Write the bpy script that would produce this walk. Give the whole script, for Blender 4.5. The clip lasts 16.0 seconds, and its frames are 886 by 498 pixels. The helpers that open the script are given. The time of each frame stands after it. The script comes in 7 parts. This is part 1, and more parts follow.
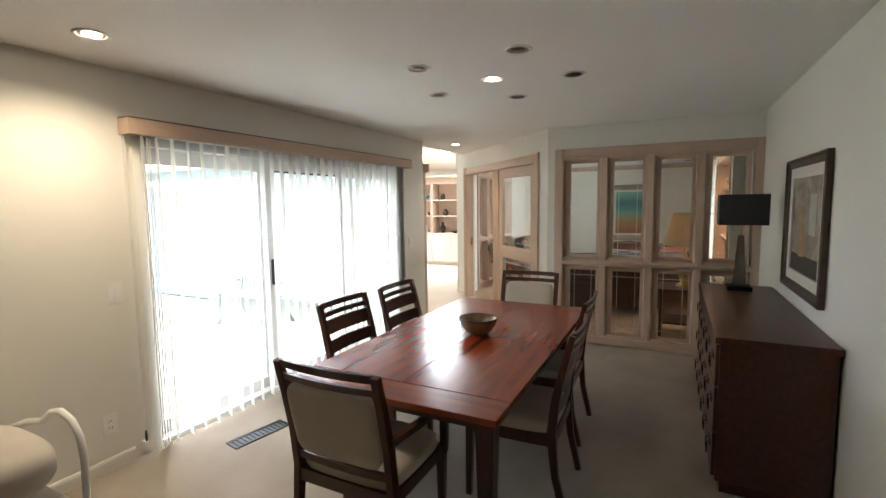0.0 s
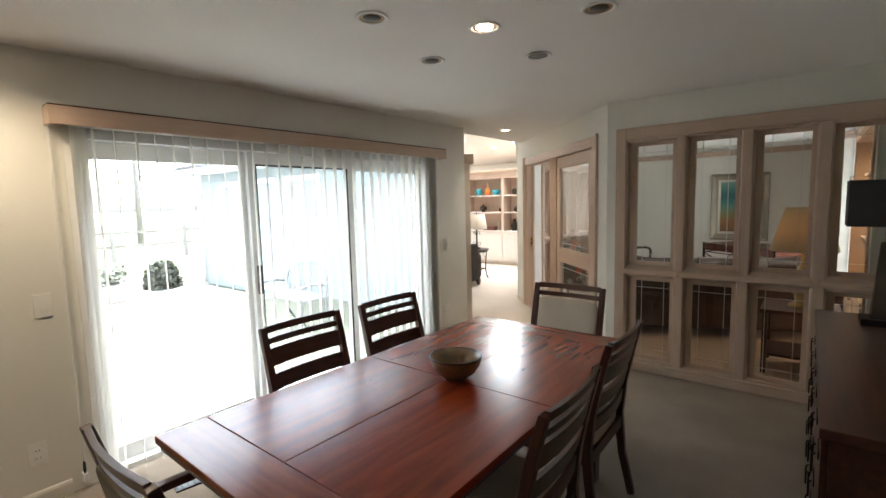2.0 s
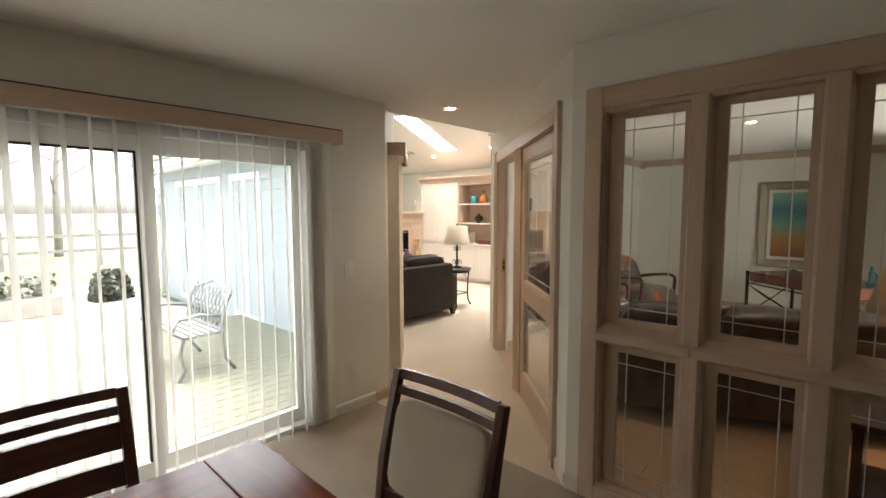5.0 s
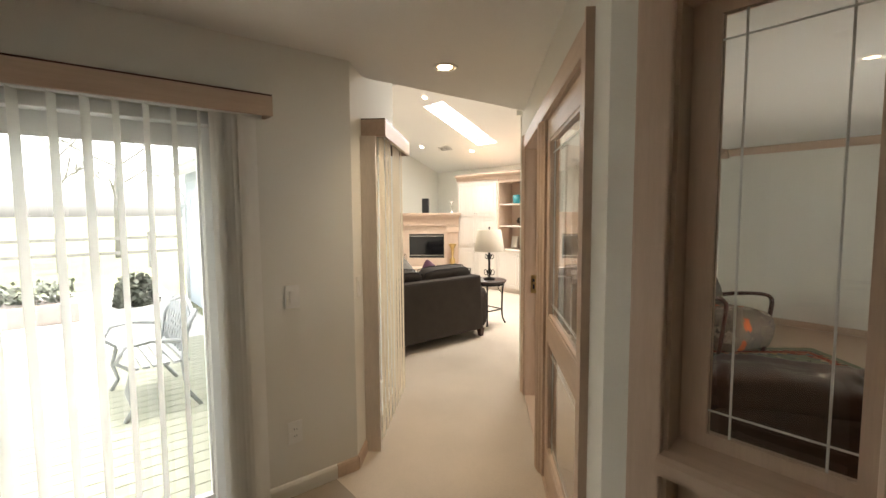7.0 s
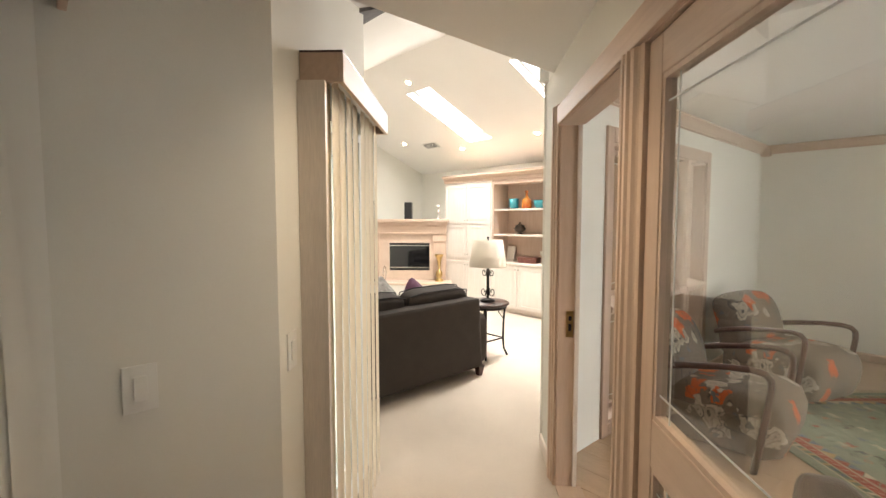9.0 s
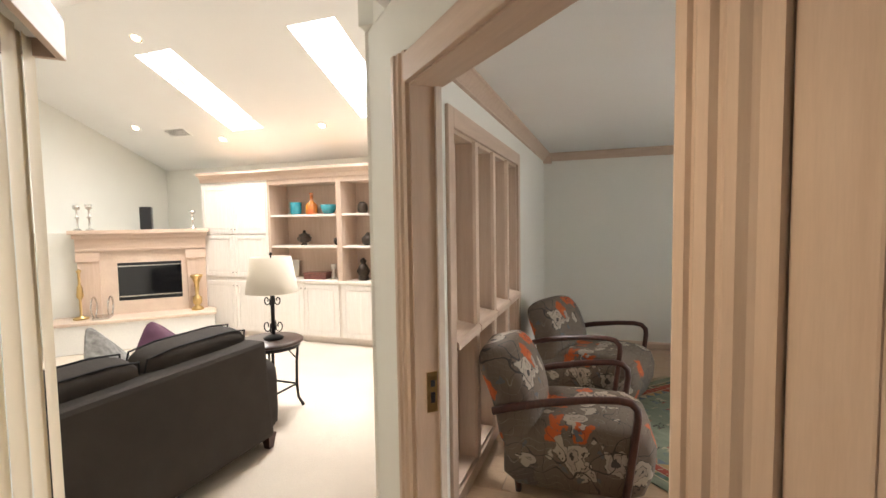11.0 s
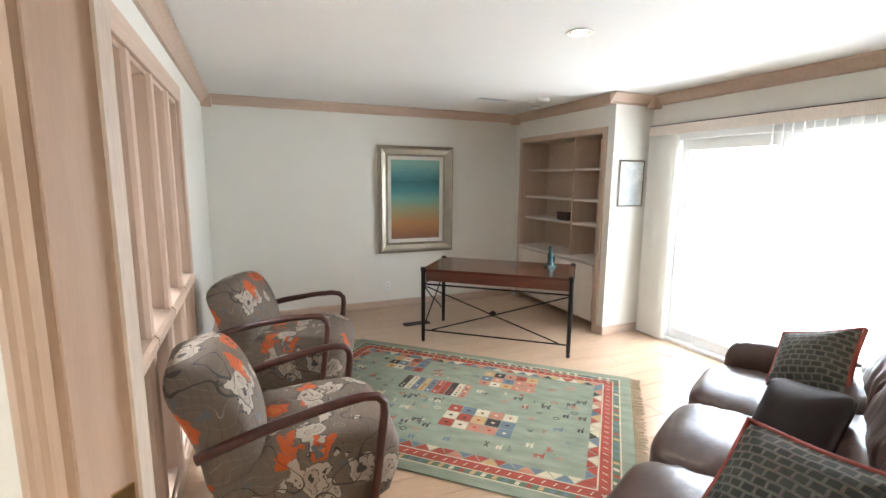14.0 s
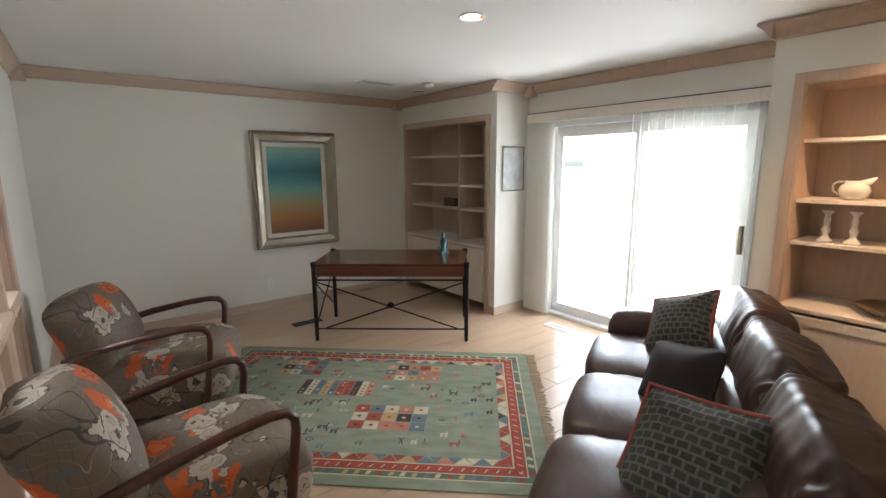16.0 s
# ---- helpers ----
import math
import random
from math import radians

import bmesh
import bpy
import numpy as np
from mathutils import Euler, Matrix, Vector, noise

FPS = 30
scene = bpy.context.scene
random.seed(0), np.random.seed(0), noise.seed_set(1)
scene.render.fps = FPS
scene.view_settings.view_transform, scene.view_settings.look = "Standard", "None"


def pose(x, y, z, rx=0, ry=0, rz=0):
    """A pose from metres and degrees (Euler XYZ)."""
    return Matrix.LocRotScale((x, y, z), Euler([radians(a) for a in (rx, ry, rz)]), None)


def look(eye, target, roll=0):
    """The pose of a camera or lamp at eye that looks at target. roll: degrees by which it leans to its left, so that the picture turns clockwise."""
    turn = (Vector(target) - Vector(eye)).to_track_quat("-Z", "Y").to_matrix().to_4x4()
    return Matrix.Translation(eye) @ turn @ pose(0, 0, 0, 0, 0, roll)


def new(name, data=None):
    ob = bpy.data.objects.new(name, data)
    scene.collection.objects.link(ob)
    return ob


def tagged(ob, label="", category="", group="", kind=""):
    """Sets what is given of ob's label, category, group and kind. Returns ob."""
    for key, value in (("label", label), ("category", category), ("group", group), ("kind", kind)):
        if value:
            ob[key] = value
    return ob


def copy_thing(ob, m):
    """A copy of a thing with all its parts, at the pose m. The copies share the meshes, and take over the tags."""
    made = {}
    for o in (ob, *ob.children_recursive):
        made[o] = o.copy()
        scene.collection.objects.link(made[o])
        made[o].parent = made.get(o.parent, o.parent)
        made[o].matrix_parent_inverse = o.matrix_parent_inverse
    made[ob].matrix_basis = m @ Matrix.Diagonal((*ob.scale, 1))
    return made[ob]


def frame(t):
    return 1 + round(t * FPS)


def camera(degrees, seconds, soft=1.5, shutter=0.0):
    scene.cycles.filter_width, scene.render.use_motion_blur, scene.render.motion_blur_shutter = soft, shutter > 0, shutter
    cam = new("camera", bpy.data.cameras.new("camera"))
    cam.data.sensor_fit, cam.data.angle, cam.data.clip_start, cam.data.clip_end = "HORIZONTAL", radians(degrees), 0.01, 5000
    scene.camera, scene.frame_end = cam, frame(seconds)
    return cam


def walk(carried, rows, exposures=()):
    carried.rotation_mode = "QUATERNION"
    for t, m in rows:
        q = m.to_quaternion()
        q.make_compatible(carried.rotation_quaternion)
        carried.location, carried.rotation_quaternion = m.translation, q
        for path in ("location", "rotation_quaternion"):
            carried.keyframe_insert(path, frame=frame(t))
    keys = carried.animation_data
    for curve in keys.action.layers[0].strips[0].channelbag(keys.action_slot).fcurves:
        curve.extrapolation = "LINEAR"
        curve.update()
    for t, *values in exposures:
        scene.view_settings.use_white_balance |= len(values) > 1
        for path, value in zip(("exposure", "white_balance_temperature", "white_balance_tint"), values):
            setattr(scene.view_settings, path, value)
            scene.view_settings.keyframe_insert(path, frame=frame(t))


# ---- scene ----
cam = camera(88.1, 16.0)
PATH = [
    (0, (0.709, -0.008, 1.601), (-0.185, 1.77, 1.406), -0.8),
    (0.5, (0.792, 0.224, 1.596), (-0.203, 1.947, 1.396), -1.0),
    (1, (0.857, 0.46, 1.589), (-0.227, 2.128, 1.387), -1.3),
    (1.5, (0.872, 0.737, 1.597), (-0.29, 2.351, 1.387), -1.4),
    (2, (0.879, 1.021, 1.59), (-0.366, 2.573, 1.385), -1.5),
    (2.5, (0.866, 1.363, 1.588), (-0.427, 2.878, 1.401), -1.7),
    (3, (0.839, 1.701, 1.581), (-0.475, 3.199, 1.407), -1.4),
    (3.5, (0.79, 2.041, 1.586), (-0.529, 3.535, 1.419), -0.9),
    (4, (0.729, 2.376, 1.575), (-0.587, 3.873, 1.414), -0.5),
    (6.5, (0.265, 3.886, 1.578), (-1.222, 5.212, 1.407), -0.2),
    (7, (0.09, 4.148, 1.574), (-1.443, 5.422, 1.412), -0.4),
    (7.5, (-0.125, 4.386, 1.574), (-1.704, 5.602, 1.407), -0.4),
    (8, (-0.374, 4.576, 1.56), (-1.978, 5.76, 1.399), -0.1),
    (10.5, (-1.598, 5.401, 1.591), (-2.514, 7.176, 1.489), -0.7),
    (11, (-1.733, 5.602, 1.596), (-2.412, 7.479, 1.476), -0.9),
    (11.5, (-1.836, 5.746, 1.592), (-2.272, 7.693, 1.458), -0.4),
    (12, (-1.922, 5.855, 1.591), (-2.055, 7.844, 1.435), -0.0),
    (12.5, (-1.97, 5.948, 1.612), (-1.844, 7.934, 1.41), 0.4),
    (13, (-2.012, 6.053, 1.603), (-1.652, 8.005, 1.355), 0.9),
    (13.5, (-2.033, 6.139, 1.607), (-1.474, 8.037, 1.327), 0.9),
    (14, (-2.1, 6.218, 1.611), (-1.338, 8.036, 1.306), 0.5),
    (14.5, (-2.111, 6.277, 1.602), (-1.199, 8.019, 1.269), 0.2),
    (15, (-2.166, 6.333, 1.615), (-1.122, 7.994, 1.259), -0.1),
    (15.5, (-2.166, 6.376, 1.582), (-1.03, 7.975, 1.234), -0.1),
    (16, (-2.169, 6.396, 1.614), (-0.959, 7.937, 1.256), -0.3),
]
EXPOSURES = [
    (0, 3.85, 6050, 10), (1.5, 3.75, 6200, 10), (2.5, 3.3, 5950, 10), (3.5, 3.22, 6300, 11), (4, 3.17, 6700, 12), (6.5, 3.2, 6900, 11), (8, 3.5, 6700, 11),
    (10.5, 3.4, 6500, 11), (11.5, 3.5, 6350, 11), (12.5, 4.1, 6150, 11), (13, 4.35, 6000, 10), (14.5, 4.2, 5800, 10), (16, 3.45, 5900, 10),
]
walk(cam, [(t, look(eye, target, roll)) for t, eye, target, roll in PATH], EXPOSURES)

# ---- world and sun ----
world = bpy.data.worlds.new("overcast_sky")
scene.world = world
world.use_nodes = True
wn = world.node_tree.nodes
wl = world.node_tree.links
sky = wn.new("ShaderNodeTexSky")
sky.sky_type = "NISHITA"
sky.sun_disc = False
sky.sun_elevation = radians(68)
sky.sun_rotation = radians(-20)
sky.air_density = 1.2
sky.dust_density = 4.0
sky_hsv = wn.new("ShaderNodeHueSaturation")
sky_hsv.inputs["Saturation"].default_value = 0.25
wl.new(sky.outputs[0], sky_hsv.inputs["Color"])
wl.new(sky_hsv.outputs[0], wn["Background"].inputs[0])
wn["Background"].inputs[1].default_value = 0.15

sun_data = bpy.data.lights.new("sun", "SUN")
sun_data.energy = 0.5
sun_data.angle = radians(25)
sun_data.color = (1.0, 0.97, 0.93)
sun = new("sun", sun_data)
sun.matrix_world = look((0, 0, 30), (4, -11.4, 0))


def area_lamp(name, eye, target, sx, sy, watts, color=(1, 1, 1)):
    d = bpy.data.lights.new(name, "AREA")
    d.shape, d.size, d.size_y, d.energy, d.color = "RECTANGLE", sx, sy, watts, color
    ob = new(name, d)
    ob.matrix_world = look(eye, target)
    return ob


def can_lamp(x, y, z, watts, color=(1.0, 0.78, 0.52), cone=115):
    d = bpy.data.lights.new("recessed_bulb", "SPOT")
    d.energy, d.color, d.spot_size, d.spot_blend, d.shadow_soft_size = watts, color, radians(cone), 1.0, 0.05
    ob = new("recessed_bulb", d)
    ob.matrix_world = look((x, y, z), (x, y, 0.0))
    return ob


can_lamp(-1.82, 1.29, 2.43, 10, cone=150)
can_lamp(-0.41, 3.0, 2.43, 0.8)
can_lamp(-2.07, 5.97, 2.43, 7.5, (1.0, 0.80, 0.56))
can_lamp(0.78, 6.72, 2.43, 16, (1.0, 0.62, 0.32), 80).matrix_world = look((0.78, 6.72, 2.43), (1.50, 6.85, 0.95))
can_lamp(-0.32, 8.475, 2.43, 3)
for lx, ly, lz in ((-6.4, 9.15, 3.53), (-7.02, 10.87, 2.80), (-5.27, 10.79, 2.83)):
    can_lamp(lx, ly, lz, 2.6)
# daylight in the two skylight openings
for lx in (-6.415, -4.375):
    area_lamp("skylight_daylight", (lx, 10.03, 3.235), (lx, 10.03 - 0.42, 2.235), 0.53, 1.42, 9, (1, 0.99, 0.97))

# daylight in the opening of the study's sliding door
area_lamp("study_daylight", (2.30, 8.59, 1.10), (0.0, 8.9, 0.75), 1.92, 1.95, 7.5, (1.0, 0.99, 0.96))

# ---- materials ----


def mat(name, color, rough=0.6, metal=0.0, var=0.08, scale=8.0, bump=0.0, bscale=120.0, spec=0.5, trans=0.0, coat=0.0, alt=None, fine=0.05, stretch=(1, 1, 1)):
    """Plain surface with mottling at a coarse and a fine scale and a little relief."""
    m = bpy.data.materials.new(name)
    m.use_nodes = True
    n, l = m.node_tree.nodes, m.node_tree.links
    b = n["Principled BSDF"]
    b.inputs["Roughness"].default_value = rough
    b.inputs["Metallic"].default_value = metal
    b.inputs["Specular IOR Level"].default_value = spec
    b.inputs["Transmission Weight"].default_value = trans
    b.inputs["Coat Weight"].default_value = coat
    tc = n.new("ShaderNodeTexCoord")
    mp = n.new("ShaderNodeMapping")
    mp.inputs["Scale"].default_value = stretch
    l.new(tc.outputs["Object"], mp.inputs[0])
    n1 = n.new("ShaderNodeTexNoise")
    n1.inputs["Scale"].default_value = scale
    n1.inputs["Detail"].default_value = 3
    n2 = n.new("ShaderNodeTexNoise")
    n2.inputs["Scale"].default_value = bscale
    n2.inputs["Detail"].default_value = 2
    l.new(mp.outputs[0], n1.inputs["Vector"])
    l.new(mp.outputs[0], n2.inputs["Vector"])
    c1 = n.new("ShaderNodeMix")
    c1.data_type = "RGBA"
    c2 = alt or [max(0.0, c * (1 - 2 * var)) for c in color]
    c1.inputs[6].default_value = (*color, 1)
    c1.inputs[7].default_value = (*c2, 1)
    r1 = n.new("ShaderNodeMapRange")
    r1.inputs[1].default_value, r1.inputs[2].default_value = 0.3, 0.75
    l.new(n1.outputs["Fac"], r1.inputs[0])
    l.new(r1.outputs[0], c1.inputs[0])
    c3 = n.new("ShaderNodeMix")
    c3.data_type, c3.blend_type = "RGBA", "MULTIPLY"
    c3.inputs[0].default_value = 1.0
    r2 = n.new("ShaderNodeMapRange")
    r2.inputs[3].default_value, r2.inputs[4].default_value = 1 - 2 * fine, 1 + 2 * fine
    l.new(n2.outputs["Fac"], r2.inputs[0])
    l.new(c1.outputs[2], c3.inputs[6])
    l.new(r2.outputs[0], c3.inputs[7])
    l.new(c3.outputs[2], b.inputs["Base Color"])
    if bump:
        bp = n.new("ShaderNodeBump")
        bp.inputs["Strength"].default_value = bump
        bp.inputs["Distance"].default_value = 0.004
        l.new(n2.outputs["Fac"], bp.inputs["Height"])
        l.new(bp.outputs[0], b.inputs["Normal"])
    return m


def wood(name, c1, c2, rough=0.4, axis=1, scale=3.0, coat=0.0, bump=0.06, lines=14.0, pores=(0.82, 1.15)):
    """Timber with long grain along one local axis, knots of tone and fine pores."""
    m = bpy.data.materials.new(name)
    m.use_nodes = True
    n, l = m.node_tree.nodes, m.node_tree.links
    b = n["Principled BSDF"]
    b.inputs["Roughness"].default_value = rough
    b.inputs["Coat Weight"].default_value = coat
    b.inputs["Coat Roughness"].default_value = 0.12
    tc = n.new("ShaderNodeTexCoord")
    oi = n.new("ShaderNodeObjectInfo")
    ad = n.new("ShaderNodeVectorMath")
    l.new(tc.outputs["Object"], ad.inputs[0])
    sc = n.new("ShaderNodeVectorMath")
    sc.operation = "SCALE"
    sc.inputs[3].default_value = 7.0
    cx = n.new("ShaderNodeCombineXYZ")
    for k in range(3):
        l.new(oi.outputs["Random"], cx.inputs[k])
    l.new(cx.outputs[0], sc.inputs[0])
    l.new(sc.outputs[0], ad.inputs[1])
    mp = n.new("ShaderNodeMapping")
    st = [lines, lines, lines]
    st[axis] = 1.0
    mp.inputs["Scale"].default_value = st
    l.new(ad.outputs[0], mp.inputs[0])
    n1 = n.new("ShaderNodeTexNoise")
    n1.inputs["Scale"].default_value = scale
    n1.inputs["Detail"].default_value = 6
    n1.inputs["Distortion"].default_value = 0.6
    n2 = n.new("ShaderNodeTexNoise")
    n2.inputs["Scale"].default_value = scale * 9
    n2.inputs["Detail"].default_value = 3
    l.new(mp.outputs[0], n1.inputs["Vector"])
    l.new(mp.outputs[0], n2.inputs["Vector"])
    mx = n.new("ShaderNodeMix")
    mx.data_type = "RGBA"
    mx.inputs[6].default_value, mx.inputs[7].default_value = (*c1, 1), (*c2, 1)
    rr = n.new("ShaderNodeMapRange")
    rr.inputs[1].default_value, rr.inputs[2].default_value = 0.3, 0.7
    l.new(n1.outputs["Fac"], rr.inputs[0])
    l.new(rr.outputs[0], mx.inputs[0])
    m2 = n.new("ShaderNodeMix")
    m2.data_type, m2.blend_type = "RGBA", "MULTIPLY"
    m2.inputs[0].default_value = 1
    r2 = n.new("ShaderNodeMapRange")
    r2.inputs[3].default_value, r2.inputs[4].default_value = pores
    l.new(n2.outputs["Fac"], r2.inputs[0])
    l.new(mx.outputs[2], m2.inputs[6])
    l.new(r2.outputs[0], m2.inputs[7])
    l.new(m2.outputs[2], b.inputs["Base Color"])
    bp = n.new("ShaderNodeBump")
    bp.inputs["Strength"].default_value = bump
    bp.inputs["Distance"].default_value = 0.002
    l.new(n2.outputs["Fac"], bp.inputs["Height"])
    l.new(bp.outputs[0], b.inputs["Normal"])
    return m


def glass_mat(name, tint=(0.95, 0.98, 0.97)):
    m = bpy.data.materials.new(name)
    m.use_nodes = True
    b = m.node_tree.nodes["Principled BSDF"]
    b.inputs["Base Color"].default_value = (*tint, 1)
    b.inputs["Roughness"].default_value = 0.01
    b.inputs["Transmission Weight"].default_value = 1.0
    b.inputs["IOR"].default_value = 1.45
    return m


def cloth_translucent(name, color, share):
    m = bpy.data.materials.new(name)
    m.use_nodes = True
    n, l = m.node_tree.nodes, m.node_tree.links
    out = n["Material Output"]
    b = n["Principled BSDF"]
    b.inputs["Base Color"].default_value = (*color, 1)
    b.inputs["Roughness"].default_value = 0.7
    t = n.new("ShaderNodeBsdfTranslucent")
    t.inputs[0].default_value = (*color, 1)
    nz = n.new("ShaderNodeTexNoise")
    nz.inputs["Scale"].default_value = 400
    bp = n.new("ShaderNodeBump")
    bp.inputs["Strength"].default_value = 0.1
    bp.inputs["Distance"].default_value = 0.001
    l.new(nz.outputs["Fac"], bp.inputs["Height"])
    l.new(bp.outputs[0], b.inputs["Normal"])
    mx = n.new("ShaderNodeMixShader")
    mx.inputs[0].default_value = share
    l.new(b.outputs[0], mx.inputs[1])
    l.new(t.outputs[0], mx.inputs[2])
    l.new(mx.outputs[0], out.inputs[0])
    return m


def glow(name, color, strength):
    m = bpy.data.materials.new(name)
    m.use_nodes = True
    b = m.node_tree.nodes["Principled BSDF"]
    b.inputs["Base Color"].default_value = (0.9, 0.9, 0.9, 1)
    b.inputs["Emission Color"].default_value = (*color, 1)
    b.inputs["Emission Strength"].default_value = strength
    return m


WALL = mat("wall_paint", (0.80, 0.785, 0.72), 0.75, var=0.02, scale=1.5, bump=0.12, bscale=220, fine=0.01)
CEIL = mat("ceiling_paint", (0.84, 0.83, 0.80), 0.85, var=0.02, scale=1.0, bump=0.2, bscale=160, fine=0.015)
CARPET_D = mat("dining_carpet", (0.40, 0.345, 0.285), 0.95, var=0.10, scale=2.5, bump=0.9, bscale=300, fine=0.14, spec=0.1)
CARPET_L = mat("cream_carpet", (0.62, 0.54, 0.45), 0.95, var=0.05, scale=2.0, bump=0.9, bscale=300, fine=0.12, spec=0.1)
OAK = wood("pickled_oak", (0.61, 0.463, 0.358), (0.545, 0.403, 0.306), 0.5, axis=2, scale=2.5, pores=(0.92, 1.06))
OAK_X = wood("pickled_oak_long", (0.61, 0.463, 0.358), (0.545, 0.403, 0.306), 0.5, axis=0, scale=2.5, pores=(0.92, 1.06))
OAK_Y = wood("pickled_oak_deep", (0.61, 0.463, 0.358), (0.545, 0.403, 0.306), 0.5, axis=1, scale=2.5, pores=(0.92, 1.06))
PALEW = wood("white_limed_door", (0.84, 0.79, 0.73), (0.78, 0.72, 0.65), 0.45, axis=2, scale=2.0, lines=18, bump=0.03)
PALE = wood("pale_limed_cabinet", (0.78, 0.70, 0.62), (0.74, 0.655, 0.575), 0.45, axis=2, scale=2.0, lines=18, bump=0.04)
CHERRY = wood("dark_cherry", (0.085, 0.022, 0.012), (0.042, 0.011, 0.007), 0.32, axis=2, coat=0.3)
CHERRY_X = wood("dark_cherry_rail", (0.075, 0.021, 0.012), (0.038, 0.011, 0.007), 0.32, axis=0, coat=0.3)
TABLETOP = wood("cherry_tabletop", (0.29, 0.045, 0.012), (0.16, 0.022, 0.006), 0.22, axis=1, coat=0.0, scale=2.2, lines=10, bump=0.01)
TABLEEND = wood("cherry_tabletop_end", (0.29, 0.062, 0.020), (0.18, 0.035, 0.012), 0.22, axis=0, coat=0.0, scale=2.2, lines=10, bump=0.01)
ESPRESSO = wood("espresso_veneer", (0.085, 0.026, 0.014), (0.045, 0.014, 0.008), 0.32, axis=1, coat=0.08)
CREAM = mat("cream_upholstery", (0.60, 0.54, 0.45), 0.9, var=0.05, scale=6, bump=0.5, bscale=500, fine=0.08, spec=0.2)
VINYL = mat("white_vinyl", (0.82, 0.82, 0.80), 0.35, var=0.01, scale=3, fine=0.01)
PLATE = mat("white_plastic_plate", (0.85, 0.84, 0.80), 0.35, var=0.01, scale=20, fine=0.01)
DARKMETAL = mat("dark_iron", (0.030, 0.027, 0.026), 0.5, 0.7, var=0.2, scale=30, bump=0.3, bscale=200, fine=0.15)
BLACK = mat("black_plastic", (0.012, 0.012, 0.013), 0.35, var=0.1, scale=10)
CHROME = mat("brushed_metal", (0.62, 0.60, 0.56), 0.25, 1.0, var=0.06, scale=20)
BRASS = mat("brass", (0.60, 0.42, 0.18), 0.3, 1.0, var=0.1, scale=30)
GLASS = glass_mat("window_glass")
PULL = mat("bronze_tan_pull", (0.26, 0.20, 0.14), 0.4, 0.3, var=0.1, scale=20)
SLAT = cloth_translucent("vertical_blind_fabric", (0.86, 0.85, 0.80), 0.24)
# tan holds the hall light's warm glow on the closed slats
SLAT_CLOSED = cloth_translucent("warm_lit_blind_fabric", (0.80, 0.70, 0.54), 0.03)
CANREFL = mat("gold_reflector", (0.42, 0.27, 0.13), 0.35, 0.6, var=0.05, scale=20)
BULB = glow("lit_bulb", (1.0, 0.80, 0.55), 4.0)
# near-black colour stands for the shade inside an unlit can's recess
BULB_OFF = mat("can_recess_shade", (0.035, 0.024, 0.016), 0.3, var=0.05)
SOIL = mat("lawn_soil", (0.16, 0.17, 0.09), 0.95, var=0.25, scale=0.8, bump=0.8, bscale=60, fine=0.25)

# ---- building helpers ----


def bm_box(bm, a, b, m=None):
    x0, y0, z0 = a
    x1, y1, z1 = b
    vs = [bm.verts.new(p) for p in ((x0, y0, z0), (x1, y0, z0), (x1, y1, z0), (x0, y1, z0), (x0, y0, z1), (x1, y0, z1), (x1, y1, z1), (x0, y1, z1))]
    if m is not None:
        for v in vs:
            v.co = m @ v.co
    for f in ((0, 3, 2, 1), (4, 5, 6, 7), (0, 1, 5, 4), (1, 2, 6, 5), (2, 3, 7, 6), (3, 0, 4, 7)):
        bm.faces.new([vs[i] for i in f])
    return vs


def finish(name, bm, material, bevel=0.0, smooth=False, segs=2):
    if bevel > 0:
        bmesh.ops.bevel(bm, geom=list(bm.edges), offset=bevel, segments=segs, affect="EDGES", profile=0.6, clamp_overlap=True)
    bmesh.ops.recalc_face_normals(bm, faces=bm.faces)
    me = bpy.data.meshes.new(name)
    if smooth:
        for f in bm.faces:
            f.smooth = True
    bm.to_mesh(me)
    bm.free()
    me.materials.append(material)
    return me


def part(name, bm, material, parent=None, label="", bevel=0.0, smooth=False, segs=2):
    ob = new(name, finish(name, bm, material, bevel, smooth, segs))
    if parent is not None:
        ob.parent = parent
    if label:
        tagged(ob, label)
    return ob


def block(name, a, b, material, parent=None, label="", bevel=0.0, m=None, smooth=False):
    bm = bmesh.new()
    bm_box(bm, a, b, m)
    return part(name, bm, material, parent, label, bevel, smooth)


def thing(name, x, y, z, rz=0.0, label="", category="", group="", kind=""):
    e = new(name)
    e.empty_display_size = 0.1
    e.matrix_world = pose(x, y, z, 0, 0, rz)
    return tagged(e, label, category, group, kind)


def tube(bm, pts, r, n=8, caps=True):
    """A round bar along the points; r is one radius or one for each point."""
    pts = [Vector(p) for p in pts]
    rs = r if isinstance(r, (list, tuple)) else [r] * len(pts)
    rings = []
    ref = None
    for i, p in enumerate(pts):
        d = (pts[min(i + 1, len(pts) - 1)] - pts[max(i - 1, 0)]).normalized()
        if ref is None:
            ref = Vector((0, 0, 1)) if abs(d.z) < 0.9 else Vector((1, 0, 0))
        u = d.cross(ref).normalized()
        v = u.cross(d).normalized()
        ref = v
        rings.append([bm.verts.new(p + (u * math.cos(2 * math.pi * k / n) + v * math.sin(2 * math.pi * k / n)) * rs[i]) for k in range(n)])
    for a, b in zip(rings, rings[1:]):
        for k in range(n):
            bm.faces.new((a[k], a[(k + 1) % n], b[(k + 1) % n], b[k]))
    if caps:
        bm.faces.new(rings[0][::-1])
        bm.faces.new(rings[-1])


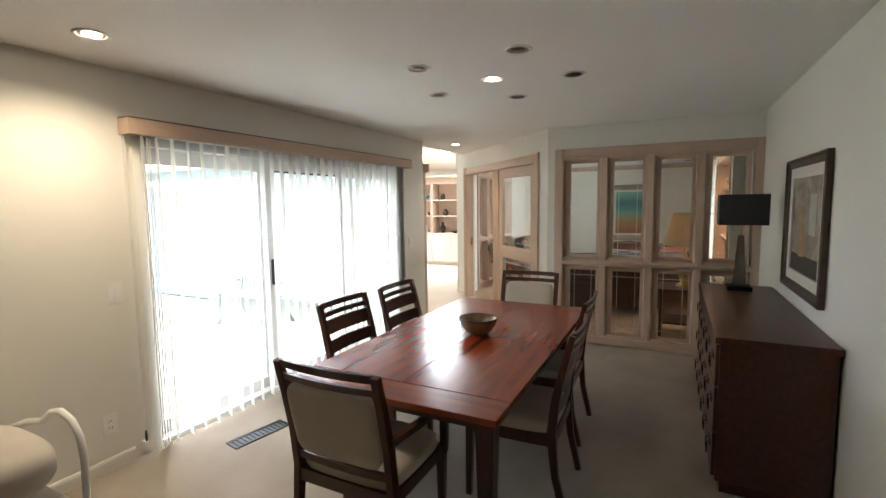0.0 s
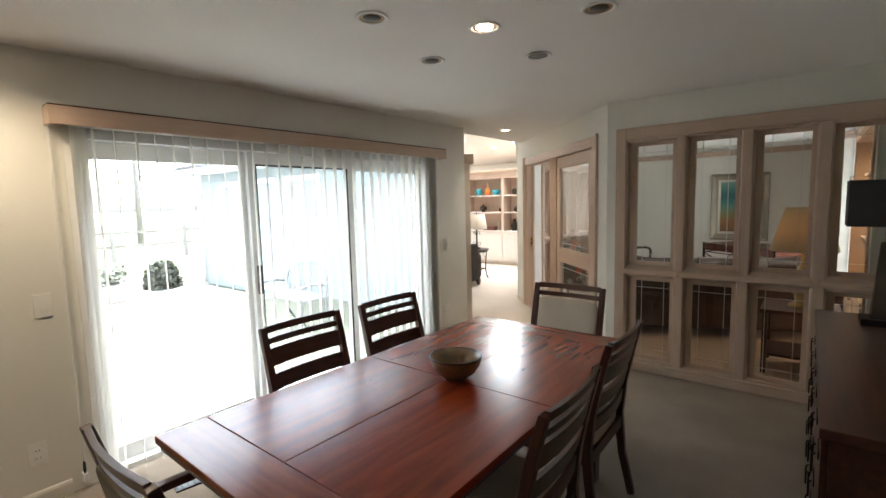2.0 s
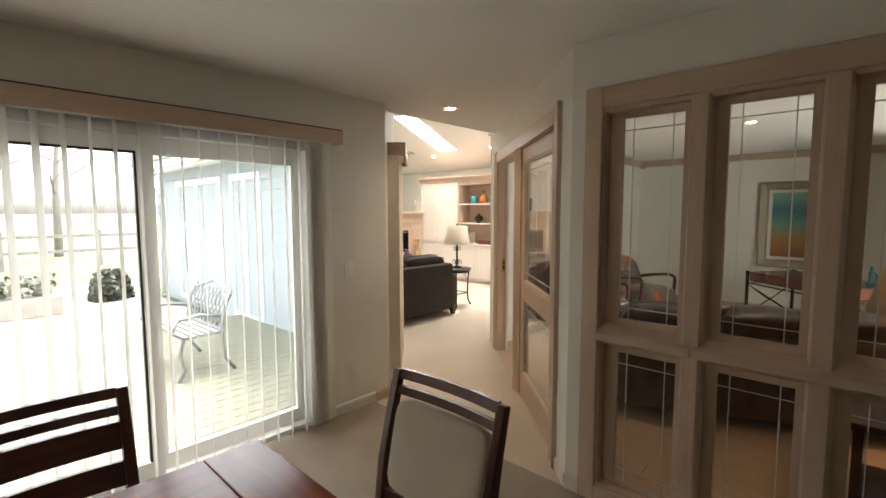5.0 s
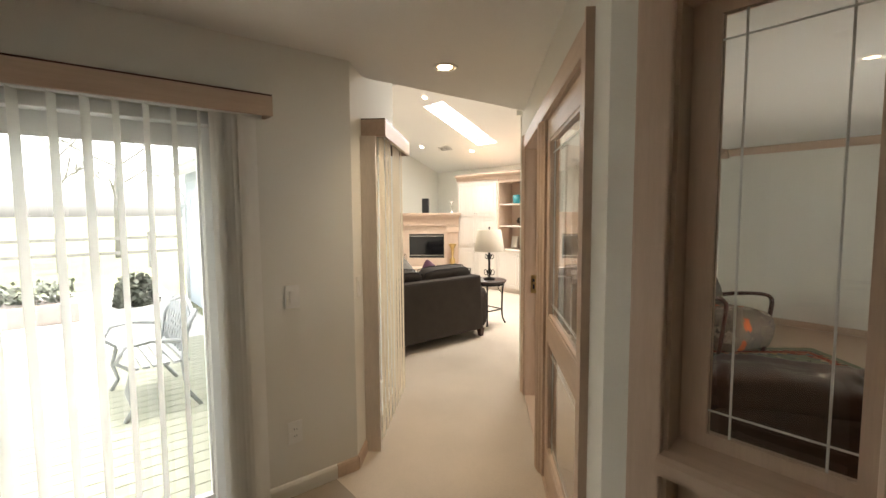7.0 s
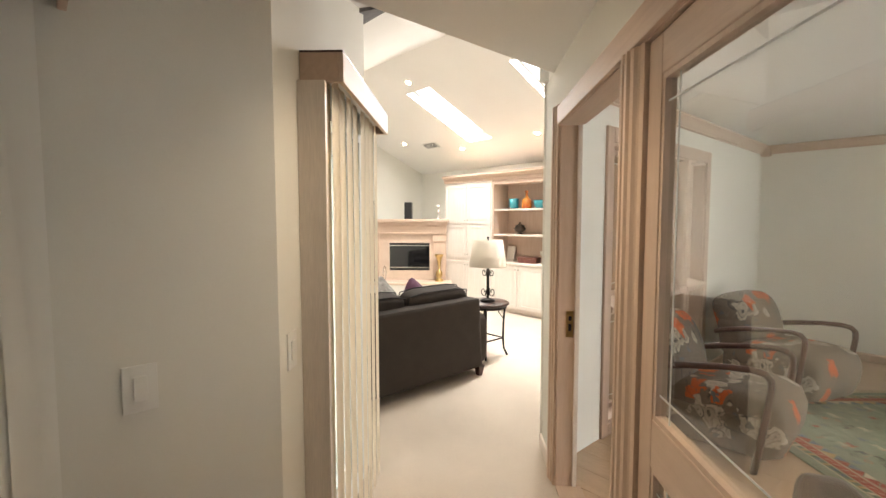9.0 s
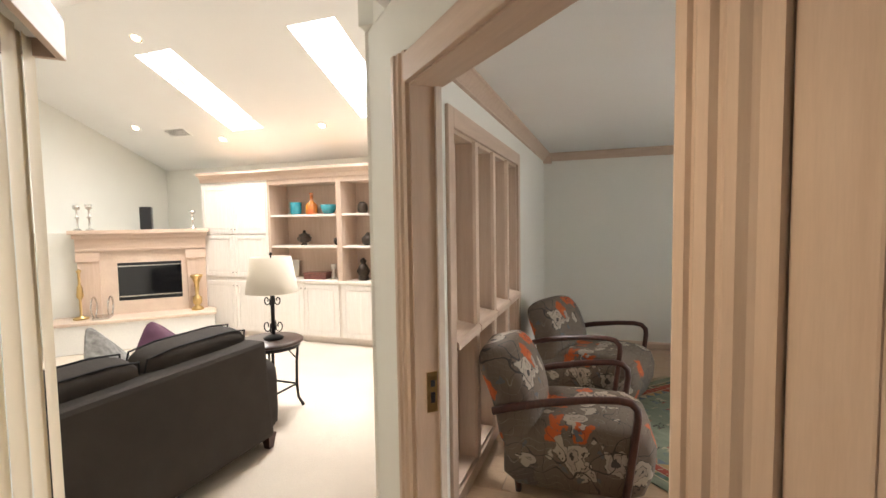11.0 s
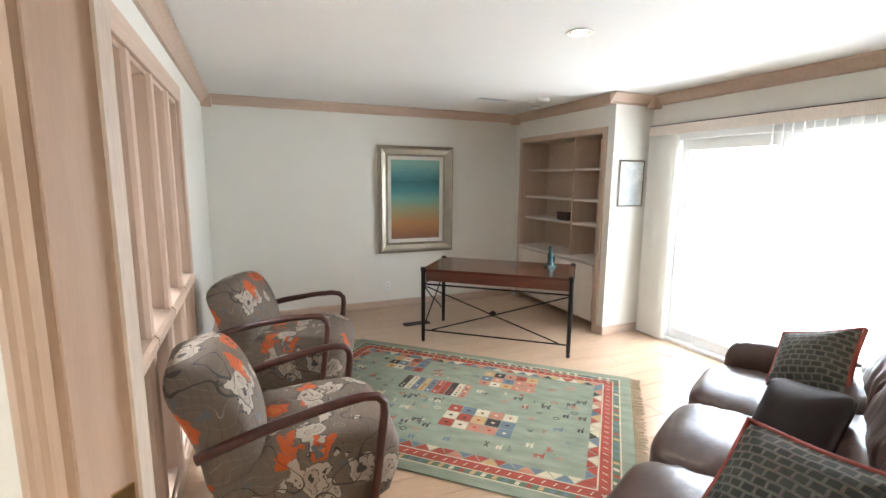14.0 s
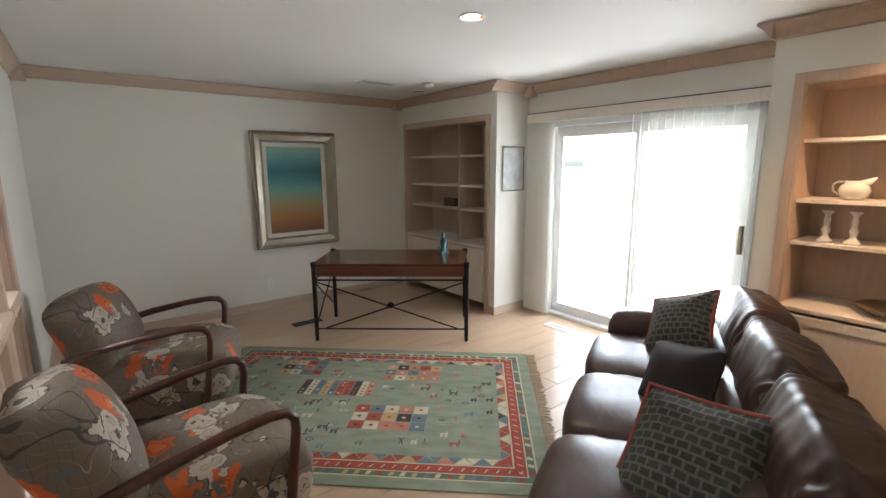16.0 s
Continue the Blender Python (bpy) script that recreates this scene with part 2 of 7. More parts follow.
def sweep(bm, pts, w, h, m=None):
    """A rectangular bar of width w (local x) and height h along points in the y-z plane at x = p[0]."""
    pts = [Vector(p) for p in pts]
    rings = []
    for i, p in enumerate(pts):
        d = (pts[min(i + 1, len(pts) - 1)] - pts[max(i - 1, 0)]).normalized()
        u = Vector((1, 0, 0))
        v = d.cross(u).normalized()
        ww = w[i] if isinstance(w, (list, tuple)) else w
        hh = h[i] if isinstance(h, (list, tuple)) else h
        ring = [bm.verts.new(p + u * sx * ww / 2 + v * sv * hh / 2) for sx, sv in ((-1, -1), (1, -1), (1, 1), (-1, 1))]
        rings.append(ring)
    for a, b in zip(rings, rings[1:]):
        for k in range(4):
            bm.faces.new((a[k], a[(k + 1) % 4], b[(k + 1) % 4], b[k]))
    bm.faces.new(rings[0][::-1])
    bm.faces.new(rings[-1])


def lathe(bm, prof, n=24, cx=0.0, cy=0.0, cz=0.0):
    """A turned body from (radius, height) pairs."""
    rings = []
    for r, z in prof:
        if r < 1e-5:
            rings.append([bm.verts.new((cx, cy, cz + z))])
        else:
            rings.append([bm.verts.new((cx + r * math.cos(2 * math.pi * k / n), cy + r * math.sin(2 * math.pi * k / n), cz + z)) for k in range(n)])
    for a, b in zip(rings, rings[1:]):
        for k in range(n):
            q = [a[k % len(a)], a[(k + 1) % len(a)], b[(k + 1) % len(b)], b[k % len(b)]]
            u = list(dict.fromkeys(q))
            if len(u) > 2:
                bm.faces.new(u)


def cushion(bm, sx, sy, sz, m=None, n=10, puff=0.5, e=4.0):
    """A soft box: rounded, fuller in the middle."""
    before = len(bm.verts)
    r = bmesh.ops.create_cube(bm, size=2)
    vs = r["verts"]
    es = list({ed for v in vs for ed in v.link_edges})
    bmesh.ops.subdivide_edges(bm, edges=es, cuts=n, use_grid_fill=True)
    bm.verts.ensure_lookup_table()
    for v in list(bm.verts)[before:]:
        x, y, z = v.co
        k = (abs(x) ** e + abs(y) ** e + abs(z) ** e) ** (1 / e)
        x, y, z = x / k, y / k, z / k
        z *= 1 - puff * 0.5 * (x * x + y * y) + 0.0
        v.co = Vector((x * sx / 2, y * sy / 2, z * sz / 2))
        if m is not None:
            v.co = m @ v.co


def wall_run(name, p, q, th, h, openings=(), z0=-0.1, material=None, label="painted interior wall"):
    """A wall whose room face runs from p to q; its body lies th to the left of that way. openings: (from, to, bottom, top)."""
    p, q = Vector(p), Vector(q)
    d = (q - p).normalized()
    length = (q - p).length
    m = Matrix(((d.x, -d.y, 0, p.x), (d.y, d.x, 0, p.y), (0, 0, 1, 0), (0, 0, 0, 1)))
    bm = bmesh.new()
    xs = sorted({0.0, length, *[o[0] for o in openings], *[o[1] for o in openings]})
    for a, b in zip(xs, xs[1:]):
        zs = [(z0, h)]
        for o in openings:
            if o[0] <= a + 1e-6 and b <= o[1] + 1e-6:
                zs = [(z0, o[2]), (o[3], h)]
        for s, t in zs:
            if t - s > 1e-4:
                bm_box(bm, (a, 0, s), (b, th, t), m)
    bmesh.ops.remove_doubles(bm, verts=bm.verts, dist=1e-5)
    ob = part(name, bm, material or WALL)
    return tagged(ob, label, "wall", "", "structure"), m


def prism(bm, poly, z0, z1):
    lo = [bm.verts.new((x, y, z0)) for x, y in poly]
    hi = [bm.verts.new((x, y, z1)) for x, y in poly]
    bm.faces.new(lo[::-1])
    bm.faces.new(hi)
    k = len(poly)
    for i in range(k):
        bm.faces.new((lo[i], lo[(i + 1) % k], hi[(i + 1) % k], hi[i]))


def slab(name, poly, z0, z1, material, label, category):
    bm = bmesh.new()
    prism(bm, poly, z0, z1)
    return tagged(part(name, bm, material), label, category, "", "structure")


# ---- the large structure ----
XL, XR, YW, H = -2.33, 1.47, 5.315, 2.44
YH = 5.466  # where the dining wall turns into the hall
R2 = math.sqrt(0.5)
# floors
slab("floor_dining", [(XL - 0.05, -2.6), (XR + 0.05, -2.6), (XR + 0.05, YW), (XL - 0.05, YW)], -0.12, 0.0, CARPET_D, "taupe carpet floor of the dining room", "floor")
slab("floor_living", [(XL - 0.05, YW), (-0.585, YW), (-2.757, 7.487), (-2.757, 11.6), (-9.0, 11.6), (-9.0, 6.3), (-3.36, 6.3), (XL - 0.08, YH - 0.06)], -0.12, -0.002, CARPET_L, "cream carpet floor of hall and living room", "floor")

# dining walls
wall_run("wall_dining_glazed", (XL, YH), (XL, -2.5), -0.15, H, [(YH - 4.80, YH - 1.72, 0.0, 2.05)], label="cream painted wall round the dining room's sliding doors")
wall_run("wall_dining_back", (XL - 0.15, -2.5), (XR + 0.14, -2.5), -0.14, H, label="cream painted back wall")
wall_run("wall_dining_side", (XR, -2.5), (XR, YW), -0.14, H, label="pale painted side wall behind the sideboard")
wall_run("wall_window", (-0.60, YW), (1.72, YW), 0.14, H, [(0.16, 1.98, 0.06, 2.12)], label="pale wall holding the interior glazed screen")
# diagonal wall with the study doors, room face along s from the screen's corner
wall_run("wall_study_door", (-0.60, YW), (-0.60 - 3.05 * R2, YW + 3.05 * R2), -0.115, H, [(0.28, 2.555, 0.0, 2.10)], label="cream diagonal wall round the study doorway")
# diagonal wall with the hall's glazed door
wall_run("wall_hall_glazed", (-3.33, 6.43), (XL, YH), -0.15, 2.86, [(0.10, 1.13, 0.0, 2.05)], label="cream diagonal wall round the hall's glazed door")
slab("ceiling_dining", [(XL - 0.15, -2.64), (XR + 0.14, -2.64), (XR + 0.14, YW + 0.14), (-0.50, YW + 0.14), (-2.45, 7.33), (-2.57, 7.28), (-2.57, 5.74), (XL - 0.15, YH + 0.03)], H, H + 0.1, CEIL, "flat white ceiling of dining room and hall", "ceiling")
# study
SX0, SX1, SY1 = -2.52, 1.72, 11.66
slab("ceiling_study", [(-0.50, YW + 0.14), (SX1 + 0.15, YW + 0.14), (SX1 + 0.15, SY1 + 0.14), (SX0 - 0.1, SY1 + 0.14), (SX0 - 0.1, 7.50), (-2.45, 7.33)], H + 0.002, H + 0.1, CEIL, "flat white ceiling of the study", "ceiling")
wall_run("wall_study_party", (SX0, 7.455), (SX0, SY1), 0.237, H, [(0.425, 2.325, 0.06, 2.12)], label="pale wall with a glazed screen between study and living room")
wall_run("wall_study_end", (SX0 - 0.237, SY1), (SX1 + 0.15, SY1), 0.14, H, label="pale end wall with the painting")
wall_run("wall_study_glazed", (SX1, SY1), (SX1, YW), 0.15, H, [(SY1 - 9.56, SY1 - 7.62, 0.0, 2.05)], label="pale wall round the study's sliding doors")
LEADING = mat("pale_leading", (0.66, 0.67, 0.64), 0.5, 0.0, var=0.02)
# study floor, pieces of laminate are laid at the end of the file
slab("floor_study", [(-0.585, YW), (SX1 + 0.1, YW), (SX1 + 0.1, SY1), (SX0 - 0.1, SY1), (SX0 - 0.1, 7.25)], -0.12, -0.006, OAK_X, "pale laminate floor of the study", "floor")


def yz_plate(name, pts, x0, x1, material, label, category="wall"):
    bm = bmesh.new()
    a = [bm.verts.new((x0, y, z)) for y, z in pts]
    b = [bm.verts.new((x1, y, z)) for y, z in pts]
    bm.faces.new(a)
    bm.faces.new(b[::-1])
    k = len(pts)
    for i in range(k):
        bm.faces.new((a[i], b[i], b[(i + 1) % k], a[(i + 1) % k]))
    return tagged(part(name, bm, material), label, category, "", "structure")


# living room shell: gabled ceiling, ridge along x
yz_plate("wall_hall_header", [(5.62, 2.448), (7.5, 2.448), (7.5, 3.24), (5.62, 2.475)], -2.574, -2.45, WALL, "cream wall above the hall's ceiling edge")
yz_plate("wall_living_gable", [(7.40, 2.446), (11.70, 2.446), (11.70, 2.50), (8.70, 3.76), (7.40, 3.21)], -2.757, -2.60, WALL, "cream gable wall of the living room")
yz_plate("wall_living_west", [(6.20, -0.1), (11.70, -0.1), (11.70, 2.50), (8.70, 3.76), (6.20, 2.72)], -9.15, -9.0, WALL, "cream end wall of the living room")
wall_run("wall_hall_return", (-0.60 - 2.74 * R2, YW + 2.74 * R2), (-0.60 - 3.05 * R2, YW + 3.05 * R2), -0.13, 3.30, z0=2.442, label="cream wall above the study doorway's end")
wall_run("wall_living_north", (-9.0, 11.55), (-2.757, 11.55), 0.14, 2.55, label="cream wall behind the built-in cabinets")
wall_run("wall_living_south", (-9.0, 6.36), (-3.33, 6.36), -0.16, 2.76, label="cream outer wall of the living room")


def slope(y0, y1, k, c, th=0.1):
    return Matrix(((1, 0, 0, 0), (0, 1, 0, 0), (0, k, 1, c), (0, 0, 0, 1)))


bm = bmesh.new()
mN = slope(0, 0, -0.42, 7.408)
xs = [-9.0, -6.68, -6.15, -4.64, -4.11, -2.70]
for i, (a, b) in enumerate(zip(xs, xs[1:])):
    if i % 2 == 0:
        bm_box(bm, (a, 8.7, 0), (b, 11.70, 0.12), mN)
    else:
        bm_box(bm, (a, 8.7, 0), (b, 9.34, 0.12), mN)
        bm_box(bm, (a, 10.72, 0), (b, 11.70, 0.12), mN)
bm_box(bm, (-9.0, 6.20, 0), (-2.47, 8.7, 0.12), slope(0, 0, 0.42, 0.100))
bm_box(bm, (-3.6, 5.45, 0), (-2.47, 6.20, 0.12), slope(0, 0, 0.42, 0.100))
tagged(part("ceiling_living", bm, CEIL), "vaulted white ceiling of the living room with two skylights", "ceiling", "", "structure")
for sx0 in (-6.68, -4.64):
    sk = thing("skylight", sx0 + 0.265, 10.03, 3.2, 0, "white skylight set into the sloping ceiling", "skylight", "skylights of the living room", "structure")
    bm = bmesh.new()
    mm = Matrix.Translation((-(sx0 + 0.265), -10.03, -3.2)) @ mN
    for a, b in (((sx0, 9.34, 0.12), (sx0 + 0.03, 10.72, 0.30)), ((sx0 + 0.50, 9.34, 0.12), (sx0 + 0.53, 10.72, 0.30)), ((sx0 + 0.03, 9.34, 0.12), (sx0 + 0.50, 9.37, 0.30)), ((sx0 + 0.03, 10.69, 0.12), (sx0 + 0.50, 10.72, 0.30))):
        bm_box(bm, a, b, mm)
    part("curb", bm, VINYL, sk)
    pn = block("pane", (sx0 + 0.03, 9.37, 0.26), (sx0 + 0.50, 10.69, 0.27), GLASS, sk, m=mm)
    pn.visible_shadow = False

# ---- sliding doors, blinds, valances ----


def run_matrix(p, q):
    p, q = Vector(p), Vector(q)
    d = (q - p).normalized()
    return Matrix(((d.x, -d.y, 0, p.x), (d.y, d.x, 0, p.y), (0, 0, 1, 0), (0, 0, 0, 1)))


def sliding_door(name, m, width, height, splits, handle_at, label):
    """Local x along the wall, local y into the wall (towards outdoors), z up."""
    e = new(name)
    e.matrix_world = m
    tagged(e, label, "sliding door", "", "structure")
    fw = 0.055
    for nm, a, b in (("frame_jamb", (0, 0.0, 0), (fw, 0.13, height)), ("frame_jamb", (width - fw, 0.0, 0), (width, 0.13, height)),
                     ("frame_head", (fw, 0.0, height - fw), (width - fw, 0.13, height)), ("frame_sill", (fw, 0.0, 0), (width - fw, 0.13, 0.035))):
        block(nm, a, b, VINYL, e, bevel=0.004)
    for i, (a, b) in enumerate(splits):
        y = 0.03 if i % 2 == 1 else 0.075
        st = 0.062
        bm = bmesh.new()
        for c, d in (((a, y, 0.037), (a + st, y + 0.04, height - fw - 0.002)), ((b - st, y, 0.037), (b, y + 0.04, height - fw - 0.002)),
                     ((a + st, y, 0.037), (b - st, y + 0.04, 0.13)), ((a + st, y, height - fw - 0.09), (b - st, y + 0.04, height - fw - 0.002))):
            bm_box(bm, c, d)
        leaf = part("door_panel", bm, VINYL, e)
        g = block("pane", (a + st, y + 0.016, 0.13), (b - st, y + 0.022, height - fw - 0.09), GLASS, leaf)
        g.visible_shadow = False
        bm = bmesh.new()
        for c, d in (((a + st, y + 0.006, 0.13), (a + st + 0.012, y + 0.034, height - fw - 0.09)), ((b - st - 0.012, y + 0.006, 0.13), (b - st, y + 0.034, height - fw - 0.09)),
                     ((a + st + 0.012, y + 0.006, height - fw - 0.102), (b - st - 0.012, y + 0.034, height - fw - 0.09))):
            bm_box(bm, c, d)
        part("glazing_gasket", bm, BLACK if i == 1 and name == "sliding_door_dining" else VINYL, leaf)
        if i == 1:
            hx = handle_at
            hb = bmesh.new()
            bm_box(hb, (hx - 0.014, y - 0.028, 0.93), (hx + 0.014, y, 1.15))
            part("door_handle", hb, BLACK if name == "sliding_door_dining" else PULL, leaf, "pull handle", bevel=0.006)
    return e


def valance(name, m, a, b, z0, z1, proj, material, label):
    """Boxed valance hung before the blind's head rail; local y points outdoors, so it stands at negative y."""
    e = new(name)
    e.matrix_world = m
    tagged(e, label, "valance", "", "structure")
    block("front_board", (a, -proj, z0), (b, -proj + 0.018, z1), material, e, bevel=0.002)
    block("end_board", (a, -proj + 0.018, z0), (a + 0.018, -0.002, z1), material, e, bevel=0.002)
    block("end_board", (b - 0.018, -proj + 0.018, z0), (b, -0.002, z1), material, e, bevel=0.002)
    block("top_board", (a + 0.002, -proj + 0.002, z1 + 0.001), (b - 0.002, -0.002, z1 + 0.008), ESPRESSO, e)
    return e


def vertical_blind(name, m, places, z0, z1, yoff, label, loose=4.0, material=None):
    """places: (position along the wall, turn in degrees) for each hanging slat."""
    e = new(name)
    e.matrix_world = m
    tagged(e, label, "vertical blind")
    xs = [p[0] for p in places]
    block("head_rail", (min(xs) - 0.01, yoff - 0.025, z1), (max(xs) + 0.01, yoff + 0.02, z1 + 0.035), VINYL, e)
    bm = bmesh.new()
    n = 6
    prev = None
    for i in range(n + 1):
        u = -0.0445 + 0.089 * i / n
        bow = 0.006 * (1 - (2 * i / n - 1) ** 2)
        cur = [bm.verts.new((u, bow, z0)), bm.verts.new((u, bow, z1))]
        if prev:
            bm.faces.new((prev[0], cur[0], cur[1], prev[1]))
        prev = cur
    me = finish("slat", bm, material or SLAT, 0, True)
    for i, (px, turn) in enumerate(places):
        ob = new("slat", me)
        ob.parent = e
        lap = 0.006 * (-1) ** i if material else 0.0
        ob.matrix_local = pose(px, yoff + lap, 0, random.uniform(-0.15, 0.15), random.uniform(-0.15, 0.15), turn + random.uniform(-loose, loose))
    return e


# dining: along +y, outdoors to the left (-x)
mD = run_matrix((XL, 1.72), (XL, 4.80))
sliding_door("sliding_door_dining", mD, 3.08, 2.05, [(0.055, 1.11), (1.07, 2.07), (2.03, 3.025)], 1.105, "white three-panel sliding glass door to the deck")
valance("valance_dining", mD, -0.07, 3.26, 2.05, 2.145, 0.115, OAK_X, "pickled oak valance over the dining room blinds")
vertical_blind("vertical_blind", mD, [(0.03 + 0.018 * i, 62) for i in range(4)] + [(0.13 + 0.104 * i, 67) for i in range(28)] + [(3.02 + 0.02 * i, 20) for i in range(8)], 0.02, 2.05, -0.055, "white fabric vertical blind, slats turned open")
cord = thing("blind_cord", XL + 0.035, 1.655, 0.0, 0, "thin white blind cord with a small weight beside the sliding door", "cord")
bm = bmesh.new()
tube(bm, [(-0.006, 0, 2.05), (-0.004, 0.002, 1.0), (-0.004, 0, 0.17)], 0.0022, 6)
tube(bm, [(0.006, 0.004, 2.05), (0.004, 0.004, 1.0), (0.003, 0.002, 0.17)], 0.0022, 6)
part("cord", bm, VINYL, cord)
bm = bmesh.new()
lathe(bm, [(0, 0.10), (0.005, 0.10), (0.008, 0.12), (0.007, 0.16), (0.004, 0.175), (0, 0.176)], 12)
part("weight", bm, BLACK, cord, "dark cord weight", smooth=True)
block("wall_clip", (-0.035, -0.012, 0.05), (0.012, 0.012, 0.10), VINYL, cord, bevel=0.003)
# hall: diagonal
mH = run_matrix((XL, YH), (-3.33, 6.43))
LH = math.hypot(1.0, 0.964)
sliding_door("sliding_door_hall", mH @ Matrix.Translation((LH - 1.13, 0, 0)), 1.03, 2.05, [(0.055, 0.975)], 0.2, "white glazed door in the diagonal hall wall")
valance("valance_hall", mH, 0.236, 1.27, 2.05, 2.155, 0.16, OAK_X, "pickled oak valance over the hall blind")
# closed slats, with the ceiling light's warmth painted into the fabric colour
vertical_blind("vertical_blind", mH, [(0.285 + 0.062 * i, 0) for i in range(16)], 0.02, 2.09, -0.09, "fabric vertical blind, slats closed, warm hall light put into its colour", 0.6, SLAT_CLOSED)
# added board in place of the blind's edge slats, pale for the warm light there
block("trim_hall_post", (0.205, -0.10, 0.0), (0.232, -0.002, 2.05), PALE, None, "pale upright board standing in for the hall blind's warm-lit edge", m=mH)["kind"] = "structure"
# study: outdoors to +x, so walk along -y
mS = run_matrix((SX1, 9.56), (SX1, 7.62))
sliding_door("sliding_door_study", mS, 1.94, 2.05, [(0.055, 0.99), (0.95, 1.885)], 1.855, "white two-panel sliding glass door of the study")
valance("valance_study", mS, -0.20, 2.02, 2.04, 2.13, 0.11, PALE, "pale limed oak valance over the study blind")
vertical_blind("vertical_blind", mS, [(-0.18 + 0.019 * i, 25) for i in range(14)] + [(0.96 + 0.072 * i, 112) for i in range(13)] + [(1.92, 100), (1.95, 100), (1.98, 100)], 0.02, 2.05, -0.055, "white fabric vertical blind, slats turned open")

# ---- interior glazed screens ----


def glazed_screen(name, m, depth, label):
    """Four by two lights; local x along the wall, y through it (0 to depth), z up. 1.90 wide."""
    e = new(name)
    e.matrix_world = m
    tagged(e, label, "interior window", "", "structure")
    W, Ht = 1.90, 2.12
    for y0, y1 in ((-0.022, 0.0), (depth, depth + 0.022)):
        for nm, a, b, mt in (("casing_stile", (-0.05, y0, 0.0), (0.04, y1, Ht + 0.075), OAK), ("casing_stile", (W - 0.04, y0, 0.0), (W + 0.05, y1, Ht + 0.075), OAK),
                             ("casing_head", (0.04, y0, Ht - 0.03), (W - 0.04, y1, Ht + 0.075), OAK_X), ("casing_base", (0.04, y0, 0.0), (W - 0.04, y1, 0.085), OAK_X)):
            block(nm, a, b, mt, e, bevel=0.006)
    for nm, a, b, mt in (("jamb", (0.0, 0.0, 0.06), (0.05, depth, Ht), OAK), ("jamb", (W - 0.05, 0.0, 0.06), (W, depth, Ht), OAK),
                         ("head", (0.05, 0.0, Ht - 0.05), (W - 0.05, depth, Ht), OAK_X), ("sill", (0.05, 0.0, 0.06), (W - 0.05, depth, 0.10), OAK_X)):
        block(nm, a, b, mt, e)
    pitch = (W - 0.10 + 0.06) / 4
    gy = depth / 2
    for i in range(1, 4):
        x = 0.05 - 0.03 + pitch * i
        bm = bmesh.new()
        prof = ((-0.032, -0.018), (0.032, -0.018), (0.042, 0.0), (0.05, gy), (0.042, depth), (0.032, depth + 0.018), (-0.032, depth + 0.018), (-0.042, depth), (-0.05, gy), (-0.042, 0.0))
        prism(bm, [(x + px, py) for px, py in prof], 0.09, Ht - 0.04)
        part("mullion", bm, OAK, e)
    for i in range(4):
        a, b = 0.03 + pitch * i + 0.025, 0.03 + pitch * (i + 1) - 0.045
        bm = bmesh.new()
        sh = [(-0.036, 0.90), (-0.036, 0.935), (-0.022, 0.95), (0.0, 0.955), (gy - 0.015, 0.975), (gy + 0.015, 0.975), (depth, 0.955), (depth + 0.022, 0.95), (depth + 0.036, 0.935), (depth + 0.036, 0.90), (depth, 0.885), (gy, 0.855), (0.0, 0.885)]
        va = [bm.verts.new((a - 0.02, y, z)) for y, z in sh]
        vb = [bm.verts.new((b + 0.035, y, z)) for y, z in sh]
        bm.faces.new(va)
        bm.faces.new(vb[::-1])
        for k in range(len(sh)):
            bm.faces.new((va[k], vb[k], vb[(k + 1) % len(sh)], va[(k + 1) % len(sh)]))
        part("rail", bm, OAK_X, e)
        for z0, z1 in ((0.10, 0.865), (0.975, Ht - 0.05)):
            bm = bmesh.new()
            w = 0.064
            for c, d in (((a, gy - 0.014, z0), (a + w, gy + 0.014, z1)), ((b - w + 0.02, gy - 0.014, z0), (b + 0.02, gy + 0.014, z1)), ((a + w, gy - 0.014, z0), (b - w + 0.02, gy + 0.014, z0 + 0.035)), ((a + w, gy - 0.014, z1 - 0.035), (b - w + 0.02, gy + 0.014, z1))):
                bm_box(bm, c, d)
            part("stop_bead", bm, OAK, e)
            p0, p1, q0, q1 = a + w, b - w + 0.02, z0 + 0.035, z1 - 0.035
            pane = block("pane", (p0, gy - 0.004, q0), (p1, gy + 0.004, q1), GLASS, e)
            pane.visible_shadow = False
            bm = bmesh.new()
            for xx in (p0 + 0.05, p1 - 0.05):
                bm_box(bm, (xx - 0.0025, gy - 0.0065, q0), (xx + 0.0025, gy - 0.0045, q1))
            for zz in (q0 + 0.06, q1 - 0.06):
                bm_box(bm, (p0, gy - 0.0075, zz - 0.0025), (p1, gy - 0.0066, zz + 0.0025))
            part("leading", bm, LEADING, pane, "fine pale leading lines")
    return e


glazed_screen("window_1", run_matrix((-0.465, YW), (1.4, YW)), 0.14, "pickled oak glazed screen with eight leaded panes, dining room side")
glazed_screen("window_2", run_matrix((SX0, 7.88), (SX0, 9.9)), 0.237, "pickled oak glazed screen with eight leaded panes beside the armchairs")

# ---- study doorway ----
mJ = run_matrix((-0.60, YW), (-0.60 - R2, YW + R2)) @ Matrix.Diagonal((1, -1, 1, 1))
dw = new("door_1")
dw.matrix_world = run_matrix((-0.60, YW), (-0.60 - R2, YW + R2))
tagged(dw, "pickled oak double doorway to the study, one glazed leaf shut and one side open", "door", "", "structure")
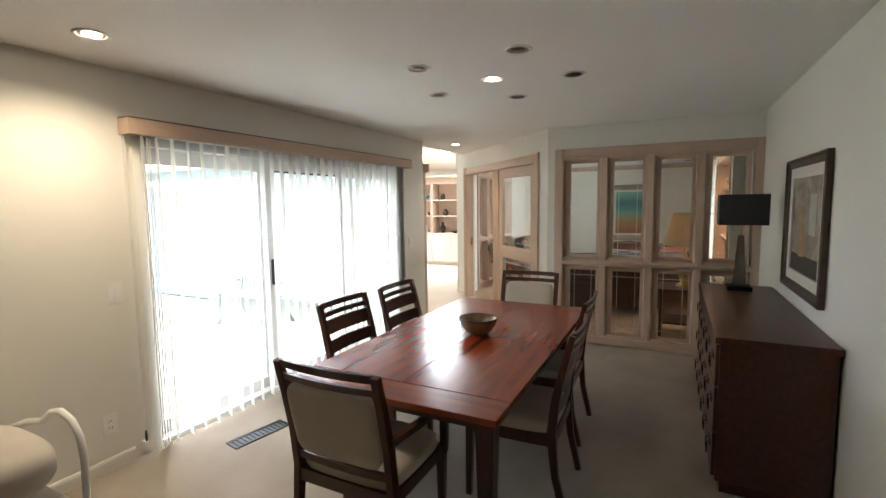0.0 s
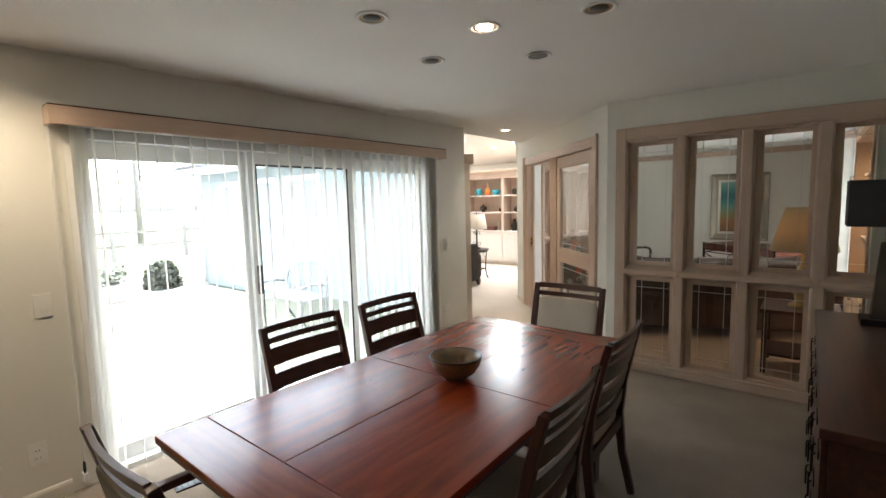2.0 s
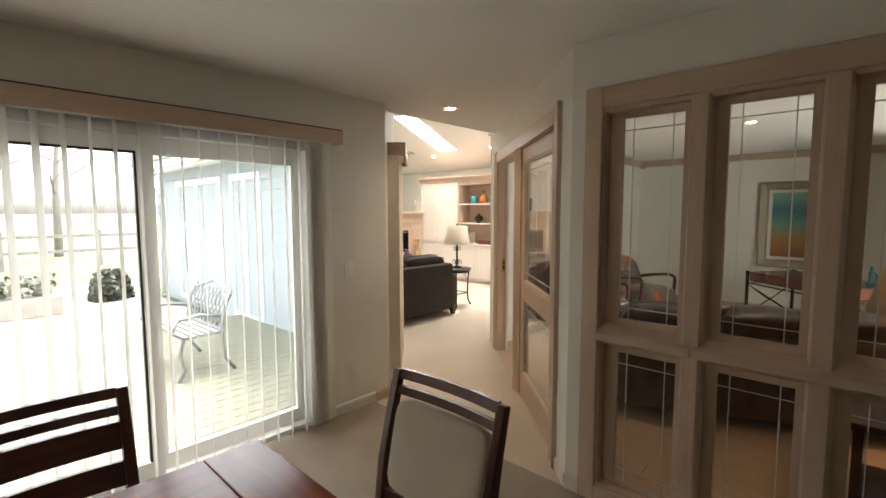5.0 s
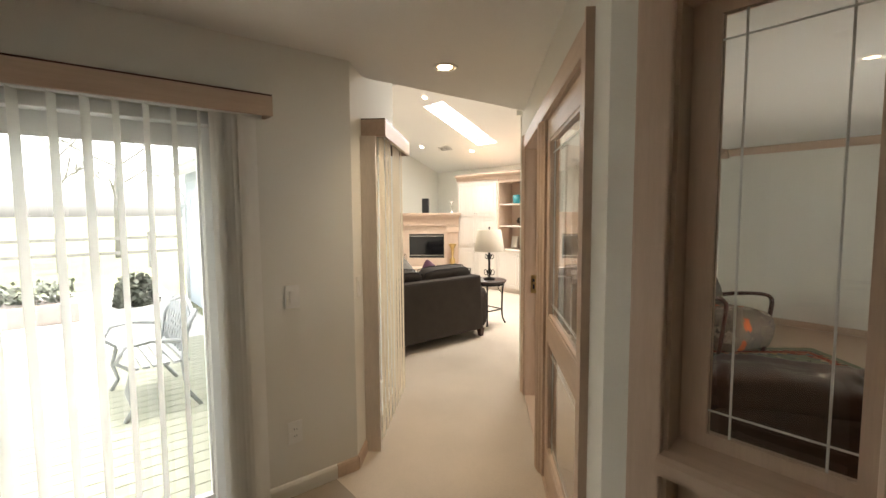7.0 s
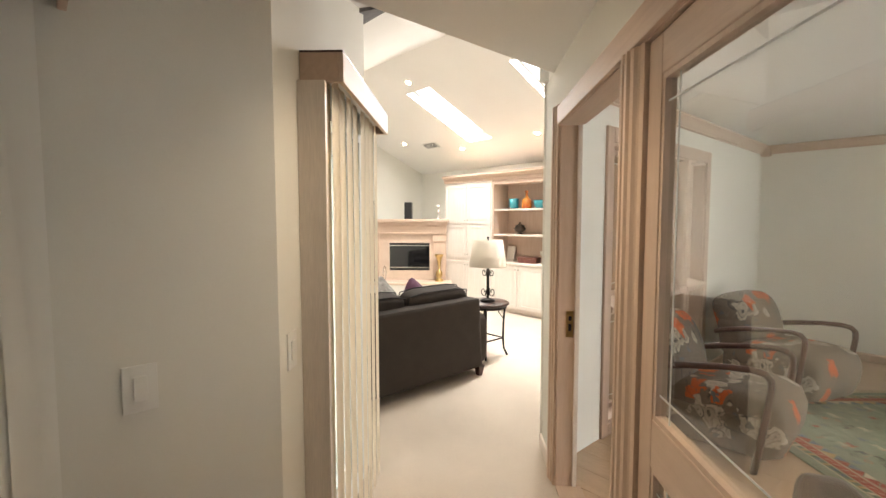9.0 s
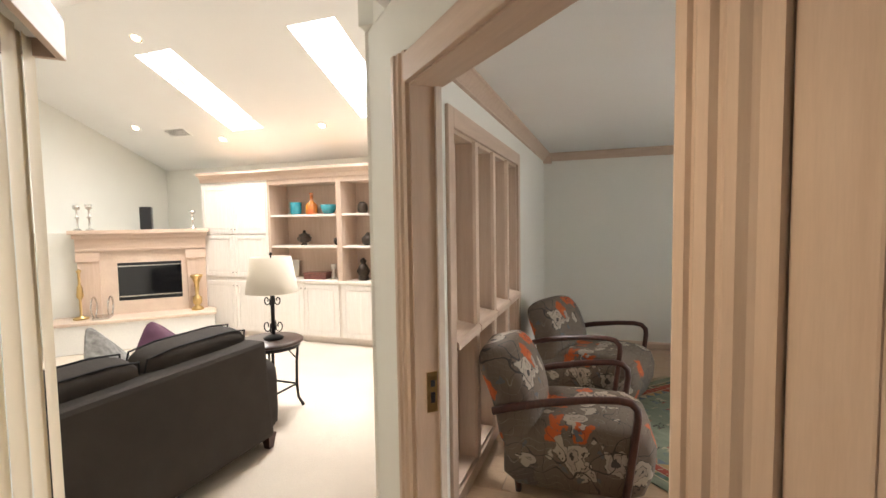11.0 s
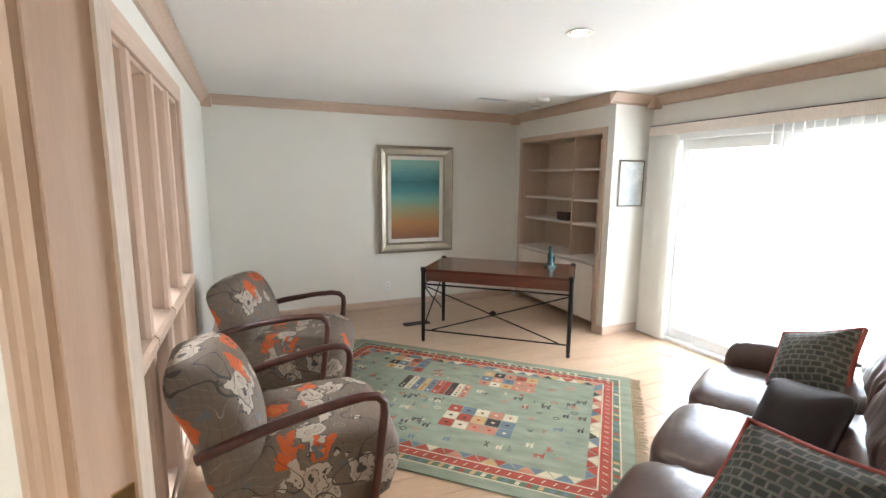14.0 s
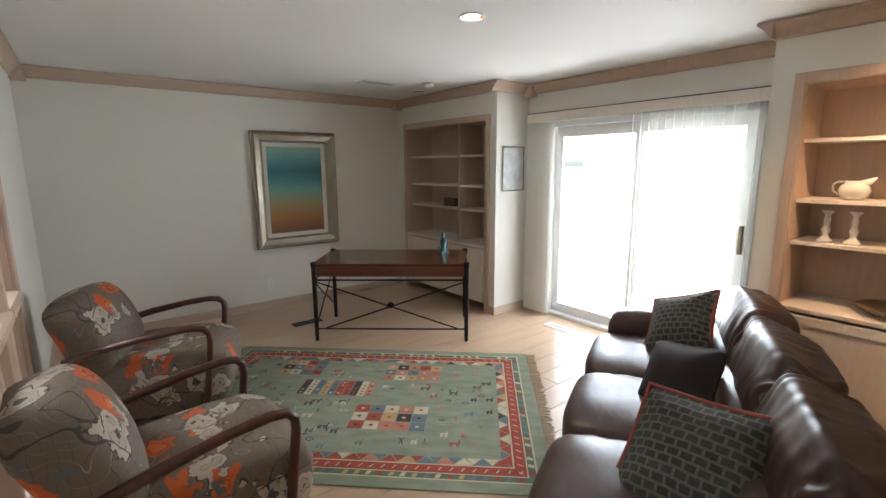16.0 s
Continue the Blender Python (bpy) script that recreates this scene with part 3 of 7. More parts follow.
# local y negative is the study side here
for y0, y1 in ((0.0, 0.02), (-0.135, -0.115)):
    block("casing_stile", (0.20, y0, 0.0), (0.295, y1, 2.185), OAK, dw, bevel=0.005)
    block("casing_head", (0.295, y0, 2.085), (2.545, y1, 2.185), OAK_X, dw, bevel=0.005)
    block("casing_edge", (0.185, y0 * 1.4, 0.0), (0.20, y1 * (1.4 if y1 > 0 else 1), 2.20), OAK, dw)
bm = bmesh.new()
prism(bm, [(2.545, 0.0), (2.545, 0.014), (2.565, 0.018), (2.572, 0.012), (2.585, 0.012), (2.592, 0.022), (2.615, 0.022), (2.622, 0.03), (2.648, 0.03), (2.652, 0.0)], 0.0, 2.20)
part("casing_stile", bm, OAK, dw)
block("jamb", (0.28, -0.115, 0.0), (0.30, 0.0, 2.10), OAK, dw)
jb = block("jamb", (2.535, -0.12, 0.0), (2.555, 0.0, 2.10), OAK, dw)
block("jamb_stop", (2.523, -0.117, 0.0), (2.535, -0.094, 2.08), PALE, dw)
block("threshold", (0.302, -0.145, -0.01), (2.533, 0.0, 0.008), OAK_X, dw, bevel=0.003)
block("jamb_head", (0.30, -0.115, 2.08), (2.535, 0.0, 2.10), OAK_X, dw)
block("strike_plate", (2.530, -0.085, 0.89), (2.535, -0.045, 1.04), BRASS, jb, "brass strike plate")
block("strike_hole", (2.528, -0.075, 0.925), (2.5305, -0.058, 0.965), BLACK, jb)
block("strike_hole", (2.528, -0.075, 0.985), (2.5305, -0.058, 1.01), BLACK, jb)
bm = bmesh.new()
prism(bm, [(1.327, -0.09), (1.452, -0.09), (1.452, 0.030), (1.447, 0.034), (1.432, 0.033), (1.428, 0.026), (1.424, 0.026), (1.419, 0.031), (1.402, 0.030), (1.395, 0.021), (1.390, 0.020), (1.384, 0.023), (1.370, 0.020), (1.360, 0.010), (1.352, 0.006), (1.327, 0.004)], 0.005, 2.08)
part("door_edge", bm, OAK, dw, "moulded meeting stile")
for nm, a, b, mt in (("stile", (0.302, -0.055, 0.01), (0.41, -0.01, 2.075), OAK), ("stile", (1.235, -0.055, 0.01), (1.325, -0.01, 2.075), OAK),
                     ("top_rail", (0.41, -0.055, 1.96), (1.235, -0.01, 2.075), OAK_X), ("lock_rail", (0.41, -0.055, 0.85), (1.235, -0.01, 0.99), OAK_X), ("bottom_rail", (0.41, -0.055, 0.01), (1.235, -0.01, 0.22), OAK_X)):
    block(nm, a, b, mt, dw, bevel=0.004)
for z0, z1 in ((0.22, 0.85), (0.99, 1.96)):
    p = block("pane", (0.41, -0.036, z0), (1.235, -0.029, z1), GLASS, dw)
    p.visible_shadow = False
    bm = bmesh.new()
    for c, d in (((0.41, -0.05, z0), (0.425, -0.014, z1)), ((1.22, -0.05, z0), (1.235, -0.014, z1)), ((0.425, -0.05, z0), (1.22, -0.014, z0 + 0.015)), ((0.425, -0.05, z1 - 0.015), (1.22, -0.014, z1))):
        bm_box(bm, c, d)
    part("glazing_bead", bm, OAK, p)
    bm = bmesh.new()
    for xx in (0.485, 1.16):
        bm_box(bm, (xx - 0.0025, -0.0285, z0), (xx + 0.0025, -0.026, z1))
    for zz in (z0 + 0.075, z1 - 0.075):
        bm_box(bm, (0.425, -0.0258, zz - 0.0025), (1.22, -0.0245, zz + 0.0025))
    part("leading", bm, LEADING, p)

# ---- study bookcases in the wall ----


def bookcase(name, y0, y1, open0, open1, divider, shelves, label, top=2.085, counter=0.745):
    """Wall block from y0 to y1 with a recessed cabinet between open0 and open1."""
    bm = bmesh.new()
    for a, b in (((1.23, y0, 0.0), (1.72, open0, H)), ((1.23, open1, 0.0), (1.72, y1, H)), ((1.23, open0, top), (1.72, open1, H))):
        bm_box(bm, a, b)
    tagged(part("wall_" + name, bm, WALL), "pale painted wall block round the built-in bookcase", "wall", "", "structure")
    e = thing("built_in_bookcase", 1.23, (y0 + y1) / 2, 0, 0, label, "bookcase")
    oy = (y0 + y1) / 2
    t = 0.018
    for nm, a, b in (("back_panel", (0.40, open0 - oy, 0.0), (0.418, open1 - oy, top)), ("side_panel", (0.0, open0 - oy, 0.0), (0.40, open0 - oy + t, top)), ("side_panel", (0.0, open1 - oy - t, 0.0), (0.40, open1 - oy, top)), ("top_panel", (0.0, open0 - oy + t, top - t), (0.40, open1 - oy - t, top)), ("bottom_panel", (0.02, open0 - oy + t, 0.08), (0.40, open1 - oy - t, 0.10))):
        block(nm, a, b, OAK, e)
    for nm, a, b in (("face_stile", (-0.016, open0 - oy - 0.045, 0.0), (-0.0, open0 - oy + 0.012, top + 0.05)), ("face_stile", (-0.016, open1 - oy - 0.012, 0.0), (-0.0, open1 - oy + 0.045, top + 0.05)), ("face_rail", (-0.016, open0 - oy + 0.012, top - 0.012), (0.0, open1 - oy - 0.012, top + 0.05))):
        block(nm, a, b, OAK, e, bevel=0.003)
    block("counter", (-0.03, open0 - oy + 0.012, counter - 0.03), (0.40, open1 - oy - 0.012, counter), PALE, e, bevel=0.006)
    secs = [open0 + t, open1 - t] if divider is None else [open0 + t, divider - t / 2, divider + t / 2, open1 - t]
    if divider is not None:
        block("divider", (0.05, divider - t / 2 - oy, counter), (0.40, divider + t / 2 - oy, top - t), OAK, e)
    for a, b in zip(secs[::2], secs[1::2]):
        for z in shelves:
            block("shelf", (0.06, a - oy, z - 0.022), (0.40, b - oy, z), PALE, e, bevel=0.002)
    k = 2
    wv = (open1 - open0 - 0.05) / k
    for i in range(k):
        a, b = open0 - oy + 0.025 + wv * i + 0.004, open0 - oy + 0.025 + wv * (i + 1) - 0.004
        bm = bmesh.new()
        bm_box(bm, (-0.02, a, 0.11), (-0.001, b, counter - 0.045))
        d = part("door", bm, PALE, e, bevel=0.0015)
        for nm, c0, c1 in (("stile", (-0.027, a, 0.11), (-0.02, a + 0.06, counter - 0.045)), ("stile", (-0.027, b - 0.06, 0.11), (-0.02, b, counter - 0.045)), ("rail", (-0.027, a + 0.06, 0.11), (-0.02, b - 0.06, 0.17)), ("rail", (-0.027, a + 0.06, counter - 0.105), (-0.02, b - 0.06, counter - 0.045))):
            block(nm, c0, c1, PALE, d, bevel=0.0015)
        bm = bmesh.new()
        lathe(bm, [(0, 0), (0.006, 0), (0.006, 0.012), (0.013, 0.02), (0.0, 0.026)], 10)
        kb = part("knob", bm, CHROME, d)
        kb.matrix_local = Matrix.Translation((-0.026, (b - 0.03) if i == 0 else (a + 0.03), counter - 0.12)) @ pose(0, 0, 0, 0, -90, 0)
    return e


bookcase("study_far", 9.83, 11.66, 9.965, 11.48, 10.49, (1.12, 1.39, 1.73), "built-in pickled oak bookcase with shelves and doors, mostly empty")
bookcase("study_near", 5.455, 7.46, 5.62, 7.295, None, (1.14, 1.40, 1.76), "built-in pickled oak bookcase with crockery on lit shelves")

# ---- crown, baseboards ----


def crown_run(p, q, name="trim_crown"):
    """Crown moulding along the ceiling; the room lies to the right of the way from p to q."""
    m = run_matrix(p, q)
    L = (Vector(q) - Vector(p)).length
    prof = [(0, H - 0.001), (-0.085, H - 0.001), (-0.085, H - 0.016), (-0.074, H - 0.022), (-0.052, H - 0.042), (-0.03, H - 0.07), (-0.02, H - 0.082), (-0.02, H - 0.092), (0, H - 0.098)]
    bm = bmesh.new()
    a = [bm.verts.new(m @ Vector((0, y, z))) for y, z in prof]
    b = [bm.verts.new(m @ Vector((L, y, z))) for y, z in prof]
    bm.faces.new(a)
    bm.faces.new(b[::-1])
    for k in range(len(prof)):
        bm.faces.new((a[k], b[k], b[(k + 1) % len(prof)], a[(k + 1) % len(prof)]))
    return tagged(part(name, bm, OAK_X), "pickled oak crown moulding", "moulding", "", "structure")


def base_run(p, q, material=None, h=0.085, name="baseboard"):
    m = run_matrix(p, q)
    L = (Vector(q) - Vector(p)).length
    prof = [(-0.001, 0), (-0.014, 0), (-0.014, h - 0.02), (-0.009, h - 0.006), (-0.001, h)]
    bm = bmesh.new()
    a = [bm.verts.new(m @ Vector((0, y, z))) for y, z in prof]
    b = [bm.verts.new(m @ Vector((L, y, z))) for y, z in prof]
    bm.faces.new(a)
    bm.faces.new(b[::-1])
    for k in range(len(prof)):
        bm.faces.new((a[k], b[k], b[(k + 1) % len(prof)], a[(k + 1) % len(prof)]))
    return tagged(part(name, bm, material or OAK_X), "low oak baseboard along the wall", "baseboard", "", "structure")


crown_run((SX0, 7.44), (SX0, SY1))
crown_run((SX0, SY1), (1.23, SY1))
crown_run((1.23, SY1), (1.23, 9.83))
crown_run((1.145, 9.83), (SX1, 9.83))
crown_run((SX1, 9.83), (SX1, 7.46))
crown_run((SX1, 7.46), (1.145, 7.46))
crown_run((1.23, 7.46), (1.23, 5.455))
crown_run((1.23, 5.455), (-0.55, 5.455))
crown_run((-0.55, 5.455), (SX0, 7.43))
for cx, cy in ((SX0 + 0.05, SY1 - 0.05), (1.18, SY1 - 0.05), (SX1 - 0.05, 9.78)):
    block("trim_corner_block", (cx - 0.05, cy - 0.05, H - 0.125), (cx + 0.05, cy + 0.05, H - 0.002), OAK, None, "oak corner block under the crown", 0.006)["kind"] = "structure"
base_run((SX0, 9.84), (SX0, SY1))
base_run((SX0, SY1), (1.23, SY1))
base_run((1.23, 9.94), (1.23, 9.83))
base_run((1.22, 9.83), (SX1, 9.83))
base_run((SX1, 9.83), (SX1, 9.71))
base_run((XL, -2.5), (XL, 1.60), WALL)
base_run((XL, 4.93), (XL, YW + 0.01), WALL)
base_run((XR, YW), (XR, -2.5), WALL)
base_run((-0.60, YW), (-0.52, YW), WALL)
base_run((-0.60 - 3.05 * R2, YW + 3.05 * R2), (-0.60 - 2.66 * R2, YW + 2.66 * R2), PALE)
base_run((-0.60 - 0.18 * R2, YW + 0.18 * R2), (-0.60, YW), PALE)
base_run((XL, YW + 0.012), (XL, YH), OAK_X)
base_run((XL, YH), (XL - 0.145, YH + 0.14), OAK_X)

# ---- recessed lights, vents, plates ----


def recessed_light(x, y, z, lit, tilt=0.0, dark=False):
    e = thing("recessed_light", x, y, z, 0, "recessed ceiling light with white trim, " + ("switched on" if lit else "switched off"), "ceiling light", "recessed ceiling lights", "structure")
    if tilt:
        e.matrix_world = Matrix.Translation((x, y, z)) @ Matrix.Rotation(tilt, 4, "X")
    bm = bmesh.new()
    lathe(bm, [(0.058, -0.001), (0.076, -0.001), (0.079, -0.005), (0.073, -0.009), (0.06, -0.006), (0.058, -0.001)], 28)
    part("trim_ring", bm, VINYL, e, smooth=True)
    bm = bmesh.new()
    lathe(bm, [(0.058, -0.004), (0.056, -0.002), (0.0, -0.002)], 28)
    part("baffle", bm, BLACK if dark else CANREFL, e)
    if not dark:
        bm = bmesh.new()
        lathe(bm, [(0.042, -0.003), (0.037, -0.007), (0.0, -0.009)], 24)
        # unlit cans have no hollow: this dark disc paints their inner shade
        part("bulb", bm, BULB if lit else BULB_OFF, e, smooth=True)
    return e


for x, y, lit, dark in ((-1.82, 1.29, 1, 0), (-0.08, 2.51, 0, 0), (-0.73, 2.55, 0, 0), (-0.41, 3.0, 1, 0), (0.10, 3.16, 0, 0), (-0.94, 3.23, 0, 0), (-0.42, 3.59, 0, 1), (-2.07, 5.97, 1, 0), (0.78, 6.72, 1, 0), (-0.32, 8.475, 1, 0)):
    recessed_light(x, y, H, lit, dark=dark)
tl = -math.atan(0.42)
for x, y in ((-6.4, 9.15), (-7.02, 10.87), (-5.27, 10.79), (-8.2, 10.44)):
    recessed_light(x, y, 7.408 - 0.42 * y, 1, tl)


def grille(name, x, y, z, sx, sy, n, rz, material, label, tilt=0.0):
    e = thing(name, x, y, z, rz, label, "vent")
    if tilt:
        e.matrix_world = Matrix.Translation((x, y, z)) @ Matrix.Rotation(tilt, 4, "X")
    bm = bmesh.new()
    for a, b in (((-sx / 2, -sy / 2, 0), (sx / 2, -sy / 2 + 0.015, 0.008)), ((-sx / 2, sy / 2 - 0.015, 0), (sx / 2, sy / 2, 0.008)), ((-sx / 2, -sy / 2 + 0.015, 0), (-sx / 2 + 0.015, sy / 2 - 0.015, 0.008)), ((sx / 2 - 0.015, -sy / 2 + 0.015, 0), (sx / 2, sy / 2 - 0.015, 0.008))):
        bm_box(bm, a, b)
    part("frame", bm, material, e)
    block("backing", (-sx / 2 + 0.015, -sy / 2 + 0.015, 0.0005), (sx / 2 - 0.015, sy / 2 - 0.015, 0.002), BLACK, e)
    for i in range(n):
        x0 = -sx / 2 + 0.02 + (sx - 0.04) * (i + 0.5) / n
        block("slat", (x0 - 0.004, -sy / 2 + 0.015, 0.002), (x0 + 0.004, sy / 2 - 0.015, 0.006), material, e)
    return e


grille("floor_vent", -1.86, 2.17, 0.0, 0.42, 0.13, 12, 80, DARKMETAL, "dark metal floor vent before the sliding door")
grille("floor_vent", 1.45, 9.135, 0.0, 0.30, 0.11, 10, 90, PLATE, "beige metal floor vent before the study slider")
grille("floor_vent", -0.46, 10.88, 0.0, 0.30, 0.10, 10, 0, DARKMETAL, "dark metal floor vent by the end wall")
g = grille("ceiling_vent", 0.55, 9.9, H, 0.35, 0.16, 12, 0, VINYL, "white ceiling air vent")
g.matrix_world = Matrix.Translation((0.32, 10.64, H)) @ Matrix.Rotation(math.pi, 4, "X")
sd = thing("smoke_detector", 0.93, 10.77, H, 0, "round white smoke detector on the study ceiling", "smoke detector")
bm = bmesh.new()
lathe(bm, [(0, -0.036), (0.045, -0.036), (0.052, -0.028), (0.054, -0.016), (0.066, -0.012), (0.068, -0.001), (0, -0.001)], 28)
part("housing", bm, PLATE, sd, smooth=True)
bm = bmesh.new()
lathe(bm, [(0.0545, -0.024), (0.0562, -0.022), (0.0562, -0.019), (0.0545, -0.017)], 28)
part("vent_slot", bm, BLACK, sd)
g = grille("ceiling_vent", -7.62, 10.63, 2.94, 0.40, 0.2, 12, 0, PLATE, "white ceiling air vent on the slope")
g.matrix_world = Matrix.Translation((-7.62, 10.63, 7.408 - 0.42 * 10.63)) @ Matrix.Rotation(math.pi - math.atan(0.42), 4, "X")
sd = thing("smoke_detector", 0.75, 10.35, H, 0, "round white smoke detector on the ceiling", "smoke detector")
bm = bmesh.new()
lathe(bm, [(0, -0.04), (0.045, -0.04), (0.06, -0.028), (0.065, 0.0), (0, 0.0)], 24)
part("body", bm, PLATE, sd, smooth=True)


def wall_plate(name, m, kind, label):
    """Local x along the wall, y out of the wall into the room, z up, about its centre."""
    e = new(name)
    e.matrix_world = m
    tagged(e, label, "switch" if kind == "switch" else "outlet")
    block("plate", (-0.040, 0.0, -0.0625), (0.040, 0.006, 0.0625), PLATE, e, bevel=0.002)
    if kind == "switch":
        block("rocker", (-0.016, 0.006, -0.033), (0.016, 0.011, 0.033), PLATE, e, bevel=0.002)
    else:
        for dz in (-0.02, 0.02):
            r = block("socket", (-0.017, 0.006, dz - 0.014), (0.017, 0.0085, dz + 0.014), PLATE, e, bevel=0.002)
            bm = bmesh.new()
            bm_box(bm, (-0.008, 0.0085, dz - 0.006), (-0.0055, 0.009, dz + 0.005))
            bm_box(bm, (0.0055, 0.0085, dz - 0.006), (0.008, 0.009, dz + 0.005))
            part("slot", bm, BLACK, r)
    return e


mWL = Matrix.Translation((XL, 0, 0)) @ pose(0, 0, 0, 0, 0, -90)
wall_plate("light_switch", Matrix.Translation((XL, 1.56, 1.09)) @ pose(0, 0, 0, 0, 0, -90), "switch", "white rocker light switch on the cream wall")
wall_plate("wall_outlet", Matrix.Translation((XL, 1.47, 0.29)) @ pose(0, 0, 0, 0, 0, -90), "outlet", "white double wall outlet")
wall_plate("light_switch", Matrix.Translation((XL, 5.09, 1.12)) @ pose(0, 0, 0, 0, 0, -90), "switch", "white light switch plate near the hall corner")
wall_plate("wall_outlet", Matrix.Translation((XL, 5.08, 0.36)) @ pose(0, 0, 0, 0, 0, -90), "outlet", "white wall outlet near the hall corner")
wall_plate("light_switch", Matrix.Translation((XR, 2.05, 1.08)) @ pose(0, 0, 0, 0, 0, 90), "switch", "white switch plate on the side wall")
wall_plate("wall_outlet", Matrix.Translation((-0.57, SY1, 0.27)) @ pose(0, 0, 0, 0, 0, 180), "outlet", "white wall outlet below the painting")
wall_plate("light_switch", mH @ Matrix.Translation((0.10, 0, 1.12)) @ pose(0, 0, 0, 0, 0, 180), "switch", "white light switch beside the hall blind")

# ---- ground ----
slab("ground", [(-400, -400), (400, -400), (400, 400), (-400, 400)], -0.6, -0.30, SOIL, "pale winter lawn round the house", "ground")
# ---- more materials ----
LEATHER = mat("brown_leather", (0.075, 0.042, 0.033), 0.30, var=0.15, scale=5, bump=0.25, bscale=13, fine=0.14, coat=0.0, stretch=(0.6, 1.6, 1.6))
LEATHER.node_tree.nodes["Principled BSDF"].inputs["Coat Roughness"].default_value = 0.3
for nd in LEATHER.node_tree.nodes:
    if nd.type == "BUMP":
        nd.inputs["Distance"].default_value = 0.012
SHADE_D = mat("charcoal_shade", (0.055, 0.058, 0.064), 0.85, var=0.05, scale=20, bump=0.4, bscale=400)
PILLOW_D = mat("dark_brown_velvet", (0.022, 0.013, 0.012), 0.8, var=0.15, scale=10, bump=0.4, bscale=300)
SILVERGOLD = mat("silver_leaf_frame", (0.40, 0.355, 0.28), 0.32, 0.75, var=0.10, scale=6, bump=0.1, bscale=80, fine=0.06)
DARKFRAME = mat("bronze_frame", (0.10, 0.065, 0.04), 0.45, 0.3, var=0.25, scale=20, bump=0.3, bscale=90)
LINEN = mat("linen_mat", (0.72, 0.69, 0.62), 0.9, var=0.03, scale=20, bump=0.3, bscale=500)
CERAMIC = mat("cream_ceramic", (0.78, 0.74, 0.65), 0.2, var=0.03, scale=10, coat=0.5)
STONEWARE = mat("stoneware_glaze", (0.30, 0.20, 0.10), 0.3, var=0.35, scale=18, alt=(0.12, 0.09, 0.06), bump=0.2, bscale=60, coat=0.4)
WELT = mat("red_cord", (0.24, 0.045, 0.03), 0.8, var=0.1, scale=40)
VERDI = mat("verdigris_bronze", (0.08, 0.16, 0.17), 0.5, 0.6, var=0.3, scale=40, alt=(0.03, 0.07, 0.08))
TAN_SOFA = mat("beige_linen", (0.62, 0.57, 0.50), 0.95, var=0.05, scale=6, bump=0.5, bscale=400, fine=0.08)


def ramp_material(name, stops, axis, lo, hi, wobble=0.12, rough=0.5):
    """Colours in soft bands along one local axis, brushed sideways."""
    m = bpy.data.materials.new(name)
    m.use_nodes = True
    n, l = m.node_tree.nodes, m.node_tree.links
    b = n["Principled BSDF"]
    b.inputs["Roughness"].default_value = rough
    tc = n.new("ShaderNodeTexCoord")
    sp = n.new("ShaderNodeSeparateXYZ")
    l.new(tc.outputs["Object"], sp.inputs[0])
    mr = n.new("ShaderNodeMapRange")
    mr.inputs[1].default_value, mr.inputs[2].default_value = lo, hi
    l.new(sp.outputs[axis], mr.inputs[0])
    mp = n.new("ShaderNodeMapping")
    mp.inputs["Scale"].default_value = (2, 2, 14)
    l.new(tc.outputs["Object"], mp.inputs[0])
    nz = n.new("ShaderNodeTexNoise")
    nz.inputs["Scale"].default_value = 2.5
    nz.inputs["Detail"].default_value = 6
    l.new(mp.outputs[0], nz.inputs["Vector"])
    ad = n.new("ShaderNodeMath")
    ad.operation = "MULTIPLY_ADD"
    l.new(nz.outputs["Fac"], ad.inputs[0])
    ad.inputs[1].default_value = wobble
    l.new(mr.outputs[0], ad.inputs[2])
    sb = n.new("ShaderNodeMath")
    sb.operation = "SUBTRACT"
    l.new(ad.outputs[0], sb.inputs[0])
    sb.inputs[1].default_value = wobble / 2
    cr = n.new("ShaderNodeValToRGB")
    el = cr.color_ramp.elements
    el[0].position, el[0].color = stops[0][0], (*stops[0][1], 1)
    el[1].position, el[1].color = stops[-1][0], (*stops[-1][1], 1)
    for p, c in stops[1:-1]:
        q = el.new(p)
        q.color = (*c, 1)
    l.new(sb.outputs[0], cr.inputs[0])
    l.new(cr.outputs[0], b.inputs["Base Color"])
    return m


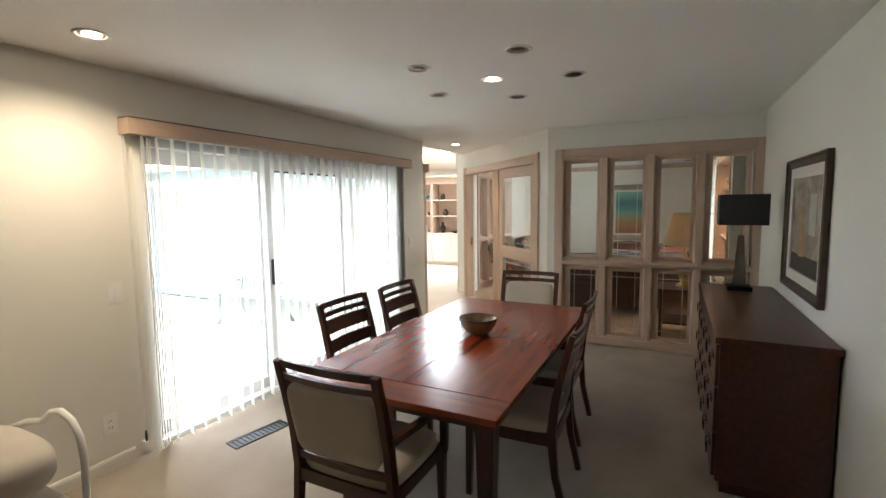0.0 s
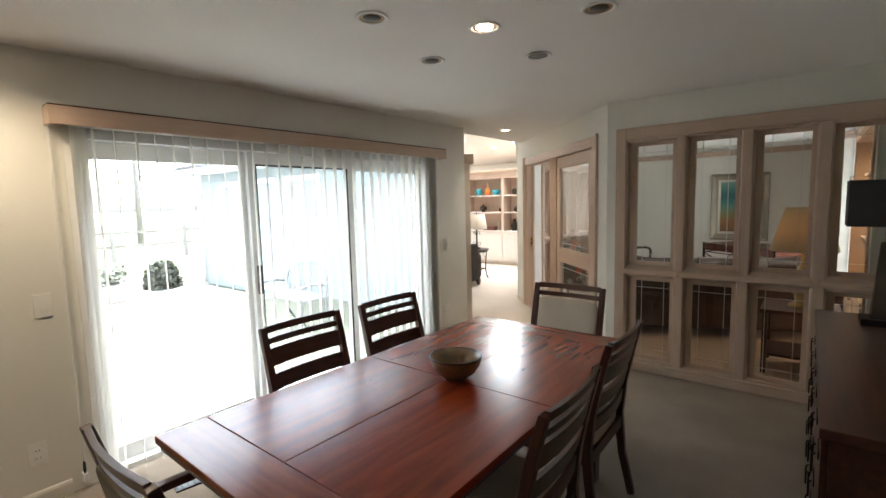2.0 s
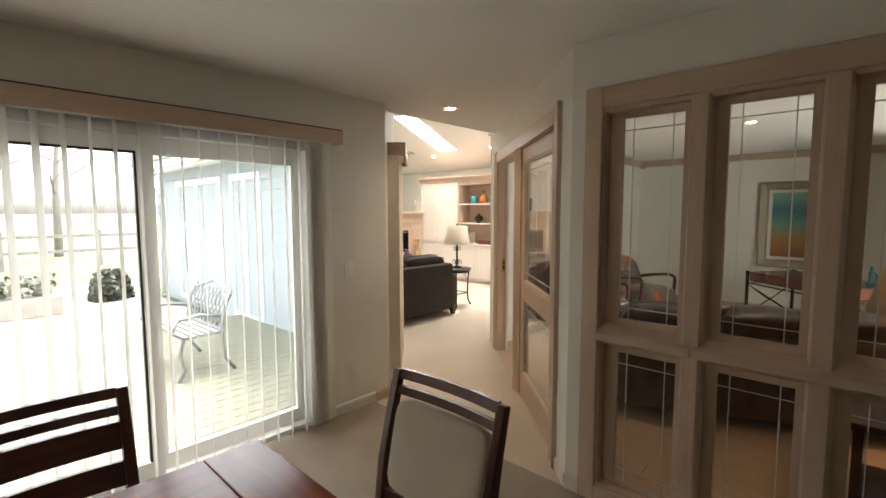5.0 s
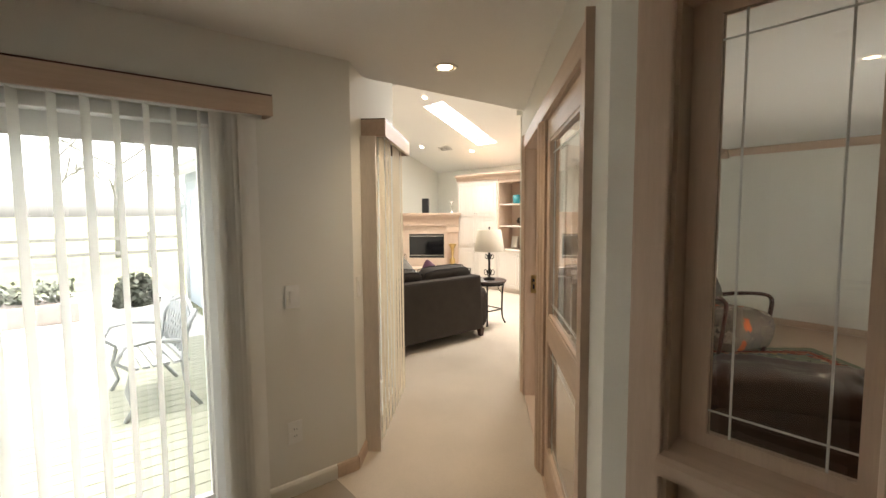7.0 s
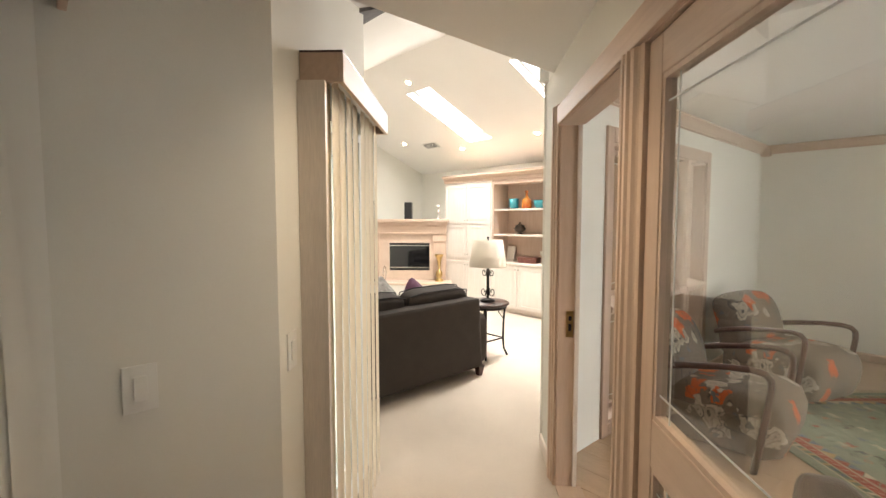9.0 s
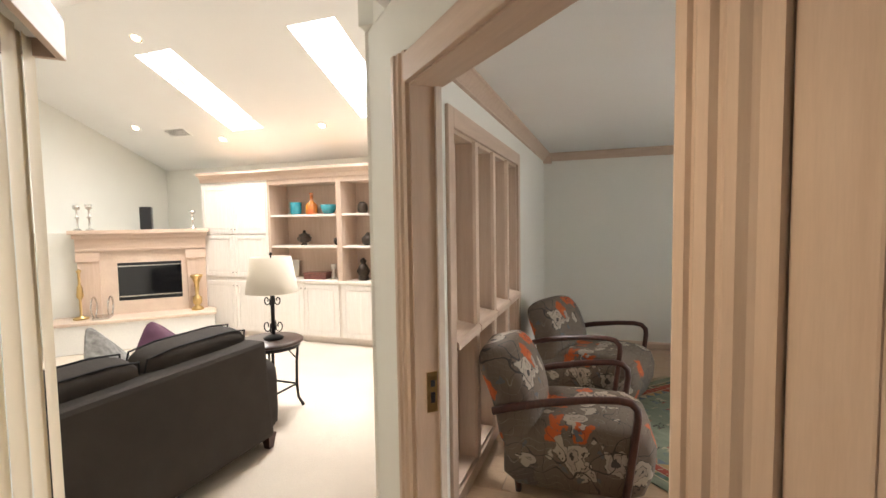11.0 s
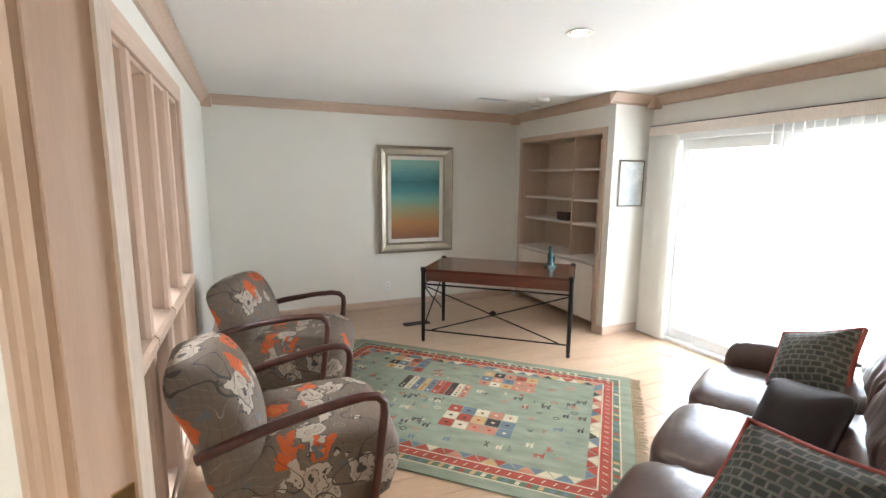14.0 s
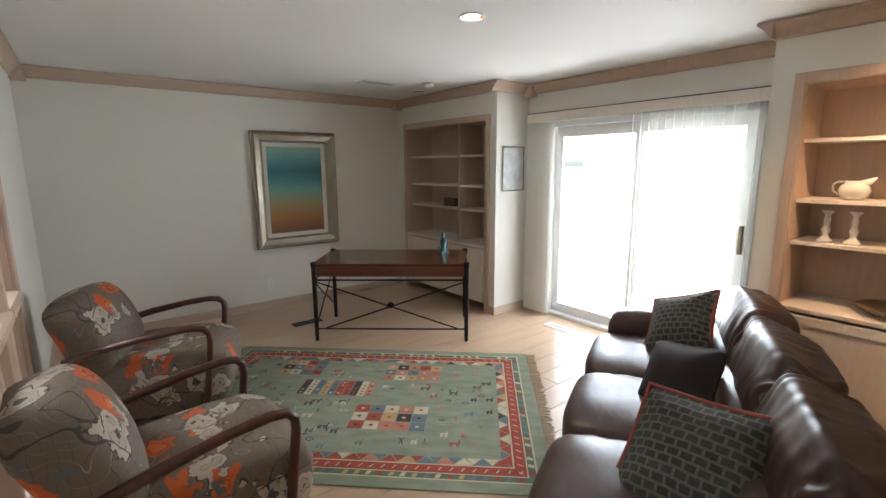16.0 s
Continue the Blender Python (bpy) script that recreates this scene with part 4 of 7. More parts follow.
def floral(name):
    """Taupe weave printed with cream and orange blooms, grey leaves and fine dark stems."""
    m = bpy.data.materials.new(name)
    m.use_nodes = True
    n, l = m.node_tree.nodes, m.node_tree.links
    b = n["Principled BSDF"]
    b.inputs["Roughness"].default_value = 0.75
    tc = n.new("ShaderNodeTexCoord")
    nz = n.new("ShaderNodeTexNoise")
    nz.inputs["Scale"].default_value = 14
    nz.inputs["Detail"].default_value = 3
    l.new(tc.outputs["Object"], nz.inputs["Vector"])
    off = n.new("ShaderNodeVectorMath")
    off.operation = "MULTIPLY_ADD"
    l.new(nz.outputs["Color"], off.inputs[0])
    off.inputs[1].default_value = (0.15, 0.15, 0.15)
    l.new(tc.outputs["Object"], off.inputs[2])
    base = (0.155, 0.122, 0.095)
    col = None

    def layer(prev, scale, cut, pick_lo, pick_hi, color, shift):
        mp = n.new("ShaderNodeMapping")
        mp.inputs["Location"].default_value = (shift, shift * 1.7, shift * 0.6)
        l.new(off.outputs[0], mp.inputs[0])
        v = n.new("ShaderNodeTexVoronoi")
        v.inputs["Scale"].default_value = scale
        l.new(mp.outputs[0], v.inputs["Vector"])
        lt = n.new("ShaderNodeMath")
        lt.operation = "LESS_THAN"
        l.new(v.outputs["Distance"], lt.inputs[0])
        lt.inputs[1].default_value = cut
        sp = n.new("ShaderNodeSeparateColor")
        l.new(v.outputs["Color"], sp.inputs[0])
        g = n.new("ShaderNodeMath")
        g.operation = "GREATER_THAN"
        l.new(sp.outputs[0], g.inputs[0])
        g.inputs[1].default_value = pick_lo
        s = n.new("ShaderNodeMath")
        s.operation = "LESS_THAN"
        l.new(sp.outputs[0], s.inputs[0])
        s.inputs[1].default_value = pick_hi
        a = n.new("ShaderNodeMath")
        a.operation = "MULTIPLY"
        l.new(lt.outputs[0], a.inputs[0])
        l.new(g.outputs[0], a.inputs[1])
        a2 = n.new("ShaderNodeMath")
        a2.operation = "MULTIPLY"
        l.new(a.outputs[0], a2.inputs[0])
        l.new(s.outputs[0], a2.inputs[1])
        mx = n.new("ShaderNodeMix")
        mx.data_type = "RGBA"
        l.new(a2.outputs[0], mx.inputs[0])
        if isinstance(prev, tuple):
            mx.inputs[6].default_value = (*prev, 1)
        else:
            l.new(prev, mx.inputs[6])
        mx.inputs[7].default_value = (*color, 1)
        return mx.outputs[2]

    col = layer(base, 3.0, 0.40, 0.70, 1.0, (0.11, 0.092, 0.078), 3.1)
    # stems: thin curves
    wv = n.new("ShaderNodeTexWave")
    wv.inputs["Scale"].default_value = 3.6
    wv.inputs["Distortion"].default_value = 9
    wv.inputs["Detail"].default_value = 1.5
    wv.inputs["Detail Scale"].default_value = 1.2
    l.new(tc.outputs["Object"], wv.inputs["Vector"])
    lt = n.new("ShaderNodeMath")
    lt.operation = "COMPARE"
    l.new(wv.outputs["Fac"], lt.inputs[0])
    lt.inputs[1].default_value, lt.inputs[2].default_value = 0.5, 0.02
    mx = n.new("ShaderNodeMix")
    mx.data_type = "RGBA"
    l.new(lt.outputs[0], mx.inputs[0])
    l.new(col, mx.inputs[6])
    mx.inputs[7].default_value = (0.05, 0.042, 0.038, 1)
    col = mx.outputs[2]
    w2 = n.new("ShaderNodeTexWave")
    w2.bands_direction = "Z"
    w2.inputs["Scale"].default_value = 2.8
    w2.inputs["Distortion"].default_value = 13
    w2.inputs["Detail"].default_value = 1.0
    w2.inputs["Detail Scale"].default_value = 1.6
    l.new(tc.outputs["Object"], w2.inputs["Vector"])
    l2 = n.new("ShaderNodeMath")
    l2.operation = "COMPARE"
    l.new(w2.outputs["Fac"], l2.inputs[0])
    l2.inputs[1].default_value, l2.inputs[2].default_value = 0.4, 0.022
    m2 = n.new("ShaderNodeMix")
    m2.data_type = "RGBA"
    l.new(l2.outputs[0], m2.inputs[0])
    l.new(col, m2.inputs[6])
    m2.inputs[7].default_value = (0.27, 0.24, 0.21, 1)
    col = m2.outputs[2]
    col = layer(col, 5.6, 0.36, 0.0, 0.36, (0.50, 0.10, 0.02), 7.7)
    col = layer(col, 5.6, 0.20, 0.0, 0.36, (0.30, 0.05, 0.015), 7.7)
    col = layer(col, 5.6, 0.17, 0.0, 0.36, (0.56, 0.14, 0.03), 7.7)
    for shift, hi in ((0.0, 0.27), (4.4, 0.14)):
        col = layer(col, 6.2, 0.49, 0.0, hi, (0.05, 0.045, 0.04), shift)
        col = layer(col, 6.2, 0.46, 0.0, hi, (0.42, 0.37, 0.31), shift)
        col = layer(col, 6.2, 0.30, 0.0, hi, (0.10, 0.09, 0.08), shift)
        col = layer(col, 6.2, 0.28, 0.0, hi, (0.37, 0.32, 0.27), shift)
        col = layer(col, 6.2, 0.11, 0.0, hi, (0.06, 0.055, 0.05), shift)
    col = layer(col, 9.0, 0.22, 0.0, 0.30, (0.12, 0.13, 0.14), 11.3)
    for scale, width, shift in ((3.4, 0.004, 2.0),):
        mv = n.new("ShaderNodeVectorMath")
        mv.inputs[1].default_value = (shift, shift * 0.7, 0)
        l.new(tc.outputs["Object"], mv.inputs[0])
        st = n.new("ShaderNodeTexNoise")
        st.inputs["Scale"].default_value = scale
        st.inputs["Detail"].default_value = 1.5
        l.new(mv.outputs[0], st.inputs["Vector"])
        sb = n.new("ShaderNodeMath")
        sb.operation = "COMPARE"
        sb.inputs[1].default_value, sb.inputs[2].default_value = 0.5, width
        l.new(st.outputs["Fac"], sb.inputs[0])
        sm = n.new("ShaderNodeMix")
        sm.data_type = "RGBA"
        sm.inputs[7].default_value = (0.06, 0.055, 0.05, 1)
        l.new(sb.outputs[0], sm.inputs[0])
        l.new(col, sm.inputs[6])
        col = sm.outputs[2]
    dk = n.new("ShaderNodeMix")
    dk.data_type, dk.blend_type = "RGBA", "MULTIPLY"
    dk.inputs[0].default_value = 1.0
    dk.inputs[7].default_value = (1.0, 0.97, 0.93, 1)
    l.new(col, dk.inputs[6])
    l.new(dk.outputs[2], b.inputs["Base Color"])
    fz = n.new("ShaderNodeTexNoise")
    fz.inputs["Scale"].default_value = 500
    l.new(tc.outputs["Object"], fz.inputs["Vector"])
    bp = n.new("ShaderNodeBump")
    bp.inputs["Strength"].default_value = 0.25
    bp.inputs["Distance"].default_value = 0.002
    l.new(fz.outputs["Fac"], bp.inputs["Height"])
    l.new(bp.outputs[0], b.inputs["Normal"])
    return m


def basket_weave(name, c1, c2):
    m = bpy.data.materials.new(name)
    m.use_nodes = True
    n, l = m.node_tree.nodes, m.node_tree.links
    b = n["Principled BSDF"]
    b.inputs["Roughness"].default_value = 0.85
    tc = n.new("ShaderNodeTexCoord")
    br = n.new("ShaderNodeTexBrick")
    br.inputs["Scale"].default_value = 12
    br.inputs["Color1"].default_value = (*c1, 1)
    br.inputs["Color2"].default_value = (*[c * 1.6 for c in c1], 1)
    br.inputs["Mortar"].default_value = (*c2, 1)
    br.inputs["Mortar Size"].default_value = 0.075
    br.inputs["Mortar Smooth"].default_value = 0.5
    br.inputs["Brick Width"].default_value = 0.55
    br.inputs["Row Height"].default_value = 0.4
    wz = n.new("ShaderNodeTexNoise")
    wz.inputs["Scale"].default_value = 9
    l.new(tc.outputs["Object"], wz.inputs["Vector"])
    wa = n.new("ShaderNodeVectorMath")
    wa.operation = "MULTIPLY_ADD"
    l.new(wz.outputs["Color"], wa.inputs[0])
    wa.inputs[1].default_value = (0.018, 0.018, 0.018)
    l.new(tc.outputs["Object"], wa.inputs[2])
    l.new(wa.outputs[0], br.inputs["Vector"])
    nz = n.new("ShaderNodeTexNoise")
    nz.inputs["Scale"].default_value = 60
    mx = n.new("ShaderNodeMix")
    mx.data_type, mx.blend_type = "RGBA", "OVERLAY"
    mx.inputs[0].default_value = 0.5
    l.new(br.outputs["Color"], mx.inputs[6])
    l.new(nz.outputs["Color"], mx.inputs[7])
    l.new(mx.outputs[2], b.inputs["Base Color"])
    bp = n.new("ShaderNodeBump")
    bp.inputs["Strength"].default_value = 0.4
    bp.inputs["Distance"].default_value = 0.004
    l.new(br.outputs["Fac"], bp.inputs["Height"])
    l.new(bp.outputs[0], b.inputs["Normal"])
    return m


FLORAL = floral("floral_upholstery")
WEAVE = basket_weave("basket_pattern_cloth", (0.028, 0.030, 0.025), (0.11, 0.10, 0.08))
PAINTED = ramp_material("seascape_canvas", [(0.0, (0.20, 0.075, 0.02)), (0.18, (0.38, 0.16, 0.035)), (0.34, (0.30, 0.27, 0.11)), (0.5, (0.16, 0.33, 0.25)), (0.62, (0.05, 0.23, 0.23)), (0.74, (0.02, 0.13, 0.15)), (0.86, (0.08, 0.27, 0.26)), (1.0, (0.22, 0.40, 0.34))], 2, -0.45, 0.45)
ARTPRINT = mat("art_print", (0.42, 0.36, 0.26), 0.6, var=0.3, scale=5, alt=(0.16, 0.14, 0.12), bscale=18, fine=0.3)
SKETCH = mat("pale_sketch", (0.70, 0.72, 0.70), 0.6, var=0.12, scale=9, alt=(0.45, 0.50, 0.52), bscale=40, fine=0.12)

# ---- dining room ----


def dining_table():
    e = thing("dining_table", -0.425, 2.66, 0, 0, "long dark cherry dining table with breadboard ends", "table")
    hx, hy = 0.545, 1.06
    for sx in (-1, 1):
        for sy in (-1, 1):
            a = (min(0.0015 * sx, hx * sx), min(0.0015 * sy, (hy - 0.19) * sy), 0.73)
            b = (max(0.0015 * sx, hx * sx), max(0.0015 * sy, (hy - 0.19) * sy), 0.76)
            block("top_leaf", a, b, TABLETOP, e, bevel=0.0025)
    for sy in (-1, 1):
        block("breadboard_end", (-hx, min(sy * (hy - 0.187), sy * hy), 0.73), (hx, max(sy * (hy - 0.187), sy * hy), 0.76), TABLEEND, e, bevel=0.004)
    block("underframe", (-hx + 0.012, -hy + 0.012, 0.705), (hx - 0.012, hy - 0.012, 0.7295), CHERRY, e)
    for sx in (-1, 1):
        block("apron", (sx * 0.42 - 0.012, -0.80, 0.62), (sx * 0.42 + 0.012, 0.80, 0.705), CHERRY, e)
    for sy in (-1, 1):
        block("apron", (-0.40, sy * 0.80 - 0.012, 0.62), (0.40, sy * 0.80 + 0.012, 0.705), CHERRY_X, e)
        for sx in (-1, 1):
            bm = bmesh.new()
            x, y = sx * 0.40, sy * 0.78
            lo = [bm.verts.new((x + u * 0.032, y + v * 0.032, 0.0)) for u, v in ((-1, -1), (1, -1), (1, 1), (-1, 1))]
            hi = [bm.verts.new((x + u * 0.048, y + v * 0.048, 0.705)) for u, v in ((-1, -1), (1, -1), (1, 1), (-1, 1))]
            bm.faces.new(lo[::-1])
            bm.faces.new(hi)
            for k in range(4):
                bm.faces.new((lo[k], lo[(k + 1) % 4], hi[(k + 1) % 4], hi[k]))
            part("leg", bm, CHERRY, e, bevel=0.004)
    return e


dining_table()


def dining_chair(name, arms, padded, label):
    """Faces +y: the seat's front edge lies at +y, the back at -y."""
    e = new(name)
    tagged(e, label, "chair", "chairs round the dining table")
    w = 0.25 if padded else 0.24
    # back posts lean backwards and run on down as rear legs
    for s in (-1, 1):
        bm = bmesh.new()
        sweep(bm, [(s * w, -0.285, 0.0), (s * w, -0.235, 0.22), (s * w, -0.215, 0.44), (s * w, -0.235, 0.62), (s * w, -0.275, 0.80), (s * w, -0.315, 0.955)], 0.036, [0.032, 0.036, 0.045, 0.042, 0.036, 0.03])
        part("back_post", bm, CHERRY, e, bevel=0.004)
        bm = bmesh.new()
        sweep(bm, [(s * (w - 0.005), 0.235, 0.0), (s * (w - 0.003), 0.225, 0.40)], [0.03, 0.042], [0.03, 0.042])
        part("front_leg", bm, CHERRY, e, bevel=0.003)
        block("side_rail", (s * w - 0.012, -0.20, 0.37), (s * w + 0.012, 0.21, 0.43), CHERRY, e, bevel=0.003)
    block("front_rail", (-w + 0.014, 0.205, 0.37), (w - 0.014, 0.23, 0.43), CHERRY_X, e, bevel=0.003)
    block("rear_rail", (-w + 0.02, -0.235, 0.37), (w - 0.02, -0.212, 0.43), CHERRY_X, e, bevel=0.003)
    bm = bmesh.new()
    cushion(bm, 2 * w + 0.01, 0.47, 0.10, Matrix.Translation((0, 0.01, 0.455)), 7, 0.35, 6)
    part("seat", bm, CREAM, e, "cream upholstered seat", smooth=True)

    def rail(z0, z1, y0, y1, bowed=0.02, nm="slat"):
        bm = bmesh.new()
        n = 8
        rings = []
        for i in range(n + 1):
            u = -w + 0.016 + (2 * w - 0.032) * i / n
            bow = -bowed * (1 - (2 * i / n - 1) ** 2)
            rings.append([bm.verts.new((u, y0 + bow - 0.009, z0)), bm.verts.new((u, y0 + bow + 0.009, z0)), bm.verts.new((u, y1 + bow + 0.009, z1)), bm.verts.new((u, y1 + bow - 0.009, z1))])
        for a, b in zip(rings, rings[1:]):
            for k in range(4):
                bm.faces.new((a[k], a[(k + 1) % 4], b[(k + 1) % 4], b[k]))
        bm.faces.new(rings[0][::-1])
        bm.faces.new(rings[-1])
        part(nm, bm, CHERRY_X, e)

    rail(0.925, 0.96, -0.308, -0.317, nm="top_rail")
    rail(0.868, 0.898, -0.295, -0.302)
    if padded:
        bm = bmesh.new()
        cushion(bm, 2 * w - 0.06, 0.055, 0.34, Matrix.Translation((0, -0.262, 0.695)) @ Matrix.Rotation(radians(12), 4, "X"), 7, 0.0, 8)
        part("back_pad", bm, CREAM, e, "cream upholstered back panel", smooth=True)
        rail(0.48, 0.515, -0.222, -0.225, 0.012)
    else:
        rail(0.755, 0.845, -0.268, -0.289)
        rail(0.635, 0.715, -0.240, -0.258)
        rail(0.52, 0.585, -0.224, -0.232)
    if arms:
        for s in (-1, 1):
            bm = bmesh.new()
            sweep(bm, [(s * (w + 0.01), -0.25, 0.66), (s * (w + 0.02), -0.10, 0.655), (s * (w + 0.025), 0.06, 0.645), (s * (w + 0.02), 0.17, 0.62), (s * (w + 0.015), 0.225, 0.565), (s * (w + 0.01), 0.235, 0.45), (s * (w + 0.006), 0.23, 0.38)], 0.036, [0.03, 0.028, 0.03, 0.034, 0.036, 0.034, 0.034])
            part("armrest", bm, CHERRY, e, bevel=0.004)
    return e


c = dining_chair("dining_chair", False, False, "dark cherry ladder-back dining chair with a cream seat")
c.matrix_world = pose(-1.02, 2.49, 0, 0, 0, -90)
copy_thing(c, pose(-1.00, 3.15, 0, 0, 0, -90))
copy_thing(c, pose(-0.03, 2.44, 0, 0, 0, 92))
copy_thing(c, pose(-0.09, 3.20, 0, 0, 0, 91))
c2 = dining_chair("dining_armchair", True, True, "dark cherry dining armchair with a cream padded back")
c2.matrix_world = pose(-0.525, 1.68, 0, 0, 0, 0)
c3 = dining_chair("dining_chair", False, True, "dark cherry dining chair with a cream padded back")
c3.matrix_world = pose(-0.48, 3.87, 0, 0, 0, 180)

bowl = thing("bowl", -0.40, 2.69, 0.76, 0, "brown and ochre stoneware bowl on the dining table", "bowl")
bm = bmesh.new()
lathe(bm, [(0, 0.012), (0.05, 0.012), (0.085, 0.04), (0.108, 0.075), (0.118, 0.105), (0.122, 0.106), (0.124, 0.10), (0.114, 0.066), (0.09, 0.03), (0.055, 0.004), (0.05, 0.0), (0, 0.0)], 40)
part("body", bm, STONEWARE, bowl, smooth=True)
bm = bmesh.new()
lathe(bm, [(0.1175, 0.1055), (0.1195, 0.109), (0.1235, 0.1085), (0.125, 0.103), (0.1225, 0.098)], 40)
part("rim", bm, mat("dark_glaze", (0.05, 0.035, 0.025), 0.3, var=0.2, scale=30), bowl, "dark glazed rim", smooth=True)


def sideboard():
    e = thing("sideboard", 1.19, 3.66, 0, 0, "long espresso-stained sideboard with drawers and square pulls", "sideboard")
    block("body", (-0.235, -0.885, 0.07), (0.265, 0.885, 0.845), ESPRESSO, e, bevel=0.004)
    block("top", (-0.26, -0.91, 0.845), (0.275, 0.91, 0.88), ESPRESSO, e, bevel=0.005)
    block("plinth", (-0.21, -0.86, 0.0), (0.25, 0.86, 0.07), ESPRESSO, e)
    for i in range(3):
        a = -0.87 + i * 0.583
        for z0, z1 in ((0.60, 0.83), (0.345, 0.59), (0.09, 0.335)):
            d = block("drawer", (-0.253, a, z0), (-0.235, a + 0.573, z1), ESPRESSO, e, bevel=0.004)
            for yy in (0.14, 0.43):
                bm = bmesh.new()
                zc = (z0 + z1) / 2
                pts = [(-0.262, a + yy - 0.035, zc + 0.02), (-0.270, a + yy - 0.035, zc + 0.012), (-0.270, a + yy - 0.035, zc - 0.045), (-0.270, a + yy + 0.035, zc - 0.045), (-0.270, a + yy + 0.035, zc + 0.012), (-0.262, a + yy + 0.035, zc + 0.02)]
                tube(bm, pts, 0.0035, 6)
                bm_box(bm, (-0.257, a + yy - 0.05, zc + 0.005), (-0.253, a + yy + 0.05, zc + 0.035))
                part("pull", bm, DARKMETAL, d, "dark metal drop pull")
    return e


sideboard()


def buffet_lamp():
    e = thing("table_lamp", 1.20, 4.33, 0.88, 0, "table lamp with a charcoal box shade on a tapered metal base", "lamp")
    block("base_plate", (-0.085, -0.085, 0.0), (0.085, 0.085, 0.035), DARKMETAL, e, bevel=0.005)
    bm = bmesh.new()
    lo = [bm.verts.new((u * 0.045, v * 0.045, 0.035)) for u, v in ((-1, -1), (1, -1), (1, 1), (-1, 1))]
    hi = [bm.verts.new((u * 0.02, v * 0.02, 0.44)) for u, v in ((-1, -1), (1, -1), (1, 1), (-1, 1))]
    bm.faces.new(lo[::-1])
    bm.faces.new(hi)
    for k in range(4):
        bm.faces.new((lo[k], lo[(k + 1) % 4], hi[(k + 1) % 4], hi[k]))
    part("column", bm, mat("smoked_mirror", (0.18, 0.16, 0.14), 0.18, 0.9, var=0.2, scale=6), e, bevel=0.003)
    bm = bmesh.new()
    tube(bm, [(0, 0, 0.44), (0, 0, 0.60)], 0.008, 8)
    part("stem", bm, CHROME, e)
    bm = bmesh.new()
    for z0, z1 in ((0.525, 0.765),):
        for sx in (-1, 1):
            bm_box(bm, (min(sx * 0.165, sx * 0.161), -0.115, z0), (max(sx * 0.165, sx * 0.161), 0.115, z1))
            bm_box(bm, (-0.161, min(sx * 0.115, sx * 0.111), z0), (0.161, max(sx * 0.115, sx * 0.111), z1))
    part("shade", bm, SHADE_D, e, "charcoal fabric box shade")
    block("spider", (-0.161, -0.004, 0.585), (0.161, 0.004, 0.592), CHROME, e)
    return e


buffet_lamp()


def framed(name, m, w, h, fw, depth, frame_mat, art_mat, label, mat_w=0.0, rounded=False, category="picture"):
    """Local x along the wall, y out of the wall, z up, about the centre."""
    e = new(name)
    e.matrix_world = m
    tagged(e, label, category)
    prof = [(0.0, 0.004), (0.0, depth), (0.012, depth + 0.006), (fw * 0.35, depth * 0.75), (fw * 0.8, depth * 0.5), (fw - 0.012, depth * 0.65), (fw, depth * 0.5), (fw, 0.004)]
    for i in range(4):
        L, K = (w, h) if i % 2 == 0 else (h, w)
        rot = Matrix.Rotation(-math.pi / 2 * i, 4, "Y")
        bm = bmesh.new()
        ring0, ring1 = [], []
        for d, y in prof:
            ring0.append(bm.verts.new(rot @ Vector((-L / 2 + d, y, K / 2 - d))))
            ring1.append(bm.verts.new(rot @ Vector((L / 2 - d, y, K / 2 - d))))
        k = len(prof)
        for j in range(k):
            bm.faces.new((ring0[j], ring1[j], ring1[(j + 1) % k], ring0[(j + 1) % k]))
        bm.faces.new(ring0)
        bm.faces.new(ring1[::-1])
        part("frame_rail", bm, frame_mat, e)
    iw, ih = w / 2 - fw, h / 2 - fw
    if mat_w:
        bm = bmesh.new()
        for a, b in (((-iw, 0.006, ih - mat_w), (iw, 0.016, ih)), ((-iw, 0.006, -ih), (iw, 0.016, -ih + mat_w)), ((-iw, 0.006, -ih + mat_w), (-iw + mat_w, 0.016, ih - mat_w)), ((iw - mat_w, 0.006, -ih + mat_w), (iw, 0.016, ih - mat_w))):
            bm_box(bm, a, b)
        part("mat_board", bm, LINEN, e)
    block("art", (-iw + mat_w, 0.005, -ih + mat_w), (iw - mat_w, 0.011, ih - mat_w), art_mat, e)
    return e


f1 = framed("framed_picture", Matrix.Translation((XR, 3.62, 1.43)) @ pose(0, 0, 0, 0, 0, 90), 0.98, 0.88, 0.06, 0.035, DARKFRAME, ARTPRINT, "framed still-life print in a bronze frame above the sideboard", 0.07)
bm = bmesh.new()
lathe(bm, [(0, 0), (0.07, 0), (0.085, 0.1), (0.05, 0.2), (0.03, 0.3), (0, 0.3)], 12)
bmesh.ops.scale(bm, vec=(1, 0.03, 1), verts=bm.verts)
v1 = part("painted_shape", bm, mat("ochre_paint", (0.45, 0.30, 0.12), 0.6, var=0.2, scale=12), f1)
v1.matrix_local = Matrix.Translation((0.06, 0.014, -0.2))
block("painted_band", (-0.32, 0.0115, -0.3), (0.32, 0.0135, -0.19), mat("umber_paint", (0.07, 0.05, 0.035), 0.6, var=0.2, scale=12), f1)
block("painted_band", (-0.25, 0.0115, -0.05), (-0.1, 0.013, 0.2), mat("pale_grey_paint", (0.55, 0.53, 0.48), 0.6, var=0.15, scale=9), f1)

